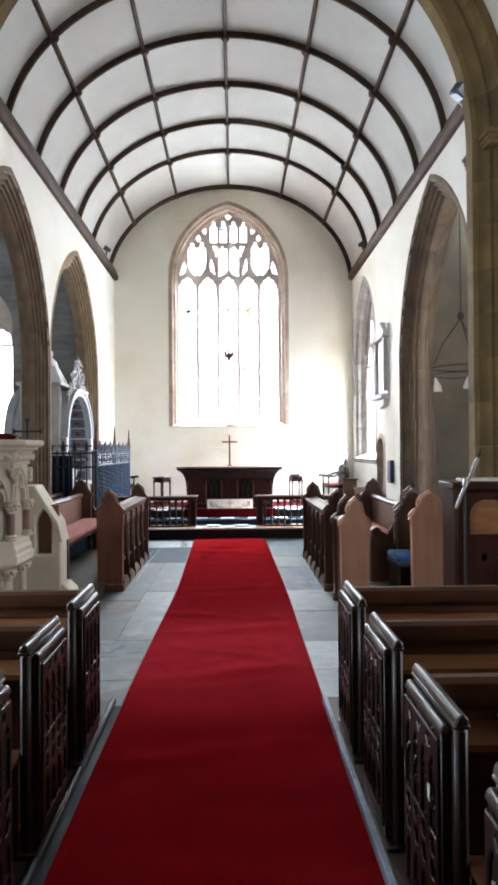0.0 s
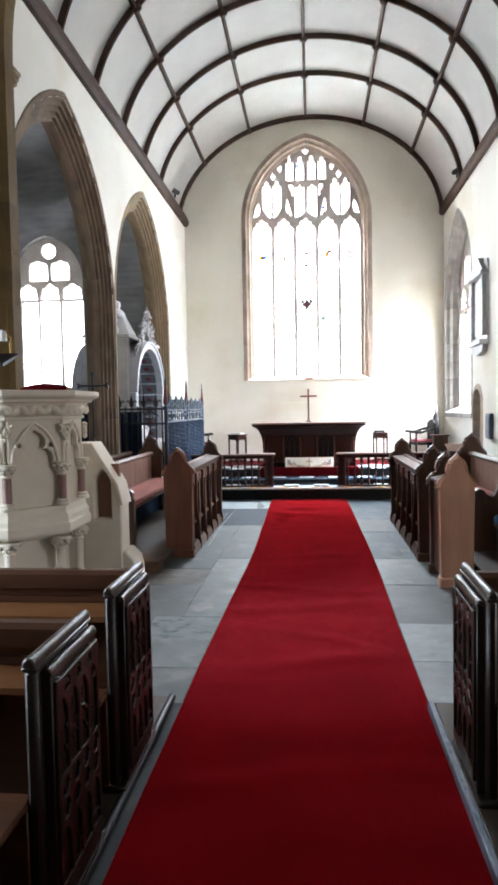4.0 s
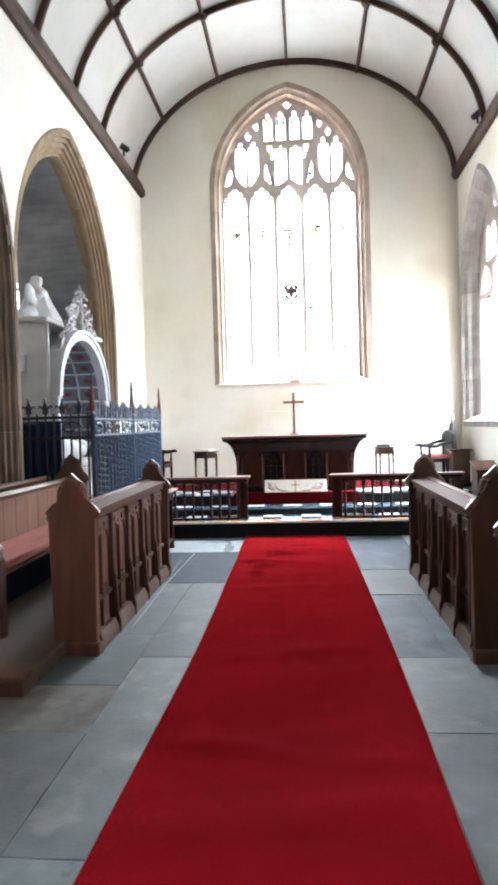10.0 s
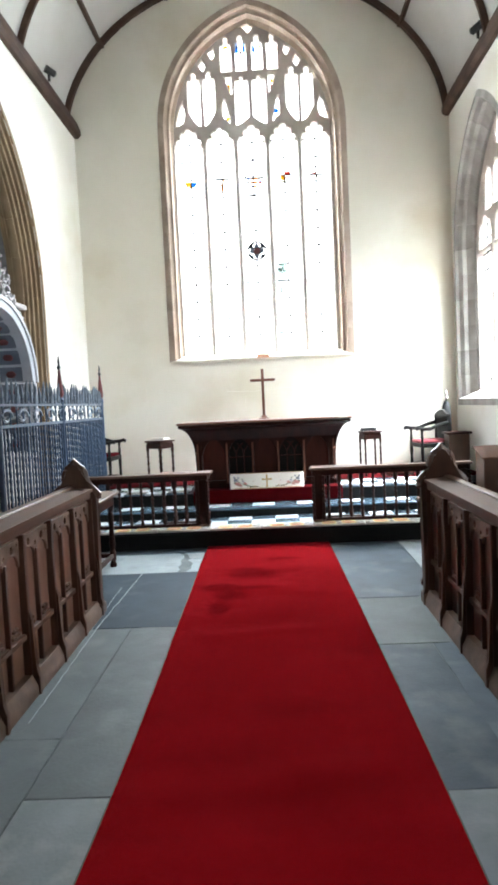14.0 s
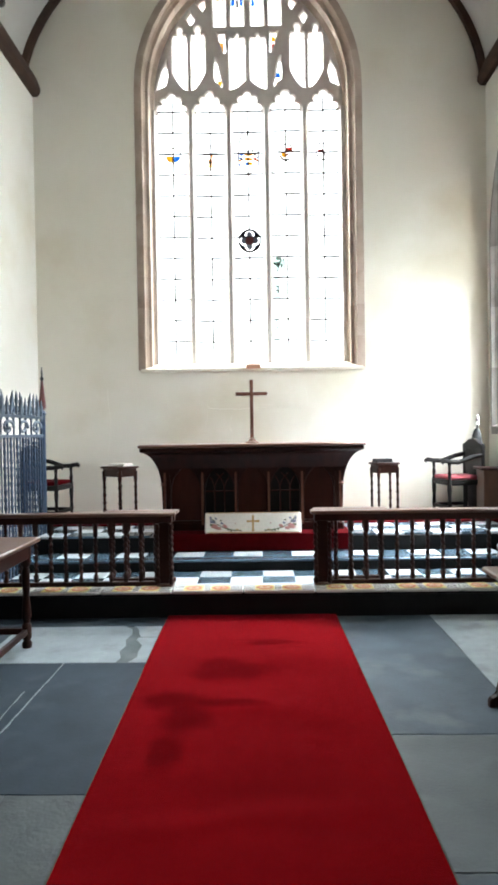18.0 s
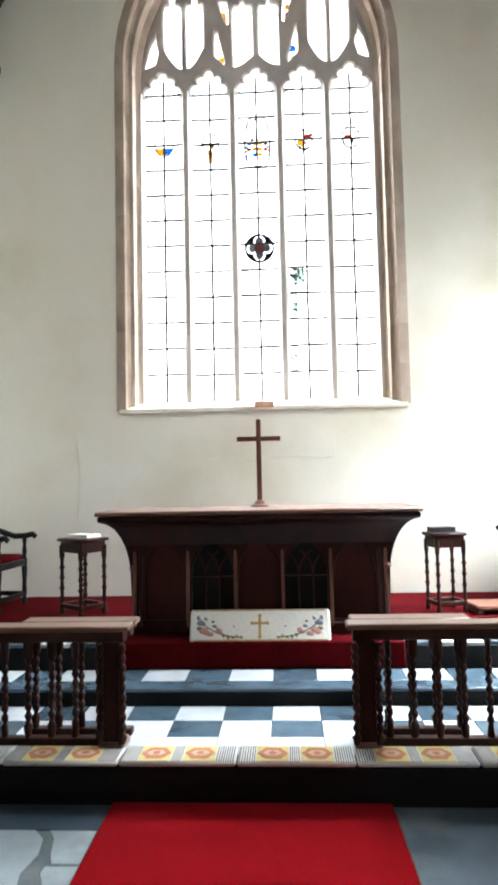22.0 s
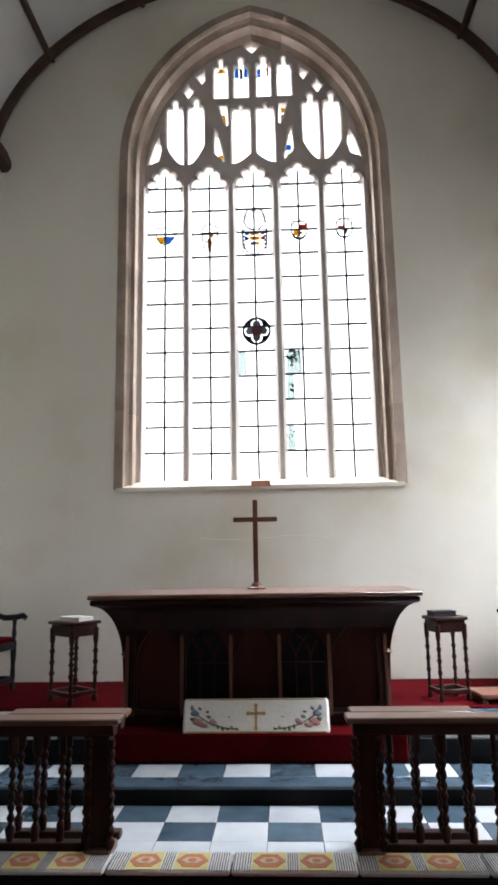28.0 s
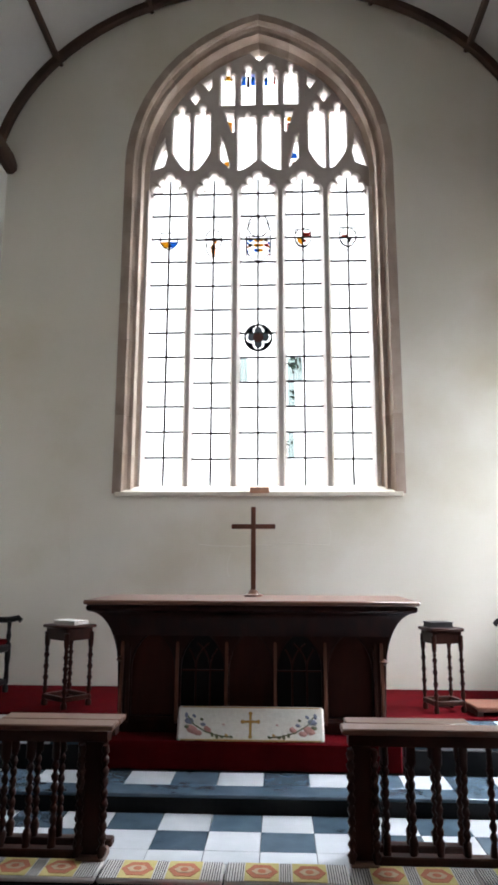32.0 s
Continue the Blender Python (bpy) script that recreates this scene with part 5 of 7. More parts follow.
outline = [(-0.195, NZ), (-0.195, 1.55), (0.195, 1.55), (0.195, NZ)] + [(x, z) for x, z in trefoil[::-1]]
eyes = [disc(q * 0.118, NZ + 0.128, 0.017, 6) for q in (-1, 1)] + [disc(q * 0.036, NZ + 0.248, 0.009, 5) for q in (-1, 1)]
niche_mesh = mesh_of("niche_arch", plate(outline, eyes, 0.045, 0.006), "pulpit_stone")
roll_mesh = mesh_of("arch_roll", tube([(x, 0, z) for x, z in arch(0, 0.168, NZ, 0.285, 0, 9)], 0.014, 6), "pulpit_stone")
for k in range(-4, 4):
    a = math.radians(k * 45)
    flat = 0.50 * math.cos(math.pi / 8)
    bay = Matrix.Rotation(a, 4, "Z")
    part("niche_arch", niche_mesh, "", pulpit, at=bay @ Matrix.Translation((0, -flat - 0.05, 0)))
    part("arch_roll", roll_mesh, "", pulpit, at=bay @ Matrix.Translation((0, -flat - 0.052, 0)))
    q = a - math.pi / 8 - math.pi / 2
    at = Matrix.Translation((0.535 * math.cos(q), 0.535 * math.sin(q), 0))
    for name, mesh in (("shaft", shaft_mesh), ("shaft_base", shaft_base), ("capital", shaft_capital)):
        part(name, mesh, "", pulpit, at=at)
    part("foliage_boss", boss_mesh, "", pulpit, at=Matrix.Translation((0.57 * math.cos(q), 0.57 * math.sin(q), 1.46)) @ Matrix.Rotation(q + math.pi / 2, 4, "Z"))
    at = Matrix.Translation((0.5 * math.cos(q), 0.5 * math.sin(q), 0))
    part("lower_shaft", lower_shaft, "", pulpit, at=at)
    part("under_capital", under_capital, "", pulpit, at=at)
    part("vine", tube([(-0.225 + 0.0225 * i, -0.592 * math.cos(math.pi / 8), 1.613 + 0.028 * math.sin(i * 1.26)) for i in range(21)], 0.009, 5), "pulpit_stone", cornice, at=bay)
    for i in range(8):
        part("carved_leaf", leaf_mesh, "", cornice, at=bay @ pose(-0.205 + 0.0586 * i, -0.588 * math.cos(math.pi / 8) - 0.012, 1.613, -14, 52 if i % 2 else -52, 0))
# stair wing: a sloping stone wall with a pierced pointed niche, in the plane y = 7
wing = [(0.2, 0.0), (0.72, 0.0), (0.72, 0.20), (0.69, 0.20), (0.69, 0.80), (0.655, 0.95), (0.43, 1.30), (0.2, 1.30)]
part("stair_wing", plate(wing, [[(0.45, 0.66)] + arch(0.525, 0.075, 0.95, 0.14, 0, 6) + [(0.60, 0.66)]], 0.24, 0.012, Matrix.Translation((0, 0.62, 0))), "pulpit_stone", pulpit)
part("niche_back", boxes((0.40, 0.64, 0.74, 0.8, 0.6, 1.13)), "back_oak", pulpit, "brown wooden board behind the niche")
part("plinth", prism([(0.55, 0.0), (0.81, 0.0), (0.80, 0.22), (0.785, 0.30), (0.71, 0.37), (0.55, 0.37)], "y", 0.63, 0.92, bevel=0.012), "pulpit_stone", pulpit)
part("coping", prism([(0.2, 1.295), (0.43, 1.295), (0.645, 0.955), (0.685, 0.78), (0.71, 0.78), (0.67, 0.965), (0.445, 1.325), (0.2, 1.325)], "y", 0.608, 0.88, bevel=0.008), "pulpit_stone", pulpit)
part("stair", boxes((-0.2, 0.2, 0.62, 1.0, 0, 0.9), bevel=0.01), "pulpit_stone", pulpit)
own = thing("pulpit_cushion", "crimson velvet cushion on the pulpit's edge", "cushion", (-1.93, 6.38, 1.757))
part("cushion", lathe([(0.19, 0.0), (0.20, 0.012), (0.192, 0.026), (0.15, 0.045), (0.09, 0.06), (0.0, 0.066)], 20), "red_velvet", own, at=Matrix.Diagonal((1.05, 0.8, 1.0, 1.0)))
for x in (-0.2, 0.2):
    part("tassel", lathe([(0.006, 0.03), (0.014, 0.02), (0.016, 0.0)], 8, x, -0.06), "gold_thread", own)
own = thing("book_rest", "dark wooden book rest with a small lamp on the pulpit", "book rest", (-2.45, 6.42, 1.757))
part("board", prism([(-0.14, 0.2), (0.14, 0.3), (0.14, 0.325), (-0.14, 0.225)], "x", -0.22, 0.22), "black_wood", own)
part("post", lathe([(0.05, 0.0), (0.05, 0.012), (0.018, 0.03), (0.018, 0.26)], 10), "brass", own)
part("lamp_arm", tube([(0.15, 0.14, 0.3), (0.15, 0.15, 0.45), (0.1, 0.12, 0.5)], 0.008), "brass", own)
part("lamp_shade", lathe([(0.045, 0.42), (0.03, 0.49), (0.015, 0.51)], 10, 0.1, 0.11), "shade_glass", own)

own = thing("iron_cross", "dark iron processional cross on a slim staff before the chapel", "cross", (-2.79, 10.0, 0.0))
part("staff", lathe([(0.06, 0.0), (0.06, 0.02), (0.014, 0.05), (0.012, 1.72), (0.024, 1.74), (0.012, 1.77)], 8), "dark_iron", own)
bm = boxes((-0.014, 0.014, -0.01, 0.01, 1.75, 2.12), (-0.2, 0.2, -0.01, 0.01, 1.925, 1.953), bevel=0.004)
for s in (-1, 1):
    prism([(s * 0.15, 1.93), (s * 0.22, 1.895), (s * 0.205, 1.94), (s * 0.22, 1.983), (s * 0.15, 1.948)], "y", -0.012, 0.012, bm)
    prism([(-0.008, 1.94 + s * 0.12), (-0.042, 1.94 + s * 0.185), (0.0, 1.94 + s * 0.17), (0.042, 1.94 + s * 0.185), (0.008, 1.94 + s * 0.12)], "y", -0.012, 0.012, bm)
part("cross", bm, "dark_iron", own)

# ---- choir stalls ----


def end_shape(w, top, base=0.0):
    """A stall end with hollow shoulders and a small peak."""
    h = w / 2
    k = top - 1.17
    right = [(h, base), (h, 0.90 + k), (h + 0.012, 0.905 + k), (h + 0.012, 0.925 + k), (h - 0.01, 0.95 + k), (h - 0.045, 0.985 + k), (h - 0.07, 1.035 + k), (h - 0.08, 1.085 + k), (h - 0.09, 1.105 + k), (h * 0.36, 1.115 + k), (h * 0.16, 1.135 + k), (0.0, 1.17 + k)]
    return right + [(-x, z) for x, z in right[-2::-1]]


def stall_end(own, x0, x1, y, top, mat, base=0.0, thick=0.075):
    w = x1 - x0
    shape = end_shape(w, top, base)
    body = part("end_panel", prism(shape, "y", -thick / 2, thick / 2, bevel=0.008), mat, own, at=Matrix.Translation(((x0 + x1) / 2, y, 0)))
    rim = [p for p in shape if p[1] > 0.89 + top - 1.17]
    part("moulded_edge", tube([(p[0], 0, p[1]) for p in rim], thick * 0.42, 6), mat, body)
    part("foot", boxes((-w / 2 - 0.015, w / 2 + 0.015, -thick * 0.75, thick * 0.75, base, base + 0.09), bevel=0.012), mat, body)
    return body


def desk(name, label, xf, y0, y1, s, top=0.93, bays=5, ends=True, mat="stall_oak", base=0.0, end_mat="stall_oak", board="stall_oak"):
    """A choir desk whose traceried front faces the carpet: xf its front plane, s +1 when the front looks towards +x."""
    own = thing(name, label, "choir desk", (xf, y0, 0.0), "choir desks")
    L = y1 - y0
    X = lambda a, b: (min(-s * a, -s * b), max(-s * a, -s * b))
    part("front_board", boxes((*X(0.022, 0.042), 0.03, L - 0.03, base + 0.06, top - 0.06)), board, own)
    part("top_rail", boxes((*X(-0.012, 0.05), 0.03, L - 0.03, top - 0.06, top - 0.008), bevel=0.008), "stall_oak_y", own)
    part("lower_rail", boxes((*X(-0.004, 0.045), 0.03, L - 0.03, base + 0.30, base + 0.335), bevel=0.006), "stall_oak_y", own)
    part("bottom_rail", prism([(s * -0.05, base), (s * 0.05, base), (s * 0.05, base + 0.05), (s * 0.02, base + 0.11), (s * -0.05, base + 0.11)], "y", 0.03, L - 0.03, bevel=0.004), "carved_oak", own)
    part("book_slope", prism([(s * 0.03, top - 0.008), (-s * 0.11, top + 0.006), (-s * 0.11, top + 0.024), (s * 0.03, top + 0.012)], "y", 0.03, L - 0.03, bevel=0.004), "stall_oak_y", own)
    part("back_ledge", boxes((*X(0.11, 0.165), 0.03, L - 0.03, top + 0.0, top + 0.038), bevel=0.008), "stall_oak_y", own)
    part("inner_shelf", boxes((*X(0.055, 0.22), 0.03, L - 0.03, 0.6, 0.622)), mat, own)
    bay = (L - 0.06) / bays
    zt, zb = top - 0.078, base + 0.345
    w = bay - 0.036
    h = w / 2 - 0.01
    cut = arch(-h / 2, h / 2 - 0.006, zt - 0.15, 0.07, 0, 4) + arch(h / 2, h / 2 - 0.006, zt - 0.15, 0.07, 0, 4)
    head = mesh_of("tracery", plate([(-w / 2, zt - 0.15), (-w / 2, zt), (w / 2, zt), (w / 2, zt - 0.15)] + cut[::-1],
                                    [disc(q * w * 0.25, zt - 0.045, 0.022, 6) for q in (-1, 1)] + [disc(0, zt - 0.07, 0.014, 5), disc(-w * 0.43, zt - 0.03, 0.012, 4), disc(w * 0.43, zt - 0.03, 0.012, 4)], 0.02, 0.003), "carved_oak")
    leaf = bmesh.new()
    for q in range(7):
        a = 2 * math.pi * q / 6
        bmesh.ops.create_icosphere(leaf, subdivisions=1, radius=1.0, matrix=Matrix.Translation((0.005, 0.034 * math.cos(a) * (q < 6), 0.034 * math.sin(a) * (q < 6))) @ Matrix.Diagonal((0.02, 0.02, 0.016, 1)))
    leaf_carving = mesh_of("leaf_carving", leaf, "carved_oak")
    for i in range(bays):
        y = 0.03 + bay * (i + 0.5)
        part("tracery", head, "", own, at=pose(s * 0.005 - s * 0.012, y, 0, 0, 0, 90 * s))
        part("leaf_carving", leaf_carving, "", own, at=pose(s * -0.025, y - bay * 0.25, base + 0.355))
        part("leaf_carving", leaf_carving, "", own, at=pose(s * -0.025, y + bay * 0.25, base + 0.355))
        part("muntin", boxes((*X(-0.004, 0.034), y - 0.011, y + 0.011, base + 0.11, zt - 0.1), bevel=0.004), mat, own)
        part("mid_panel", boxes((*X(0.024, 0.034), y - bay * 0.4, y + bay * 0.4, base + 0.13, base + 0.29), bevel=0.003), mat, own)
    for i in range(bays + 1):
        y = 0.03 + bay * i
        bm = boxes((*X(-0.02, 0.04), y - 0.016, y + 0.016, base + 0.02, top - 0.06), bevel=0.005)
        part("upright", bm, mat, own)
        part("buttress", prism([(s * 0.02, base), (s * 0.06, base), (s * 0.06, base + 0.10), (s * 0.042, base + 0.14), (s * 0.036, base + 0.40), (s * 0.02, base + 0.46)], "y", y - 0.016, y + 0.016, bevel=0.004), mat, own)
    if ends:
        a, b = sorted((s * 0.045, -s * 0.25))
        stall_end(own, a, b, 0.0, 1.17, end_mat, base)
        stall_end(own, a, b, L, 1.14, mat, base)
    return own


def bench(name, label, xb, y0, y1, s, top=1.2, cushion="pink_seat", base=0.0, end_mat="stall_oak", back_mat="back_oak", seat_end=True):
    """A choir bench against a back at x = xb; the sitters face along s."""
    own = thing(name, label, "choir bench", (xb, y0, 0.0), "choir benches")
    L = y1 - y0
    X = lambda a, b: (min(s * a, s * b), max(s * a, s * b))
    boards = max(3, round(L / 0.24))
    for i in range(boards):
        a, b = 0.04 + (L - 0.08) * i / boards, 0.04 + (L - 0.08) * (i + 1) / boards
        part("back_board", boxes((*X(0.0, 0.022), a + 0.001, b - 0.001, base + 0.42, 0.94), bevel=0.002), back_mat, own)
    part("back_rail", prism([(s * -0.03, 0.93), (s * 0.05, 0.93), (s * 0.055, 0.96), (s * 0.035, 0.985), (s * -0.02, 0.985), (s * -0.04, 0.96)], "y", 0.02, L - 0.02), "stall_oak_y", own)
    part("seat", boxes((*X(0.02, 0.46), 0.04, L - 0.04, base + 0.40, base + 0.43), bevel=0.008), "stall_oak_y", own)
    part("cushion", boxes((*X(0.04, 0.47), 0.05, L - 0.05, base + 0.43, base + 0.49), bevel=0.02), cushion, own, "faded padded seat cushion" if cushion == "pink_seat" else "blue padded seat cushion")
    # Added dark sheet: it stands for shade in the open space below.
    part("seat_front", boxes((*X(0.10, 0.125), 0.04, L - 0.04, base + 0.02, base + 0.40)), "navy_cloth", own)
    a, b = sorted((s * -0.16, s * 0.16))
    stall_end(own, a, b, 0.0, top, end_mat, base)
    stall_end(own, a, b, L, top, "stall_oak", base)
    if seat_end:
        scroll = [(s * 0.2, base), (s * 0.47, base), (s * 0.47, 0.62), (s * 0.44, 0.68), (s * 0.40, 0.71), (s * 0.34, 0.70), (s * 0.30, 0.66), (s * 0.26, 0.66), (s * 0.2, 0.80)]
        for y in (0.0, L):
            arm = part("arm_end", prism(scroll, "y", y - 0.035, y + 0.035, bevel=0.006), "stall_oak", own)
            part("scroll", lathe([(0.02, -0.05), (0.058, -0.045), (0.062, 0.0), (0.058, 0.045), (0.02, 0.05)], 12), "stall_oak", arm, at=pose(s * 0.40, y, 0.685, 90, 0, 0))
    return own


structure("floor_stall_platform_north", boxes((XN + 0.0, -1.36, 7.85, 11.15, 0.0, 0.11), bevel=0.015), "boards", "low worn step under the north choir stalls")
step = thing("kneeling_step", "worn brown oak step at the end of the stalls", "step", (-1.62, 7.62, 0.0))
part("board", boxes((-0.30, 0.26, 0.0, 0.235, 0.085, 0.115), bevel=0.008), "stall_oak_y", step)
part("riser", boxes((-0.29, 0.25, 0.012, 0.03, 0.0, 0.085), bevel=0.004), "stall_oak", step)
part("riser", boxes((0.232, 0.25, 0.03, 0.22, 0.0, 0.085), bevel=0.004), "stall_oak", step)
structure("floor_stall_platform_south", boxes((1.63, XS - 0.0, 7.3, 10.62, 0.0, 0.11), bevel=0.015), "boards", "low step under the south choir stalls")
# Near end and front board get lighter oaks for the light on them.
desk("choir_desk", "brown oak choir desk with traceried front and shaped ends", -1.2, 8.33, 10.6, 1, 0.93, 5, end_mat="lit_oak", board="back_oak")
bench("choir_bench", "oak choir bench with boarded back and faded red cushion", -2.26, 8.33, 10.95, 1, 1.2, "pink_seat", 0.11)
desk("choir_desk", "brown oak choir desk with traceried front and shaped ends", 1.26, 8.2, 10.57, -1, 0.90, 5)
bench("choir_bench", "oak choir bench with boarded back and faded red cushion", 2.22, 8.2, 10.25, -1, 1.2, "pink_seat", 0.11, "stall_oak")
own = thing("prayer_desk", "short oak prayer desk, sunlight painted into its near end", "prayer desk", (1.25, 7.22, 0.0))
# Near end painted in the sunlit tone, far end in plain oak.
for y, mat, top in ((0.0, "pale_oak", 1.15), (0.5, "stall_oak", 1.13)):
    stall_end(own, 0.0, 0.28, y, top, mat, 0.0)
part("front_board", boxes((0.03, 0.055, 0.03, 0.47, 0.06, 0.88)), "stall_oak", own)
part("book_slope", prism([(0.0, 0.90), (0.26, 0.96), (0.26, 0.98), (0.0, 0.92)], "y", 0.03, 0.47), "stall_oak_y", own)
own = thing("prayer_stall", "short oak stall with broad shaped end and blue cushion", "stall", (1.985, 7.25, 0.0))
# Sunlight on this near end is in its colour too.
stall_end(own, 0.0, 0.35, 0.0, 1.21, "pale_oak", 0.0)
stall_end(own, 0.0, 0.35, 0.6, 1.19, "stall_oak", 0.0)
part("seat", boxes((-0.12, 0.30, 0.10, 0.60, 0.42, 0.455), bevel=0.006), "stall_oak_y", own)
part("seat_front", boxes((-0.10, -0.075, 0.12, 0.58, 0.02, 0.42), bevel=0.004), "rail_oak", own)
part("seat_side", boxes((-0.075, 0.0, 0.555, 0.58, 0.02, 0.42), bevel=0.004), "rail_oak", own)
part("cushion", boxes((-0.125, 0.29, 0.11, 0.59, 0.455, 0.535), bevel=0.025), "blue_seat", own, "worn blue seat cushion")
part("back_board", boxes((0.3, 0.33, 0.03, 0.57, 0.1, 0.95), bevel=0.004), "stall_oak", own)
bench("choir_bench", "dark oak return bench behind the stalls", -2.62, 9.5, 11.3, 1, 1.22, "pink_seat", 0.0, "stall_oak", "stall_oak", False)

# ---- reading desk before the south respond ----
own = thing("reading_desk", "dark oak reading desk with pointed arched panel", "reading desk", (2.05, 6.1, 0.0))
part("body", boxes((0.0, 0.75, 0.03, 0.35, 0.05, 1.33), bevel=0.01), "rail_oak", own)
part("arch_panel", plate([(0.02, 0.1), (0.73, 0.1), (0.73, 1.28), (0.02, 1.28)], [lancet(0.30, 0.17, 0.92, 1.08, 1.22), lancet(0.60, 0.1, 0.92, 1.08, 1.2), disc(0.25, 0.72, 0.035, 6), disc(0.40, 0.72, 0.035, 6), disc(0.55, 0.72, 0.035, 6)], 0.035, 0.006), "rail_oak", own)
part("arch_back", boxes((0.1, 0.7, 0.02, 0.032, 0.9, 1.24)), "ledge_oak", own)
part("cornice", boxes((-0.03, 0.78, -0.04, 0.38, 1.30, 1.37), bevel=0.015), "rail_oak", own)
part("plinth", boxes((-0.02, 0.77, -0.02, 0.37, 0.0, 0.1), bevel=0.015), "rail_oak", own)
for x in (0.0, 0.74):
    part("shaft", lathe([(0.026, 0.1), (0.02, 0.14), (0.02, 0.85), (0.026, 0.9), (0.018, 0.95), (0.026, 1.3)], 10, x, -0.01), "rail_oak", own)
own = thing("service_book", "open white service book on the reading desk", "book", (2.36, 6.2, 1.372))
for x in (-0.12, 0.12):
    part("page_block", boxes((x - 0.115, x + 0.115, -0.1, 0.1, 0.0, 0.025), bevel=0.008), "paper", own)
own = thing("microphone_stand", "slanting bright steel microphone boom on a black stand", "microphone stand", (2.0, 5.72, 0.0))
part("base", lathe([(0.13, 0.0), (0.13, 0.015), (0.02, 0.03)], 20), "black_metal", own)
part("pole", lathe([(0.011, 0.02), (0.011, 1.38)], 10), "black_metal", own)
part("boom", tube([(-0.07, 0, 1.18), (0.11, 0, 1.58)], 0.016, 10), "steel", own)
part("clamp", lathe([(0.022, 1.36), (0.022, 1.42)], 10), "steel", own)
part("microphone", lathe([(0.008, 0.0), (0.014, 0.02), (0.014, 0.07), (0.006, 0.085)], 10), "black_metal", own, at=pose(0.105, 0, 1.57, 0, 25, 0))

# ---- communion rail ----
twist_mesh = mesh_of("baluster", lathe([(0.018, 0.0), (0.018, 0.075), (0.0135, 0.082)] + [(0.0135, 0.088 + 0.0085 * i) for i in range(37)] + [(0.014, 0.402), (0.018, 0.41), (0.019, 0.50), (0.018, 0.51)], 10, 0, 0, 66.0, 0.4), "rail_oak", 60)
post_twist = mesh_of("corner_twist", lathe([(0.018, 0.02), (0.018, 0.05)] + [(0.0145, 0.06 + 0.0085 * i) for i in range(50)] + [(0.018, 0.5)], 10, 0, 0, 66.0, 0.4), "rail_oak", 60)


def rail(name, label, x0, x1, y, first, step):
    own = thing(name, label, "altar rail", (x0, y, 0.182), "communion rails")
    L = x1 - x0
    part("top_rail", prism([(-0.03, 0.525), (0.03, 0.525), (0.045, 0.55), (0.05, 0.58), (-0.05, 0.58), (-0.045, 0.55)], "x", 0.0, L), "rail_oak", own)
    part("cap", boxes((-0.03, L + 0.03, -0.062, 0.062, 0.58, 0.608), bevel=0.006), "rail_top", own, "top board, paler for the light on it")
    part("bottom_rail", boxes((0, L, -0.03, 0.03, 0.018, 0.055), bevel=0.006), "rail_oak", own)
    for i in range(16):
        x = first + i * step
        if x0 + 0.02 < x < x1 - 0.02:
            part("baluster", twist_mesh, "", own, at=pose(x - x0, 0, 0.035, 0, 0, 37 * i))
    return own


def rail_post(own, x):
    post = part("post", boxes((x - 0.045, x + 0.045, -0.045, 0.045, 0.0, 0.53), bevel=0.005), "rail_oak", own)
    part("foot", boxes((x - 0.065, x + 0.065, -0.07, 0.07, 0.0, 0.045), bevel=0.01), "rail_top", post)
    for dx, dy in ((-0.055, -0.05), (0.055, -0.05)):
        part("corner_twist", post_twist, "", post, at=Matrix.Translation((x + dx, dy, 0.02)))


left = rail("communion_rail", "oak communion rail with barley-twist balusters", -2.1, -0.565, 12.945, -0.70, -0.121)
rail_post(left, 1.535 - 0.06)
rail_post(left, 0.06)
right = rail("communion_rail", "oak communion rail with barley-twist balusters", 0.57, 2.25, 12.945, 0.74, 0.121)
rail_post(right, 0.06)
rail_post(right, 1.62)
rail("rail_gate", "folded oak gate leaf behind the communion rail", -1.1, -0.56, 13.075, -0.71, -0.121)
rail("rail_gate", "folded oak gate leaf behind the communion rail", 0.60, 1.14, 13.075, 0.75, 0.121)

# kneeler mats along the rail
hexa = lambda x, y, r: [(x + r * math.cos(math.pi / 3 * k), y + 0.75 * r * math.sin(math.pi / 3 * k)) for k in range(6)]


def mat_runner():
    own = thing("kneeler_mat", "long grey striped kneeler mat with yellow squares and red hexagons", "kneeler", (0, 0, 0.182), "kneeler mats")
    part("pad", boxes((0.003, 0.549, -0.094, 0.092, 0.0, 0.024), bevel=0.008), "grey_wool", own)
    for x in (0.09, 0.30):
        part("yellow_square", boxes((x, x + 0.15, -0.086, 0.086, 0.02, 0.0262)), "yellow_wool", own)
        part("hexagon", prism([(x + 0.075 + (0.062 if k % 2 else 0.072) * math.cos(math.pi * k / 6), (0.062 if k % 2 else 0.072) * math.sin(math.pi * k / 6)) for k in range(12)], "z", 0.025, 0.0278), "red_wool", own)
        part("hexagon_heart", prism(hexa(x + 0.075, 0, 0.046), "z", 0.027, 0.029), "buff_wool", own)
        part("rose", prism(disc(x + 0.075, 0.0, 0.02, 7), "z", 0.0285, 0.0295), "red_wool", own)
    for x in (0.01, 0.022, 0.034, 0.046, 0.058, 0.07, 0.08, 0.247, 0.257, 0.267, 0.277, 0.287, 0.457, 0.468, 0.479, 0.49, 0.501, 0.512, 0.523, 0.534):
        part("stripe", boxes((x, x + 0.004, -0.088, 0.086, 0.02, 0.0255)), "dark_wool", own)
    return own


first = mat_runner()
first.matrix_basis = Matrix.Translation((-0.55, 12.815, 0.182))
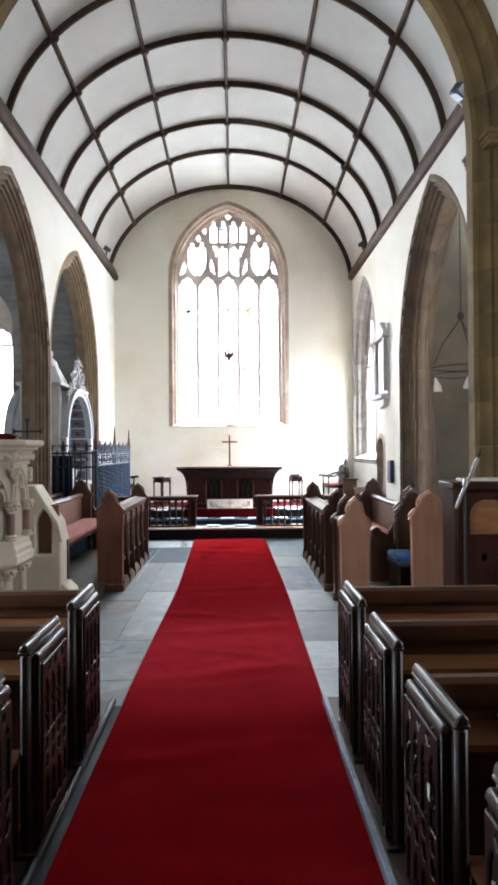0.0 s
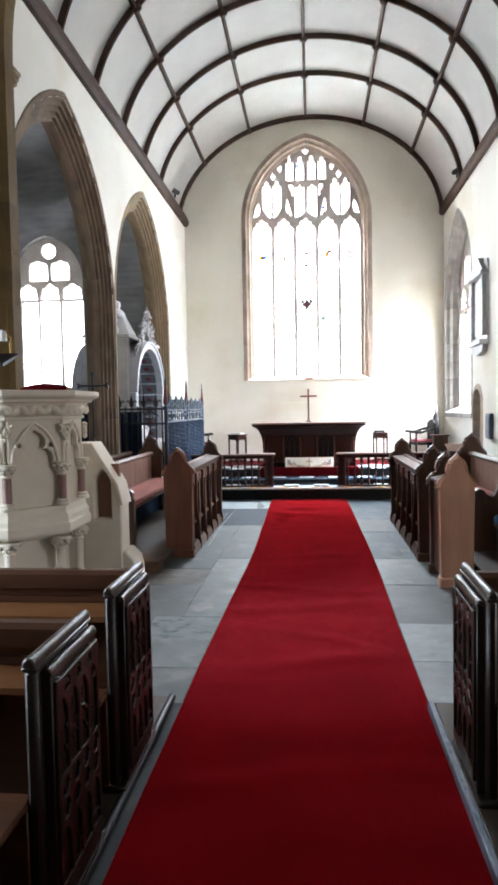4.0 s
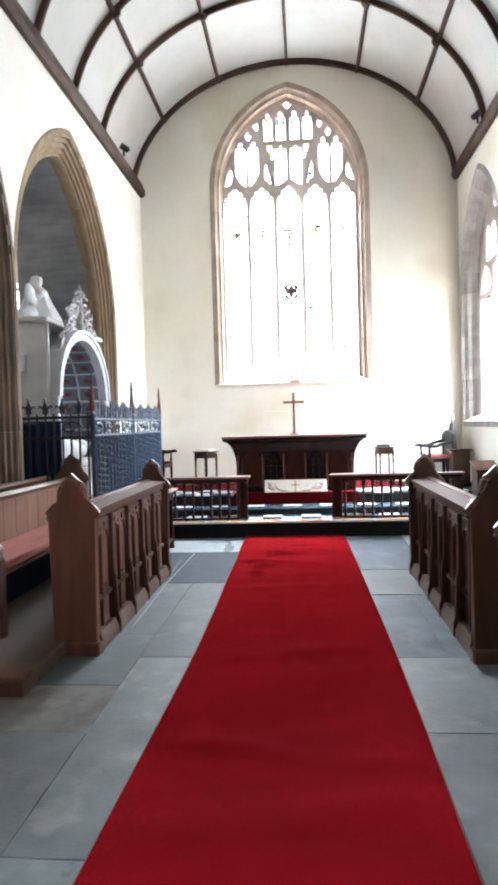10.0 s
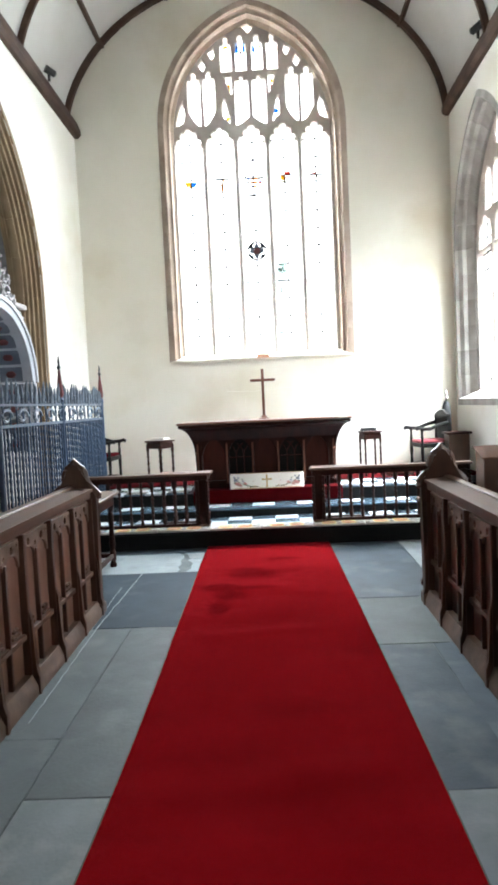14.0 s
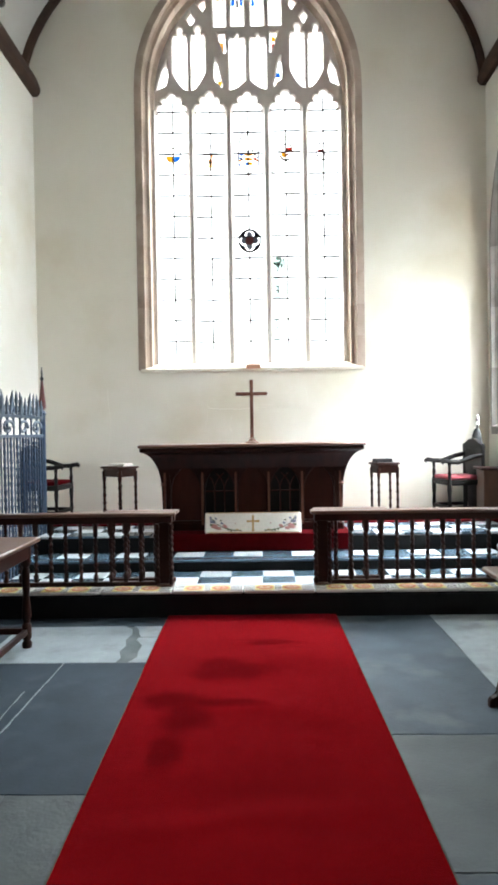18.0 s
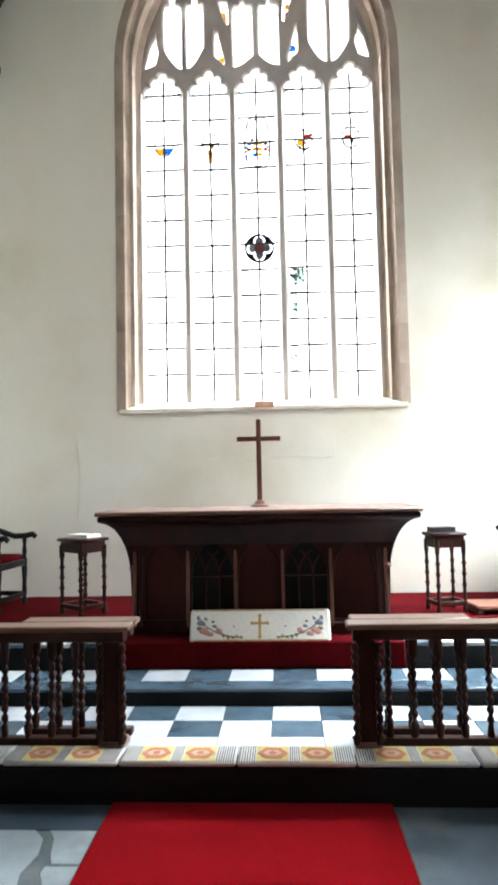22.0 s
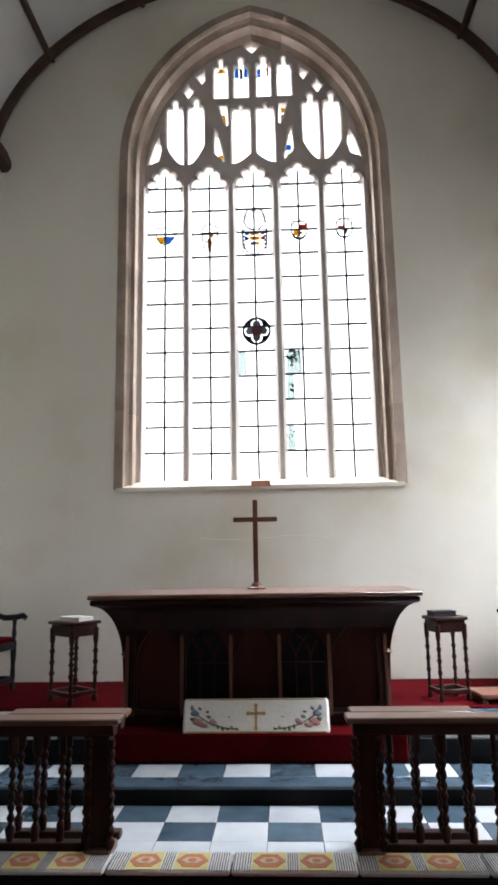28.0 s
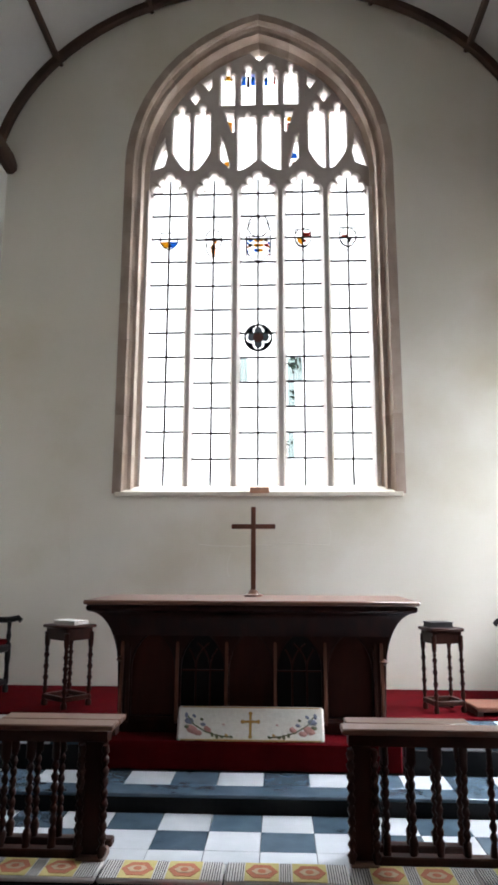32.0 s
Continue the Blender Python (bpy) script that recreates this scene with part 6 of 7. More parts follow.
for k in (-3, -2, -1, 1, 2, 3, 4):
    copy_thing(first, Matrix.Translation((-0.55 + k * 0.5535, 12.815, 0.182)))

# ---- altar ----
altar = thing("altar", "dark red-brown oak altar with arched panels and coved top", "altar", (CX, 14.0, 0.447))
AW, AH = 1.095, 0.86
# The window's pale reflection is part of the top board's colour.
part("top", boxes((-AW, AW, 0.0, 0.82, AH - 0.03, AH), bevel=0.008), "altar_top", altar, "polished top board, window sheen put into its lighter tone")
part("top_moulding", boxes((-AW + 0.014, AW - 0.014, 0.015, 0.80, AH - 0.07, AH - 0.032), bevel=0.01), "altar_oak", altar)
BW = 0.885
bm = bmesh.new()
rings = []
for k in range(11):
    a = math.pi / 2 * k / 10
    g, z = 1 - math.sin(a), AH - 0.075 - 0.37 * (1 - math.cos(a)) - 0.02 * k / 10
    w = BW + 0.01 + (AW - 0.03 - BW) * g
    rings.append([bm.verts.new(p) for p in ((-w, 0.198 - 0.13 * g, z), (w, 0.198 - 0.13 * g, z), (w, 0.79, z), (-w, 0.79, z))])
for a, b in zip(rings, rings[1:]):
    for k in range(4):
        if k != 0 or a[0].co.z > AH - 0.2:
            bm.faces.new((a[k], a[(k + 1) % 4], b[(k + 1) % 4], b[k]))
part("cove", bm, "altar_oak", altar)
# Core coloured black to give the open bays their dark inside.
part("core", boxes((-BW + 0.03, BW - 0.03, 0.27, 0.76, 0.02, AH - 0.17)), "black_wood", altar)
part("plinth", boxes((-BW - 0.02, BW + 0.02, 0.19, 0.78, 0.0, 0.09), bevel=0.015), "altar_oak", altar)
holes = [lancet(u, 0.146, 0.1, 0.40, 0.645) for u in (-0.66, -0.325, 0.0, 0.325, 0.66)]
flare = [(BW + 0.012 + (AW - 0.03 - BW) * (1 - math.sin(a)), AH - 0.075 - 0.37 * (1 - math.cos(a)) - 0.02 * a / 1.5708) for a in (math.pi / 2 * k / 10 for k in range(10, 3, -1))]
part("front_frame", plate([(-BW, 0.05), (BW, 0.05)] + flare + [(-x, z) for x, z in reversed(flare)], holes, 0.06, 0.01, Matrix.Translation((0, 0.2, 0))), "altar_oak", altar)
for u in (-0.66, 0.0, 0.66):
    part("panel", boxes((u - 0.155, u + 0.155, 0.25, 0.262, 0.09, 0.62)), "altar_panel", altar)
for u in (-0.325, 0.325):
    bars = bmesh.new()
    for q in (-0.049, 0.049):
        tube([(u + q, 0.245, 0.09), (u + q, 0.245, 0.40)], 0.007, 6, bars)
        for s in (-1, 1):
            line = [(u + q + s * (0.2 - 0.2 * math.cos(a)), 0.245, 0.40 + 0.2 * math.sin(a)) for a in (0.14 * k for k in range(9))]
            tube([p for p in line if abs(p[0] - u) < 0.14 and p[2] < 0.59 - 0.9 * max(0.0, abs(p[0] - u) - 0.03)], 0.006, 6, bars)
    box(bars, u - 0.146, u + 0.146, 0.24, 0.252, 0.385, 0.395)
    part("grille_light", bars, "altar_panel", altar, "intersecting carved tracery bars")
for u in (-BW + 0.02, -0.82, -0.4925, -0.1625, 0.1625, 0.4925, 0.82, BW - 0.02):
    # Highlight lines between the bays are painted by this lighter oak.
    part("buttress", prism([(0.19, 0.06), (0.165, 0.08), (0.165, 0.34), (0.183, 0.38), (0.185, 0.54), (0.2, 0.58)], "x", u - 0.011, u + 0.011, bevel=0.003), "rail_oak" if 0.8 < abs(u) < 0.85 else "lit_oak", altar)
for s in (-1, 1):
    part("corner_boss", lathe([(0.01, -0.02), (0.03, 0.0), (0.01, 0.02)], 8, s * (BW - 0.005), 0.2), "lit_oak", altar, at=Matrix.Translation((0, 0, 0.46)))

own = thing("altar_cross", "plain dark wooden cross on a small round foot", "cross", (CX + 0.0, 14.6, 0.447 + AH))
part("foot", lathe([(0.07, 0.0), (0.07, 0.012), (0.045, 0.02), (0.03, 0.045), (0.02, 0.05)], 16), "altar_top", own)
part("upright", boxes((-0.018, 0.018, -0.013, 0.013, 0.045, 0.66), bevel=0.003), "lit_oak", own)
part("arm", boxes((-0.165, 0.165, -0.012, 0.012, 0.495, 0.53), bevel=0.003), "lit_oak", own)

own = thing("altar_kneeler", "white embroidered kneeler cushion propped against the altar", "kneeler", pose(CX + 0.005, 13.985, 0.452, -26, 0, 0))
part("cushion", boxes((-0.465, 0.465, 0.0, 0.07, 0.0, 0.215), bevel=0.014), "linen", own)
part("cross_upright", boxes((-0.008, 0.008, -0.004, 0.002, 0.03, 0.165)), "gold_thread", own)
part("cross_arm", boxes((-0.045, 0.045, -0.0045, 0.002, 0.112, 0.126)), "gold_thread", own)
for x, z in ((-0.05, 0.119), (0.05, 0.119), (0.0, 0.168), (0.0, 0.03)):
    part("cross_tip", prism(disc(x, z, 0.013, 6), "y", -0.0048, 0.002), "gold_thread", own)
part("border", boxes((-0.44, 0.44, -0.003, 0.002, 0.004, 0.011), (-0.44, 0.44, -0.003, 0.002, 0.202, 0.208)), "gold_thread", own)
for s in (-1, 1):
    r = random.Random(4)
    for i, (x, z, rad, mat) in enumerate(((0.37, 0.07, 0.032, "rose_thread"), (0.33, 0.05, 0.022, "rose_thread"), (0.27, 0.07, 0.022, "rose_thread"), (0.30, 0.10, 0.014, "blue_thread"), (0.39, 0.12, 0.024, "blue_thread"),
                                         (0.36, 0.15, 0.012, "blue_thread"), (0.41, 0.155, 0.014, "blue_thread"), (0.24, 0.04, 0.012, "green_thread"), (0.21, 0.03, 0.013, "green_thread"), (0.18, 0.028, 0.011, "green_thread"),
                                         (0.15, 0.035, 0.012, "gold_thread"), (0.12, 0.028, 0.01, "green_thread"), (0.31, 0.13, 0.01, "green_thread"), (0.4, 0.085, 0.016, "green_thread"), (0.17, 0.1, 0.007, "rose_thread"))):
        part("embroidered_flower", lathe([(rad, 0.0), (rad * 0.8, 0.003), (rad * 0.25, 0.004)], 8, lobe=0.3), mat, own, at=pose(s * x, -0.0005, z, 90, r.uniform(0, 90), 0))
    part("stem", tube([(s * 0.12, -0.002, 0.026), (s * 0.2, -0.002, 0.034), (s * 0.28, -0.002, 0.055), (s * 0.36, -0.002, 0.1), (s * 0.4, -0.002, 0.15)], 0.004, 5), "green_thread", own)

# ---- sanctuary furniture ----
bead = [(0.024, 0.0), (0.026, 0.03), (0.015, 0.045), (0.024, 0.065), (0.013, 0.085)]
for k in range(4):
    z = 0.10 + k * 0.085
    bead += [(0.014, z), (0.024, z + 0.025), (0.012, z + 0.05), (0.019, z + 0.06), (0.013, z + 0.075)]
bead += [(0.02, 0.455), (0.023, 0.48), (0.023, 0.56)]
leg_mesh = mesh_of("leg", lathe(bead, 10), "rail_oak", 60)


def stand(x, y, turn, size, label):
    own = thing("credence_stand", label, "small table", pose(x, y, 0.447, 0, 0, turn) @ Matrix.Diagonal((size, size, 1.0, 1.0)), "credence stands")
    part("top", boxes((-0.165, 0.165, -0.15, 0.15, 0.59, 0.615), bevel=0.008), "rail_oak", own)
    part("apron", boxes((-0.145, 0.145, -0.125, 0.125, 0.50, 0.59), bevel=0.006), "rail_oak", own)
    for dx in (-0.135, 0.135):
        for dy in (-0.115, 0.115):
            part("leg", leg_mesh, "", own, at=pose(dx, dy, 0.0))
    for dy in (-0.115, 0.115):
        part("stretcher", boxes((-0.135, 0.135, dy - 0.016, dy + 0.016, 0.05, 0.085), bevel=0.004), "rail_oak", own)
    for dx in (-0.135, 0.135):
        part("stretcher", boxes((dx - 0.016, dx + 0.016, -0.115, 0.115, 0.05, 0.085), bevel=0.004), "rail_oak", own)
    return own


stand(-1.43, 15.02, -38, 0.98, "dark turned oak stand with beaded legs and stretcher")
stand(1.51, 15.0, 14, 0.82, "dark turned oak stand with beaded legs and stretcher")
own = thing("service_book", "pale closed book lying on the oak stand", "book", pose(-1.42, 15.02, 1.063, 0, 0, -30))
part("cover", boxes((-0.12, 0.12, -0.08, 0.08, 0.0, 0.004), (-0.12, 0.12, -0.08, 0.08, 0.026, 0.03)), "linen", own)
part("page_block", boxes((-0.115, 0.115, -0.075, 0.075, 0.004, 0.026)), "paper", own)
own = thing("service_book", "black closed book lying on the oak stand", "book", pose(1.49, 15.0, 1.063, 0, 0, 12))
part("cover", boxes((-0.095, 0.095, -0.07, 0.07, 0.0, 0.004), (-0.095, 0.095, -0.07, 0.07, 0.036, 0.04)), "black_cloth", own)
part("page_block", boxes((-0.09, 0.09, -0.065, 0.065, 0.004, 0.036)), "black_cloth", own)
own = thing("footstool", "low brown wooden kneeling board on the red carpet", "footstool", pose(1.87, 14.95, 0.447, 0, 0, 4))
part("board", boxes((-0.19, 0.19, -0.16, 0.16, 0.03, 0.065), bevel=0.01), "lit_oak", own)
for x in (-0.16, 0.16):
    part("batten", boxes((x - 0.02, x + 0.02, -0.15, 0.15, 0.0, 0.03)), "stall_oak", own)


def armchair(x, y, turn, velvet):
    own = thing("armchair", "black carved oak armchair with red padded seat", "chair", pose(x, y, 0.447, 0, 0, turn) @ Matrix.Diagonal((0.87, 0.87, 1.0, 1.0)), "sanctuary chairs")
    part("seat_frame", boxes((-0.27, 0.27, -0.24, 0.24, 0.34, 0.40), bevel=0.01), "black_wood", own)
    part("seat_cushion", boxes((-0.25, 0.25, -0.22, 0.22, 0.40, 0.445), bevel=0.018), velvet, own)
    for dx in (-0.25, 0.25):
        part("front_leg", lathe([(0.028, 0.0), (0.03, 0.04), (0.018, 0.06), (0.026, 0.1), (0.02, 0.2), (0.028, 0.28), (0.028, 0.40), (0.016, 0.42), (0.025, 0.47), (0.016, 0.52), (0.024, 0.59)], 10, dx, -0.22), "black_wood", own)
        part("back_post", boxes((dx - 0.025, dx + 0.025, 0.20, 0.25, 0.0, 0.80), bevel=0.006), "black_wood", own)
        part("arm", tube([(dx, 0.22, 0.68), (dx * 1.02, 0.08, 0.655), (dx * 1.08, -0.1, 0.60), (dx * 1.1, -0.22, 0.605), (dx * 1.1, -0.30, 0.62), (dx * 1.1, -0.33, 0.595)], 0.026, 8), "black_wood", own)
        part("stretcher", boxes((dx - 0.015, dx + 0.015, -0.22, 0.22, 0.07, 0.11), bevel=0.004), "black_wood", own)
    part("front_stretcher", boxes((-0.25, 0.25, -0.235, -0.205, 0.07, 0.11), bevel=0.004), "black_wood", own)
    part("back_panel", boxes((-0.23, 0.23, 0.212, 0.235, 0.45, 0.76), bevel=0.006), "black_wood", own)
    crest = [(x, z - 0.2) for x, z in ((-0.28, 0.94), (0.28, 0.94), (0.28, 0.98), (0.2, 1.0), (0.1, 1.05), (0.0, 1.06), (-0.1, 1.05), (-0.2, 1.0), (-0.28, 0.98))]
    part("crest_rail", prism(crest, "y", 0.20, 0.25, bevel=0.006), "black_wood", own)
    return own


armchair(-2.33, 15.3, 84, "red_velvet")
armchair(2.40, 15.3, -82, "rose_velvet")
own = thing("furled_banner", "furled black banner with a pale tip leaning in the corner", "banner", pose(2.7, 15.62, 0.447, 0, 2, 0))
part("cloth", lathe([(0.07, 0.0), (0.09, 0.25), (0.075, 0.6), (0.05, 0.9), (0.03, 0.97)], 12, lobe=0.12), "black_cloth", own)
part("pole", lathe([(0.012, 0.0), (0.012, 1.05)], 8), "black_wood", own)
part("tip", lathe([(0.01, 1.0), (0.035, 1.02), (0.02, 1.06), (0.028, 1.08), (0.004, 1.14)], 10), "steel", own)
own = thing("wooden_box_stand", "plain red-brown wooden box stand beside the chair", "stand", (2.70, 15.0, 0.447))
part("body", boxes((-0.14, 0.14, -0.13, 0.13, 0.0, 0.52), bevel=0.008), "stall_oak", own)
part("top", boxes((-0.17, 0.17, -0.16, 0.16, 0.52, 0.55), bevel=0.008), "altar_oak", own)
own = thing("sloping_desk", "small brown sloping desk against the south wall", "desk", (2.72, 13.75, 0.182))
part("body", prism([(-0.16, 0.0), (0.16, 0.0), (0.16, 0.66), (-0.16, 0.56)], "x", -0.1, 0.2, bevel=0.008), "stall_oak", own)
part("slope", prism([(-0.19, 0.555), (0.18, 0.67), (0.18, 0.69), (-0.19, 0.575)], "x", -0.13, 0.22), "stall_oak_y", own)
own = thing("name_plate", "small brown wooden plate on the window sill", "plaque", (0.07, YE - 0.045, 2.2))
part("plate", boxes((-0.09, 0.09, -0.01, 0.01, 0.0, 0.055), bevel=0.003), "pale_oak", own)

# side table before the north rail
own = thing("side_table", "small oak side table with turned legs and low stretchers", "table", (-1.75, 11.72, 0.0))
part("top", boxes((-0.42, 0.40, -0.63, 0.42, 0.70, 0.73), bevel=0.008), "rail_top", own)
part("apron", boxes((-0.36, 0.35, -0.57, 0.37, 0.60, 0.70), bevel=0.004), "rail_oak", own)
for dx in (-0.33, 0.32):
    for dy in (-0.53, 0.34):
        part("leg", lathe([(0.03, 0.0), (0.034, 0.03), (0.022, 0.05), (0.032, 0.07), (0.032, 0.15), (0.02, 0.17), (0.032, 0.21), (0.022, 0.35), (0.028, 0.5), (0.02, 0.54), (0.034, 0.56), (0.034, 0.70)], 12, dx, dy), "rail_oak", own)
    part("stretcher", boxes((dx - 0.015, dx + 0.015, -0.53, 0.34, 0.09, 0.13), bevel=0.004), "rail_oak", own)
for dy in (-0.53, 0.34):
    part("stretcher", boxes((-0.33, 0.32, dy - 0.015, dy + 0.015, 0.09, 0.13), bevel=0.004), "rail_oak", own)

# low trestle table beyond the south desk, on boards with scrolled feet
own = thing("trestle_table", "dark oak trestle table on boards with scrolled feet", "table", (1.30, 10.66, 0.0))
part("top", boxes((0.0, 0.58, 0.0, 0.49, 0.672, 0.70), bevel=0.008), "rail_top", own)
part("stretcher", boxes((0.27, 0.31, 0.10, 0.40, 0.22, 0.30), bevel=0.005), "rail_oak", own)
half = [(0.0, 0.0), (0.0, 0.03), (0.012, 0.05), (0.04, 0.058), (0.05, 0.075), (0.045, 0.10), (0.055, 0.125), (0.075, 0.135), (0.092, 0.16), (0.085, 0.5), (0.06, 0.60), (0.05, 0.672)]
for y in (0.10, 0.40):
    part("trestle_board", prism(half + [(0.58 - x, z) for x, z in half[::-1]], "y", y - 0.02, y + 0.02, bevel=0.005), "rail_oak", own)

# ---- tomb in the north arch ----
TOMB = Matrix.Translation((-2.70, 12.75, 0.0)) @ Matrix.Diagonal((1.1, 1.15, 1.04, 1.0))
tomb = thing("canopied_tomb", "pale alabaster tomb under a coffered round arch with carved cresting", "tomb", TOMB)
# x runs into the wall (negative), y along the wall
DEPTH = 0.92
part("chest", boxes((-DEPTH + 0.05, -0.02, -0.88, 0.88, 0.0, 0.95), bevel=0.02), "tomb_stone", tomb)
part("chest_slab", boxes((-DEPTH + 0.02, 0.03, -0.92, 0.92, 0.95, 1.03), bevel=0.02), "tomb_stone", tomb)


def ring_arch(r0, r1, x0, x1, zc, n=20):
    bm = bmesh.new()
    rows = []
    for i in range(n + 1):
        a = math.pi * i / n
        rows.append([bm.verts.new((x, -r * math.cos(a), zc + r * math.sin(a) * 0.98)) for r, x in ((r0, x0), (r1, x0), (r1, x1), (r0, x1))])
    for a, b in zip(rows, rows[1:]):
        for k in range(4):
            bm.faces.new((a[k], a[(k + 1) % 4], b[(k + 1) % 4], b[k]))
    bm.faces.new(rows[0])
    bm.faces.new(rows[-1])
    return bm


ZC = 1.82
part("vault", ring_arch(0.765, 0.85, -DEPTH + 0.02, -0.06, ZC), "tomb_trim", tomb)
for x0, x1 in ((-0.09, 0.03), (-DEPTH, -DEPTH + 0.09)):
    part("arch_ring", ring_arch(0.755, 0.86, x0, x1, ZC), "tomb_trim", tomb)
    part("arch_roll", ring_arch(0.84, 0.885, x0 - 0.02, x1 + 0.02, ZC), "tomb_trim", tomb)
for s in (-1, 1):
    part("pier", boxes((-DEPTH, 0.03, *sorted((s * 0.755, s * 0.885)), 1.03, ZC), bevel=0.015), "tomb_trim", tomb)
    for j in range(3):
        for i in range(4):
            x, z = -0.2 - 0.28 * j, ZC - 0.1 - 0.2 * i
            part("coffer", boxes((x - 0.124, x + 0.124, *sorted((s * 0.749, s * 0.77)), z - 0.082, z + 0.082)), "tomb_blue", tomb)
            part("rosette", lathe([(0.05, 0.0), (0.042, 0.014), (0.016, 0.022)], 8, lobe=0.2), "tomb_red", tomb, at=pose(x, s * 0.749, z, 90 * s, 0, 0))
# the outer shoulders behind the rings
part("flank", boxes((-0.70, -0.06, -0.9, -0.86, 1.0, 2.665), bevel=0.03), "tomb_stone", tomb)
part("attic_ledge", boxes((-0.74, -0.04, -0.94, 0.94, 2.66, 2.72), bevel=0.015), "tomb_stone", tomb)
part("bracket", boxes((-0.42, -0.3, -0.96, -0.9, 2.1, 2.3), bevel=0.01), "tomb_trim", tomb)
# coffers inside the vault
for j in range(3):
    for i in range(12):
        a = math.pi * (i + 0.5) / 12
        m = Matrix.Translation((-0.2 - 0.28 * j, -0.76 * math.cos(a), ZC + 0.75 * math.sin(a))) @ Matrix.Rotation(math.pi / 2 - a, 4, "X")
        part("coffer", boxes((-0.124, 0.124, -0.082, 0.082, -0.012, 0.012)), "tomb_blue", tomb, at=m)
        part("rosette", lathe([(0.05, -0.012), (0.042, -0.026), (0.016, -0.034)], 8, lobe=0.2), "tomb_red", tomb, at=m)


def cresting(x, lift, name):
    """Ragged openwork of scrolls and leaves rising to a slim finial over the arch."""
    bm = bmesh.new()
    r = random.Random(12)
    for s in (-1, 1):
        for k, (y, z, q) in enumerate(((0.56, 2.52, 0.09), (0.42, 2.64, 0.10), (0.27, 2.74, 0.11), (0.20, 2.90, 0.09), (0.12, 2.98, 0.08), (0.09, 3.12, 0.06), (0.34, 2.86, 0.06))):
            tube([(x + 0.02 * math.sin(t), s * (y + q * (1 - t / 7) * math.cos(t * 1.1)), z + q * (1 - t / 7) * math.sin(t * 1.1)) for t in (0.5 * i for i in range(11))], 0.017, 5, bm)
            for i in range(4):
                a = r.uniform(0, 6.28)
                bmesh.ops.create_icosphere(bm, subdivisions=1, radius=1.0, matrix=Matrix.Translation((x + r.uniform(-0.03, 0.03), s * (y + q * math.cos(a)), z + q * math.sin(a))) @ Matrix.Rotation(a, 4, "X") @ Matrix.Diagonal((0.02, 0.05, 0.02, 1)))
        tube([(x, s * 0.66, 2.38), (x, s * 0.5, 2.62), (x, s * 0.28, 2.72), (x, s * 0.1, 2.9), (x, s * 0.05, 3.1)], 0.022, 5, bm)
    lathe([(0.05, 2.66), (0.06, 2.74), (0.03, 2.8), (0.05, 2.88), (0.025, 2.95), (0.035, 3.05), (0.02, 3.12), (0.03, 3.17), (0.008, 3.28)], 8, x, 0.0, bm=bm, lobe=0.15)
    return tagged(part(name, bm, "tomb_carving", tomb), kind="stuff")


cresting(-0.02, 0.3, "cresting")
cresting(-0.58, 0.30, "cresting")
statue = lathe([(0.24, 2.72), (0.25, 2.76), (0.19, 2.90), (0.13, 3.04), (0.11, 3.12), (0.05, 3.19), (0.065, 3.24), (0.055, 3.30), (0.0, 3.33)], 12, -0.40, -0.36, lobe=0.2)
for dx, dy, z, rx, ry, rz in ((0.0, -0.16, 3.0, 0.06, 0.09, 0.2), (0.0, 0.15, 2.93, 0.07, 0.1, 0.17), (0.1, 0.02, 2.86, 0.09, 0.16, 0.11), (0.02, 0.2, 2.80, 0.1, 0.11, 0.1), (0.0, -0.22, 2.82, 0.1, 0.1, 0.12), (0.06, -0.05, 3.08, 0.06, 0.12, 0.06)):
    bmesh.ops.create_icosphere(statue, subdivisions=2, radius=1.0, matrix=Matrix.Translation((-0.40 + dx, -0.36 + dy, z)) @ Matrix.Rotation(0.35 * (1 if dy < 0 else -1), 4, "X") @ Matrix.Diagonal((rx, ry, rz, 1)))
part("statue", statue, "marble", tomb, "white marble draped statue")

effigy = bmesh.new()
for y0, y1, r, z in ((-0.72, -0.5, 0.10, 1.16), (-0.5, -0.05, 0.20, 1.17), (-0.1, 0.35, 0.17, 1.15), (0.3, 0.62, 0.12, 1.13), (0.58, 0.72, 0.10, 1.19)):
    mid, half = (y0 + y1) / 2, (y1 - y0) / 2 + 0.06
    bmesh.ops.create_icosphere(effigy, subdivisions=2, radius=1.0, matrix=Matrix.Translation((-0.32, mid, z)) @ Matrix.Diagonal((r * 1.25, half, r, 1)))
bmesh.ops.create_icosphere(effigy, subdivisions=2, radius=1.0, matrix=Matrix.Translation((-0.32, -0.25, 1.36)) @ Matrix.Diagonal((0.06, 0.14, 0.1, 1)))
ob = part("effigy", effigy, "marble")
ob.matrix_basis = TOMB
tagged(ob, "white marble effigy lying on the tomb chest", "statue")

# ---- iron railing round the tomb ----
railing = thing("tomb_railing", "blue-grey iron railing with twisted bars and red spearheads", "railing", (-2.03, 11.02, 0.0))
GL, GH = 3.24, 1.62
bar_mesh = mesh_of("twisted_bar", lathe([(0.012, 0.0)] + [(0.0125, 0.02 + 0.02 * i) for i in range(70)] + [(0.012, 1.42)], 6, 0, 0, 46.0, 0.32), "iron", 60)
plain_mesh = mesh_of("plain_bar", lathe([(0.009, 0.0), (0.009, 1.62), (0.014, 1.64), (0.004, 1.74)], 6), "iron")
point_mesh = mesh_of("spike", lathe([(0.008, 0.0), (0.022, 0.06), (0.012, 0.10), (0.02, 0.13), (0.003, 0.22)], 6), "pale_iron")
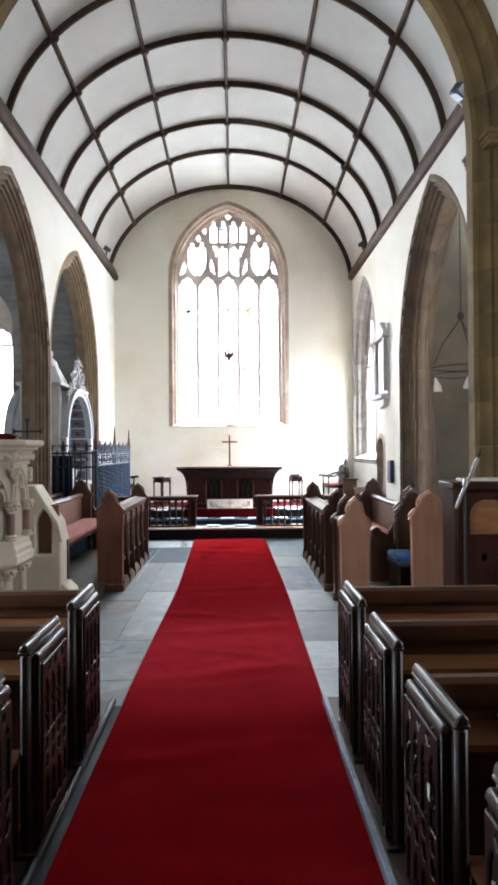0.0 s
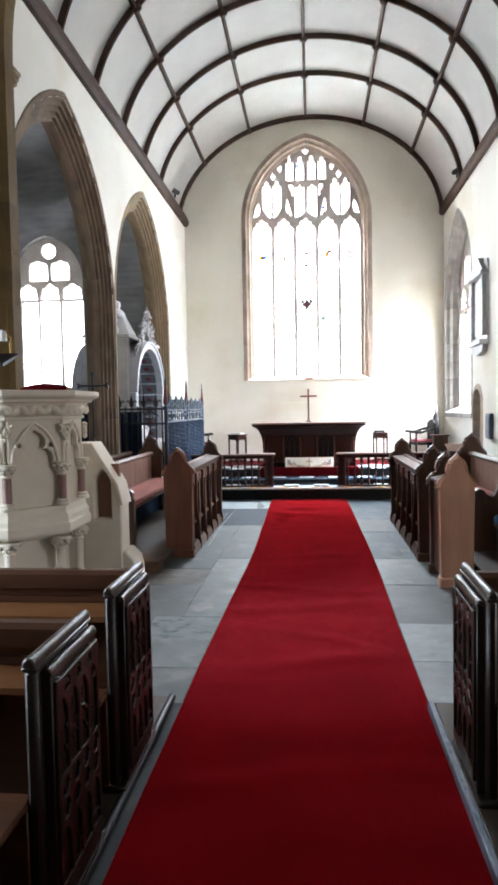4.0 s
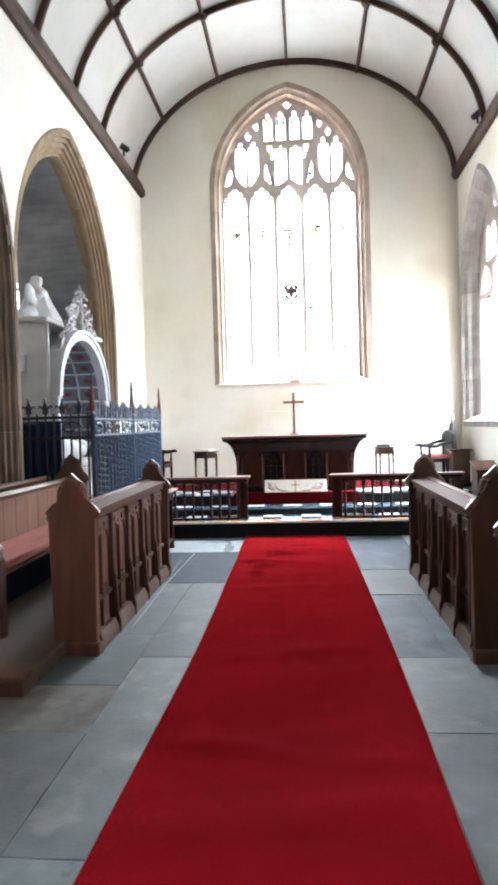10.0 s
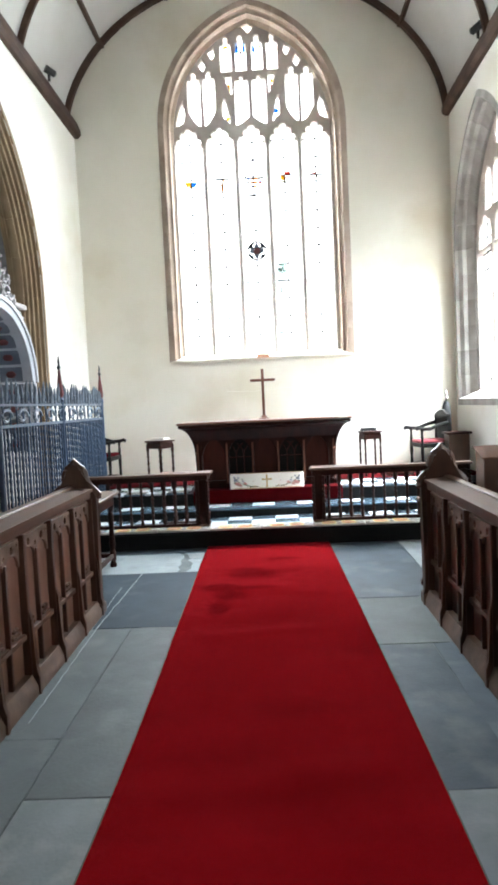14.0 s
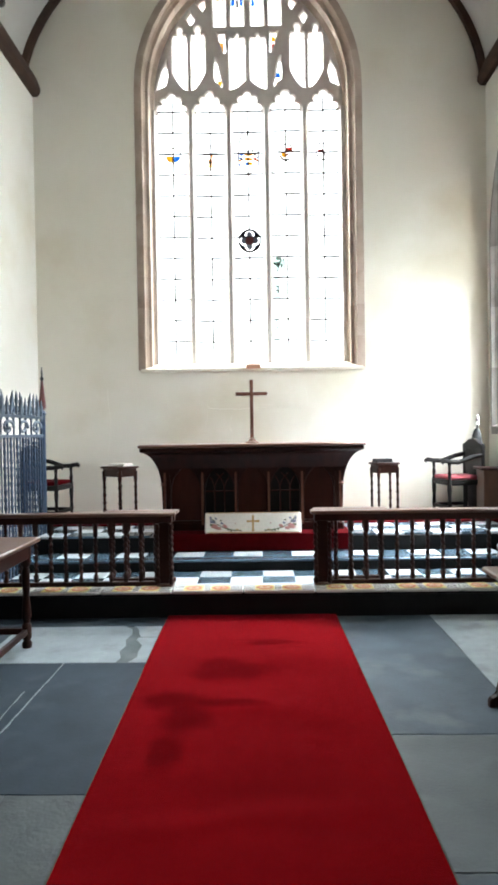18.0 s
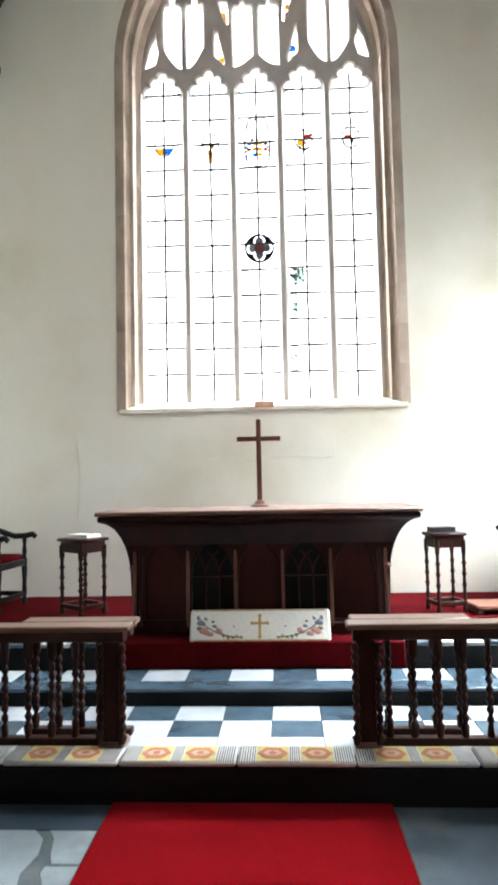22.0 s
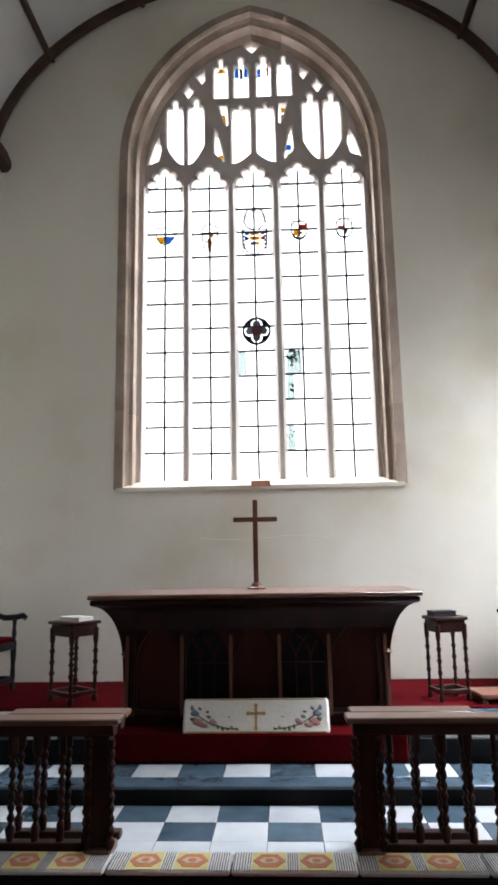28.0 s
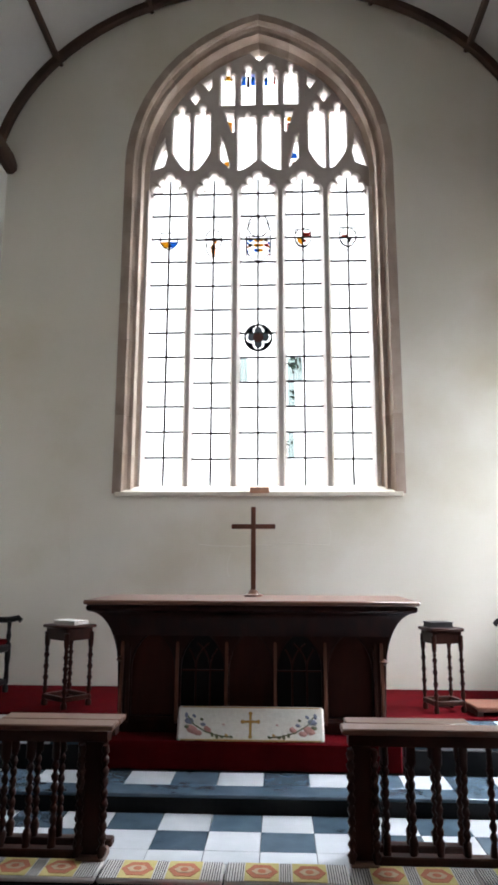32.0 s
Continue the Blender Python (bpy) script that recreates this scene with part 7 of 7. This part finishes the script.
for z, h in ((0.12, 0.03), (1.40, 0.028), (1.58, 0.025)):
    part("cross_bar", boxes((-0.014, 0.014, 0, GL, z, z + h), bevel=0.003), "iron", railing)
for i in range(44):
    y = GL * (i + 0.5) / 44
    part("twisted_bar", bar_mesh if i % 2 == 0 else plain_mesh, "", railing, at=pose(0, y, 0.0, 0, 0, 20 * i))
    part("spike", point_mesh, "", railing, at=pose(0, y, 1.60 - 0.05 * (i % 2), 0, 6 * (i % 3 - 1), 0))
for i in range(9):
    y = GL * (i + 0.5) / 9
    part("scroll", tube([(0, y + 0.13 * math.cos(t) * (1 - t / 9), 1.49 + 0.075 * math.sin(t) * (1 - t / 9)) for t in (q * 0.55 for q in range(13))], 0.014, 5), "pale_iron", railing)
for y in (0.0, GL / 2, GL):
    post = part("post", lathe([(0.028, 0.0), (0.028, 1.62), (0.04, 1.64), (0.02, 1.67)], 8, 0, y), "iron", railing)
    part("spearhead", lathe([(0.012, 1.66), (0.038, 1.70), (0.033, 1.76), (0.014, 1.94), (0.010, 1.97)], 8, 0, y), "red_paint", post, "red painted spearhead")
    part("finial", lathe([(0.01, 1.96), (0.022, 1.985), (0.008, 2.01), (0.012, 2.03), (0.003, 2.10)], 8, 0, y), "dark_iron", post)
side = thing("chapel_railing", "dark iron railing with fleur-de-lis points closing the chapel", "railing", (-2.03, 11.02, 0.0))
SL = 3.9
fleur = bmesh.new()
prism([(-0.012, 0.0), (0.012, 0.0), (0.03, 0.08), (0.0, 0.2), (-0.03, 0.08)], "y", -0.008, 0.008, fleur)
box(fleur, -0.035, 0.035, -0.009, 0.009, 0.02, 0.04)
for q in (-1, 1):
    tube([(q * 0.012, 0, 0.03), (q * 0.03, 0, 0.075), (q * 0.052, 0, 0.105), (q * 0.07, 0, 0.098), (q * 0.072, 0, 0.075)], 0.011, 5, fleur)
fleur_mesh = mesh_of("fleur_de_lis", fleur, "dark_iron")
dark_bar = mesh_of("bar", lathe([(0.012, 0.0), (0.012, 1.66)], 6), "dark_iron")
for z in (0.12, 1.38, 1.60):
    part("cross_bar", boxes((-SL, 0, -0.012, 0.012, z, z + 0.03), bevel=0.003), "dark_iron", side)
for i in range(42):
    x = -SL * (i + 0.6) / 42
    part("bar", dark_bar, "", side, at=pose(x, 0, 0))
    if i % 2 == 1:
        part("fleur_de_lis", fleur_mesh, "", side, at=pose(x, 0, 1.64))
for i in range(8):
    x = -SL * (i + 0.5) / 8
    part("scroll", tube([(x + 0.13 * math.cos(t) * (1 - t / 9), 0, 1.5 + 0.08 * math.sin(t) * (1 - t / 9)) for t in (q * 0.55 for q in range(13))], 0.012, 5), "dark_iron", side)
own = thing("blue_curtain", "dark blue curtain hanging behind the chapel railing", "curtain", (-3.25, 11.16, 0.0))
bm = bmesh.new()
lo = [bm.verts.new((0.02 * i, 0.03 * math.sin(i * 0.9), 0.35)) for i in range(-40, 42)]
hi = [bm.verts.new((0.02 * i, 0.025 * math.sin(i * 0.9), 1.57)) for i in range(-40, 42)]
for i in range(len(lo) - 1):
    bm.faces.new((lo[i], lo[i + 1], hi[i + 1], hi[i]))
bmesh.ops.solidify(bm, geom=bm.faces[:], thickness=0.006)
part("cloth", bm, "navy_cloth", own)
part("rod", tube([(-0.85, 0, 1.57), (0.87, 0, 1.57)], 0.012, 8), "dark_iron", own)

# ---- wall tablet, lamps and fittings ----
own = thing("wall_tablet", "white and grey marble memorial tablet on the south wall", "memorial", (XS, 12.66, 0.0))
part("back_slab", boxes((-0.03, 0.0, -0.40, 0.46, 2.62, 3.92), bevel=0.008), "marble", own)
part("inscription_panel", boxes((-0.05, -0.028, -0.24, 0.30, 2.72, 3.62), bevel=0.006), "marble", own)
for i in range(9):
    part("inscription_line", boxes((-0.053, -0.049, -0.17 + 0.02 * (i % 3), 0.23 - 0.03 * (i % 2), 2.85 + 0.08 * i, 2.862 + 0.08 * i)), "grey_marble", own)
for y in (-0.33, 0.38):
    part("pilaster", boxes((-0.10, -0.028, y - 0.05, y + 0.05, 2.70, 3.66), bevel=0.01), "grey_marble", own)
part("shelf", boxes((-0.16, 0.0, -0.44, 0.50, 2.56, 2.64), bevel=0.015), "marble", own)
part("apron", prism([(-0.36, 2.56), (0.42, 2.56), (0.36, 2.44), (0.1, 2.40), (-0.04, 2.40), (-0.3, 2.44)], "x", -0.09, 0.0, bevel=0.008), "grey_marble", own)
part("cornice", boxes((-0.14, 0.0, -0.44, 0.50, 3.66, 3.74), bevel=0.015), "grey_marble", own)
part("pediment", prism([(-0.40, 3.74), (0.46, 3.74), (0.3, 3.86), (0.15, 3.98), (-0.09, 3.98), (-0.24, 3.86)], "x", -0.10, 0.0, bevel=0.008), "grey_marble", own)
part("drape", prism([(0.44, 3.70), (0.52, 3.62), (0.50, 3.2), (0.53, 2.78), (0.44, 2.70), (0.42, 3.3)], "x", -0.08, 0.0, bevel=0.006), "grey_marble", own)
own = thing("switch_box", "grey metal switch box low on the south wall", "switch box", (XS, 12.07, 1.05))
part("case", boxes((-0.07, 0.0, -0.12, 0.12, 0.0, 0.4), bevel=0.01), "iron", own)
part("cover", boxes((-0.078, -0.07, -0.1, 0.1, 0.03, 0.37), bevel=0.004), "iron", own)


def spotlight(x, y, z, s, big=False):
    own = thing("spotlight", "small black spotlight on the wall plate" if not big else "grey floodlight on a bracket beside the chancel arch", "spotlight", (x, y, z), "roof spotlights")
    if big:
        part("bracket", boxes((-0.02, 0.25, -0.02, 0.02, -0.03, 0.0)), "black_metal", own)
        part("housing", boxes((-0.13, 0.1, -0.1, 0.1, -0.02, 0.16), bevel=0.02), "iron", own, at=pose(0, 0, 0, 25, 30, 20))
        part("lens", boxes((-0.12, 0.09, -0.108, -0.1, 0.0, 0.14), bevel=0.004), "shade_glass", own, at=pose(0, 0, 0, 25, 30, 20))
    else:
        part("bracket", boxes((-0.015, 0.015, -0.015, 0.015, 0.0, 0.09)), "black_metal", own)
        part("head", lathe([(0.02, -0.08), (0.045, -0.06), (0.05, 0.05), (0.055, 0.07)], 10), "black_metal", own, at=pose(s * 0.02, 0.0, 0.12, 70, 0, s * -50))
    return own


spotlight(XN + 0.08, 14.55, 5.82, 1)
spotlight(XS - 0.08, 14.2, 5.82, -1)
spotlight(2.43, 6.9, 5.08, -1, True)
lamp = thing("pendant_lamp", "black wrought-iron pendant with opal glass shades", "lamp", (3.92, 11.3, 0.0))
part("rod", tube([(0, 0, 3.85), (0, 0, 6.5)], 0.012, 6), "black_metal", lamp)
part("hub", lathe([(0.01, 3.76), (0.06, 3.8), (0.06, 3.86), (0.012, 3.92)], 10), "black_metal", lamp)
part("ring", tube([(0.48 * math.cos(a), 0.48 * math.sin(a), 2.98) for a in (math.pi * k / 12 for k in range(25))], 0.012, 6), "black_metal", lamp)
part("ring", tube([(0.48 * math.cos(a), 0.48 * math.sin(a), 2.86) for a in (math.pi * k / 12 for k in range(25))], 0.01, 6), "black_metal", lamp)
for k in range(3):
    a = 2 * math.pi * k / 3 + 2.6
    part("arm", tube([(0, 0, 3.8), (0.3 * math.cos(a), 0.3 * math.sin(a), 3.4), (0.48 * math.cos(a), 0.48 * math.sin(a), 2.98)], 0.012, 6), "black_metal", lamp)
    part("shade", lathe([(0.11, 2.60), (0.10, 2.66), (0.07, 2.74), (0.035, 2.79), (0.02, 2.84)], 14, 0.42 * math.cos(a), 0.42 * math.sin(a)), "shade_glass", lamp, "white opal glass shade")

# ---- pieces of the floor: flagstones and tiles ----


def flag(x0, x1, y0, y1, mat, z=0.0, thick=0.03, name="flagstone", own=None, r=rng):
    g = 0.0016
    corners = [(x0 + g, y0 + g), (x1 - g, y0 + g), (x1 - g, y1 - g), (x0 + g, y1 - g)]
    corners = [(x + r.uniform(-0.006, 0.006), y + r.uniform(-0.006, 0.006)) for x, y in corners]
    pts = []
    for (ax, ay), (bx, by) in zip(corners, corners[1:] + corners[:1]):
        n = max(3, int(math.hypot(bx - ax, by - ay) / 0.12))
        for k in range(n):
            f = k / n
            j = r.uniform(-0.006, 0.003) if k else 0.0
            cx, cy = (x0 + x1) / 2 - ax, (y0 + y1) / 2 - ay
            d = math.hypot(cx, cy)
            pts.append((ax + (bx - ax) * f - j * cx / d, ay + (by - ay) * f - j * cy / d))
    return part(name, prism(pts, "z", z - thick, z + r.uniform(-0.002, 0.001), bevel=0.002), mat, own or floor)


WEST = [4.82, 5.30, 5.80, 6.30, 7.23, 7.82, 8.75, 10.26, 11.75, 12.52, 12.74]
for a, b in zip(WEST, WEST[1:]):
    cuts = [XN - 0.7, -1.9 + rng.uniform(-0.2, 0.2), -1.02 + rng.uniform(-0.12, 0.12), -0.2]
    if 10.2 < a < 10.4:
        cuts = [XN - 0.7, -1.75, -1.1, -0.2]
    if 11.7 < a < 12:
        cuts = [XN - 0.7, -1.62, -0.88, -0.2]
    if 6.2 < a < 10.0:
        cuts = [XN - 0.7, -1.95, -0.87]
    for u, v in zip(cuts, cuts[1:]):
        if 7.2 < a < 7.8 and u < -1.2:
            flag(u, v, a, b, "slate_brown")
            continue
        if 11.7 < a < 12 and u > -1.7:
            continue
        pale = (11.7 < a < 12 and u > -2.0) or (abs(a - 5.8) < 0.1 and u > -1.3)
        flag(u, v, a, b, ("slate_light" if a > 8 else "slate_fleck") if pale else ("slate_blue" if a > 10.2 else "slate_worn" if a < 7.8 else "slate_grey"))
for a, b in ((6.30, 8.275), (8.275, 10.26)):
    flag(-0.87, -0.2, a, b, "slate_grey" if a > 8 else "slate_worn")
# a broken pale slab, patched with cement, before the rail
RAG = ((-0.86, 12.52), (-0.80, 12.45), (-0.775, 12.33), (-0.80, 12.2), (-0.77, 12.08), (-0.79, 11.95), (-0.755, 11.85), (-0.77, 11.752))
part("flagstone", prism([(-1.645, 11.752), (-1.645, 12.515)] + list(RAG), "z", -0.03, 0.001, bevel=0.003), "slate_light", floor)
part("flagstone", prism([(-0.2, 12.26), (-0.2, 12.515)] + [(x + 0.075 + 0.03 * math.sin(9 * y), y) for x, y in RAG[:3]] + [(-0.70, 12.265)], "z", -0.03, 0.0, bevel=0.003), "slate_light", floor)
part("flagstone", prism([(-0.2, 11.752), (-0.2, 12.25)] + [(-0.72, 12.25)] + [(x + 0.085 + 0.04 * math.sin(8 * y), y) for x, y in RAG[3:]], "z", -0.03, 0.001, bevel=0.003), "slate_light", floor)
part("cement_patch", prism([(-1.0, 11.75), (-0.5, 11.75), (-0.5, 12.515), (-1.0, 12.515)], "z", -0.03, -0.003), "slate_grey", floor, "grey cement patch")
# pale lime smeared along the joint beside the north desk
for x, y0, y1, w in ((-1.105, 8.9, 11.74, 0.009), (-1.165, 9.9, 11.3, 0.006)):
    line = [(x + 0.012 * math.sin(2.3 * y + 40 * x) + rng.uniform(-0.003, 0.003), y) for y in (y0 + (y1 - y0) * k / 40 for k in range(41))]
    edge = [(a + w * rng.uniform(0.35, 1.0), b) for a, b in line]
    part("lime_joint", prism(line + edge[::-1], "z", -0.01, 0.0022), "slate_light", floor)
EASTERLY = [4.82, 5.48, 6.2, 7.27, 8.27, 9.795, 10.755, 12.74]
for a, b in zip(EASTERLY, EASTERLY[1:]):
    cuts = [-0.2, 0.4, 1.6 + rng.uniform(-0.15, 0.15), 2.3, XS + 0.7]
    if 8.2 < a < 9:
        cuts = [-0.2, 0.4, 1.09, 2.3, XS + 0.7]
    if a > 10.7:
        cuts = [-0.2, 0.4, 1.42, 2.3, XS + 0.7]
    for u, v in zip(cuts, cuts[1:]):
        flag(u, v, a, b, "slate_light" if (a > 10.7 and 1.3 < u < 2) or a < 5.8 and rng.random() < 0.5 else ("slate_grey" if 9.7 < a < 10 else "slate" if a > 7.8 else "slate_worn"))

T, TX, TY = 0.2715, -0.39, 13.556
D = 0.235
dark_tile = mesh_of("tile", box(bmesh.new(), 0.001, T - 0.001, 0.001, D - 0.001, -0.02, 0.0, bevel=0.002), "black_tile")
pale_tile = mesh_of("tile", box(bmesh.new(), 0.001, T - 0.001, 0.001, D - 0.001, -0.02, 0.0, bevel=0.002), "white_tile")


def tiled(y0, rows, z, parity, own, skip=None):
    for j in range(rows):
        for i in range(-9, 11):
            x, y = TX + i * T, y0 + j * D
            if x < XN - 0.14 or x + T > XS + 0.16 or (skip and skip(x + T / 2, y + D / 2)):
                continue
            part("tile", dark_tile if parity is not None and (i + j + parity) % 2 else pale_tile, "", own, at=Matrix.Translation((x, y, z)))


tiled(TY - 2 * D, 2, 0.182, 1, step_1)
tiled(TY - 3 * D, 1, 0.182, None, step_1)
tiled(13.7165, 1, 0.282, 1, step_2)
tiled(14.0, 3, 0.437, 0, step_3, lambda x, y: -0.9 < x < 1.02)
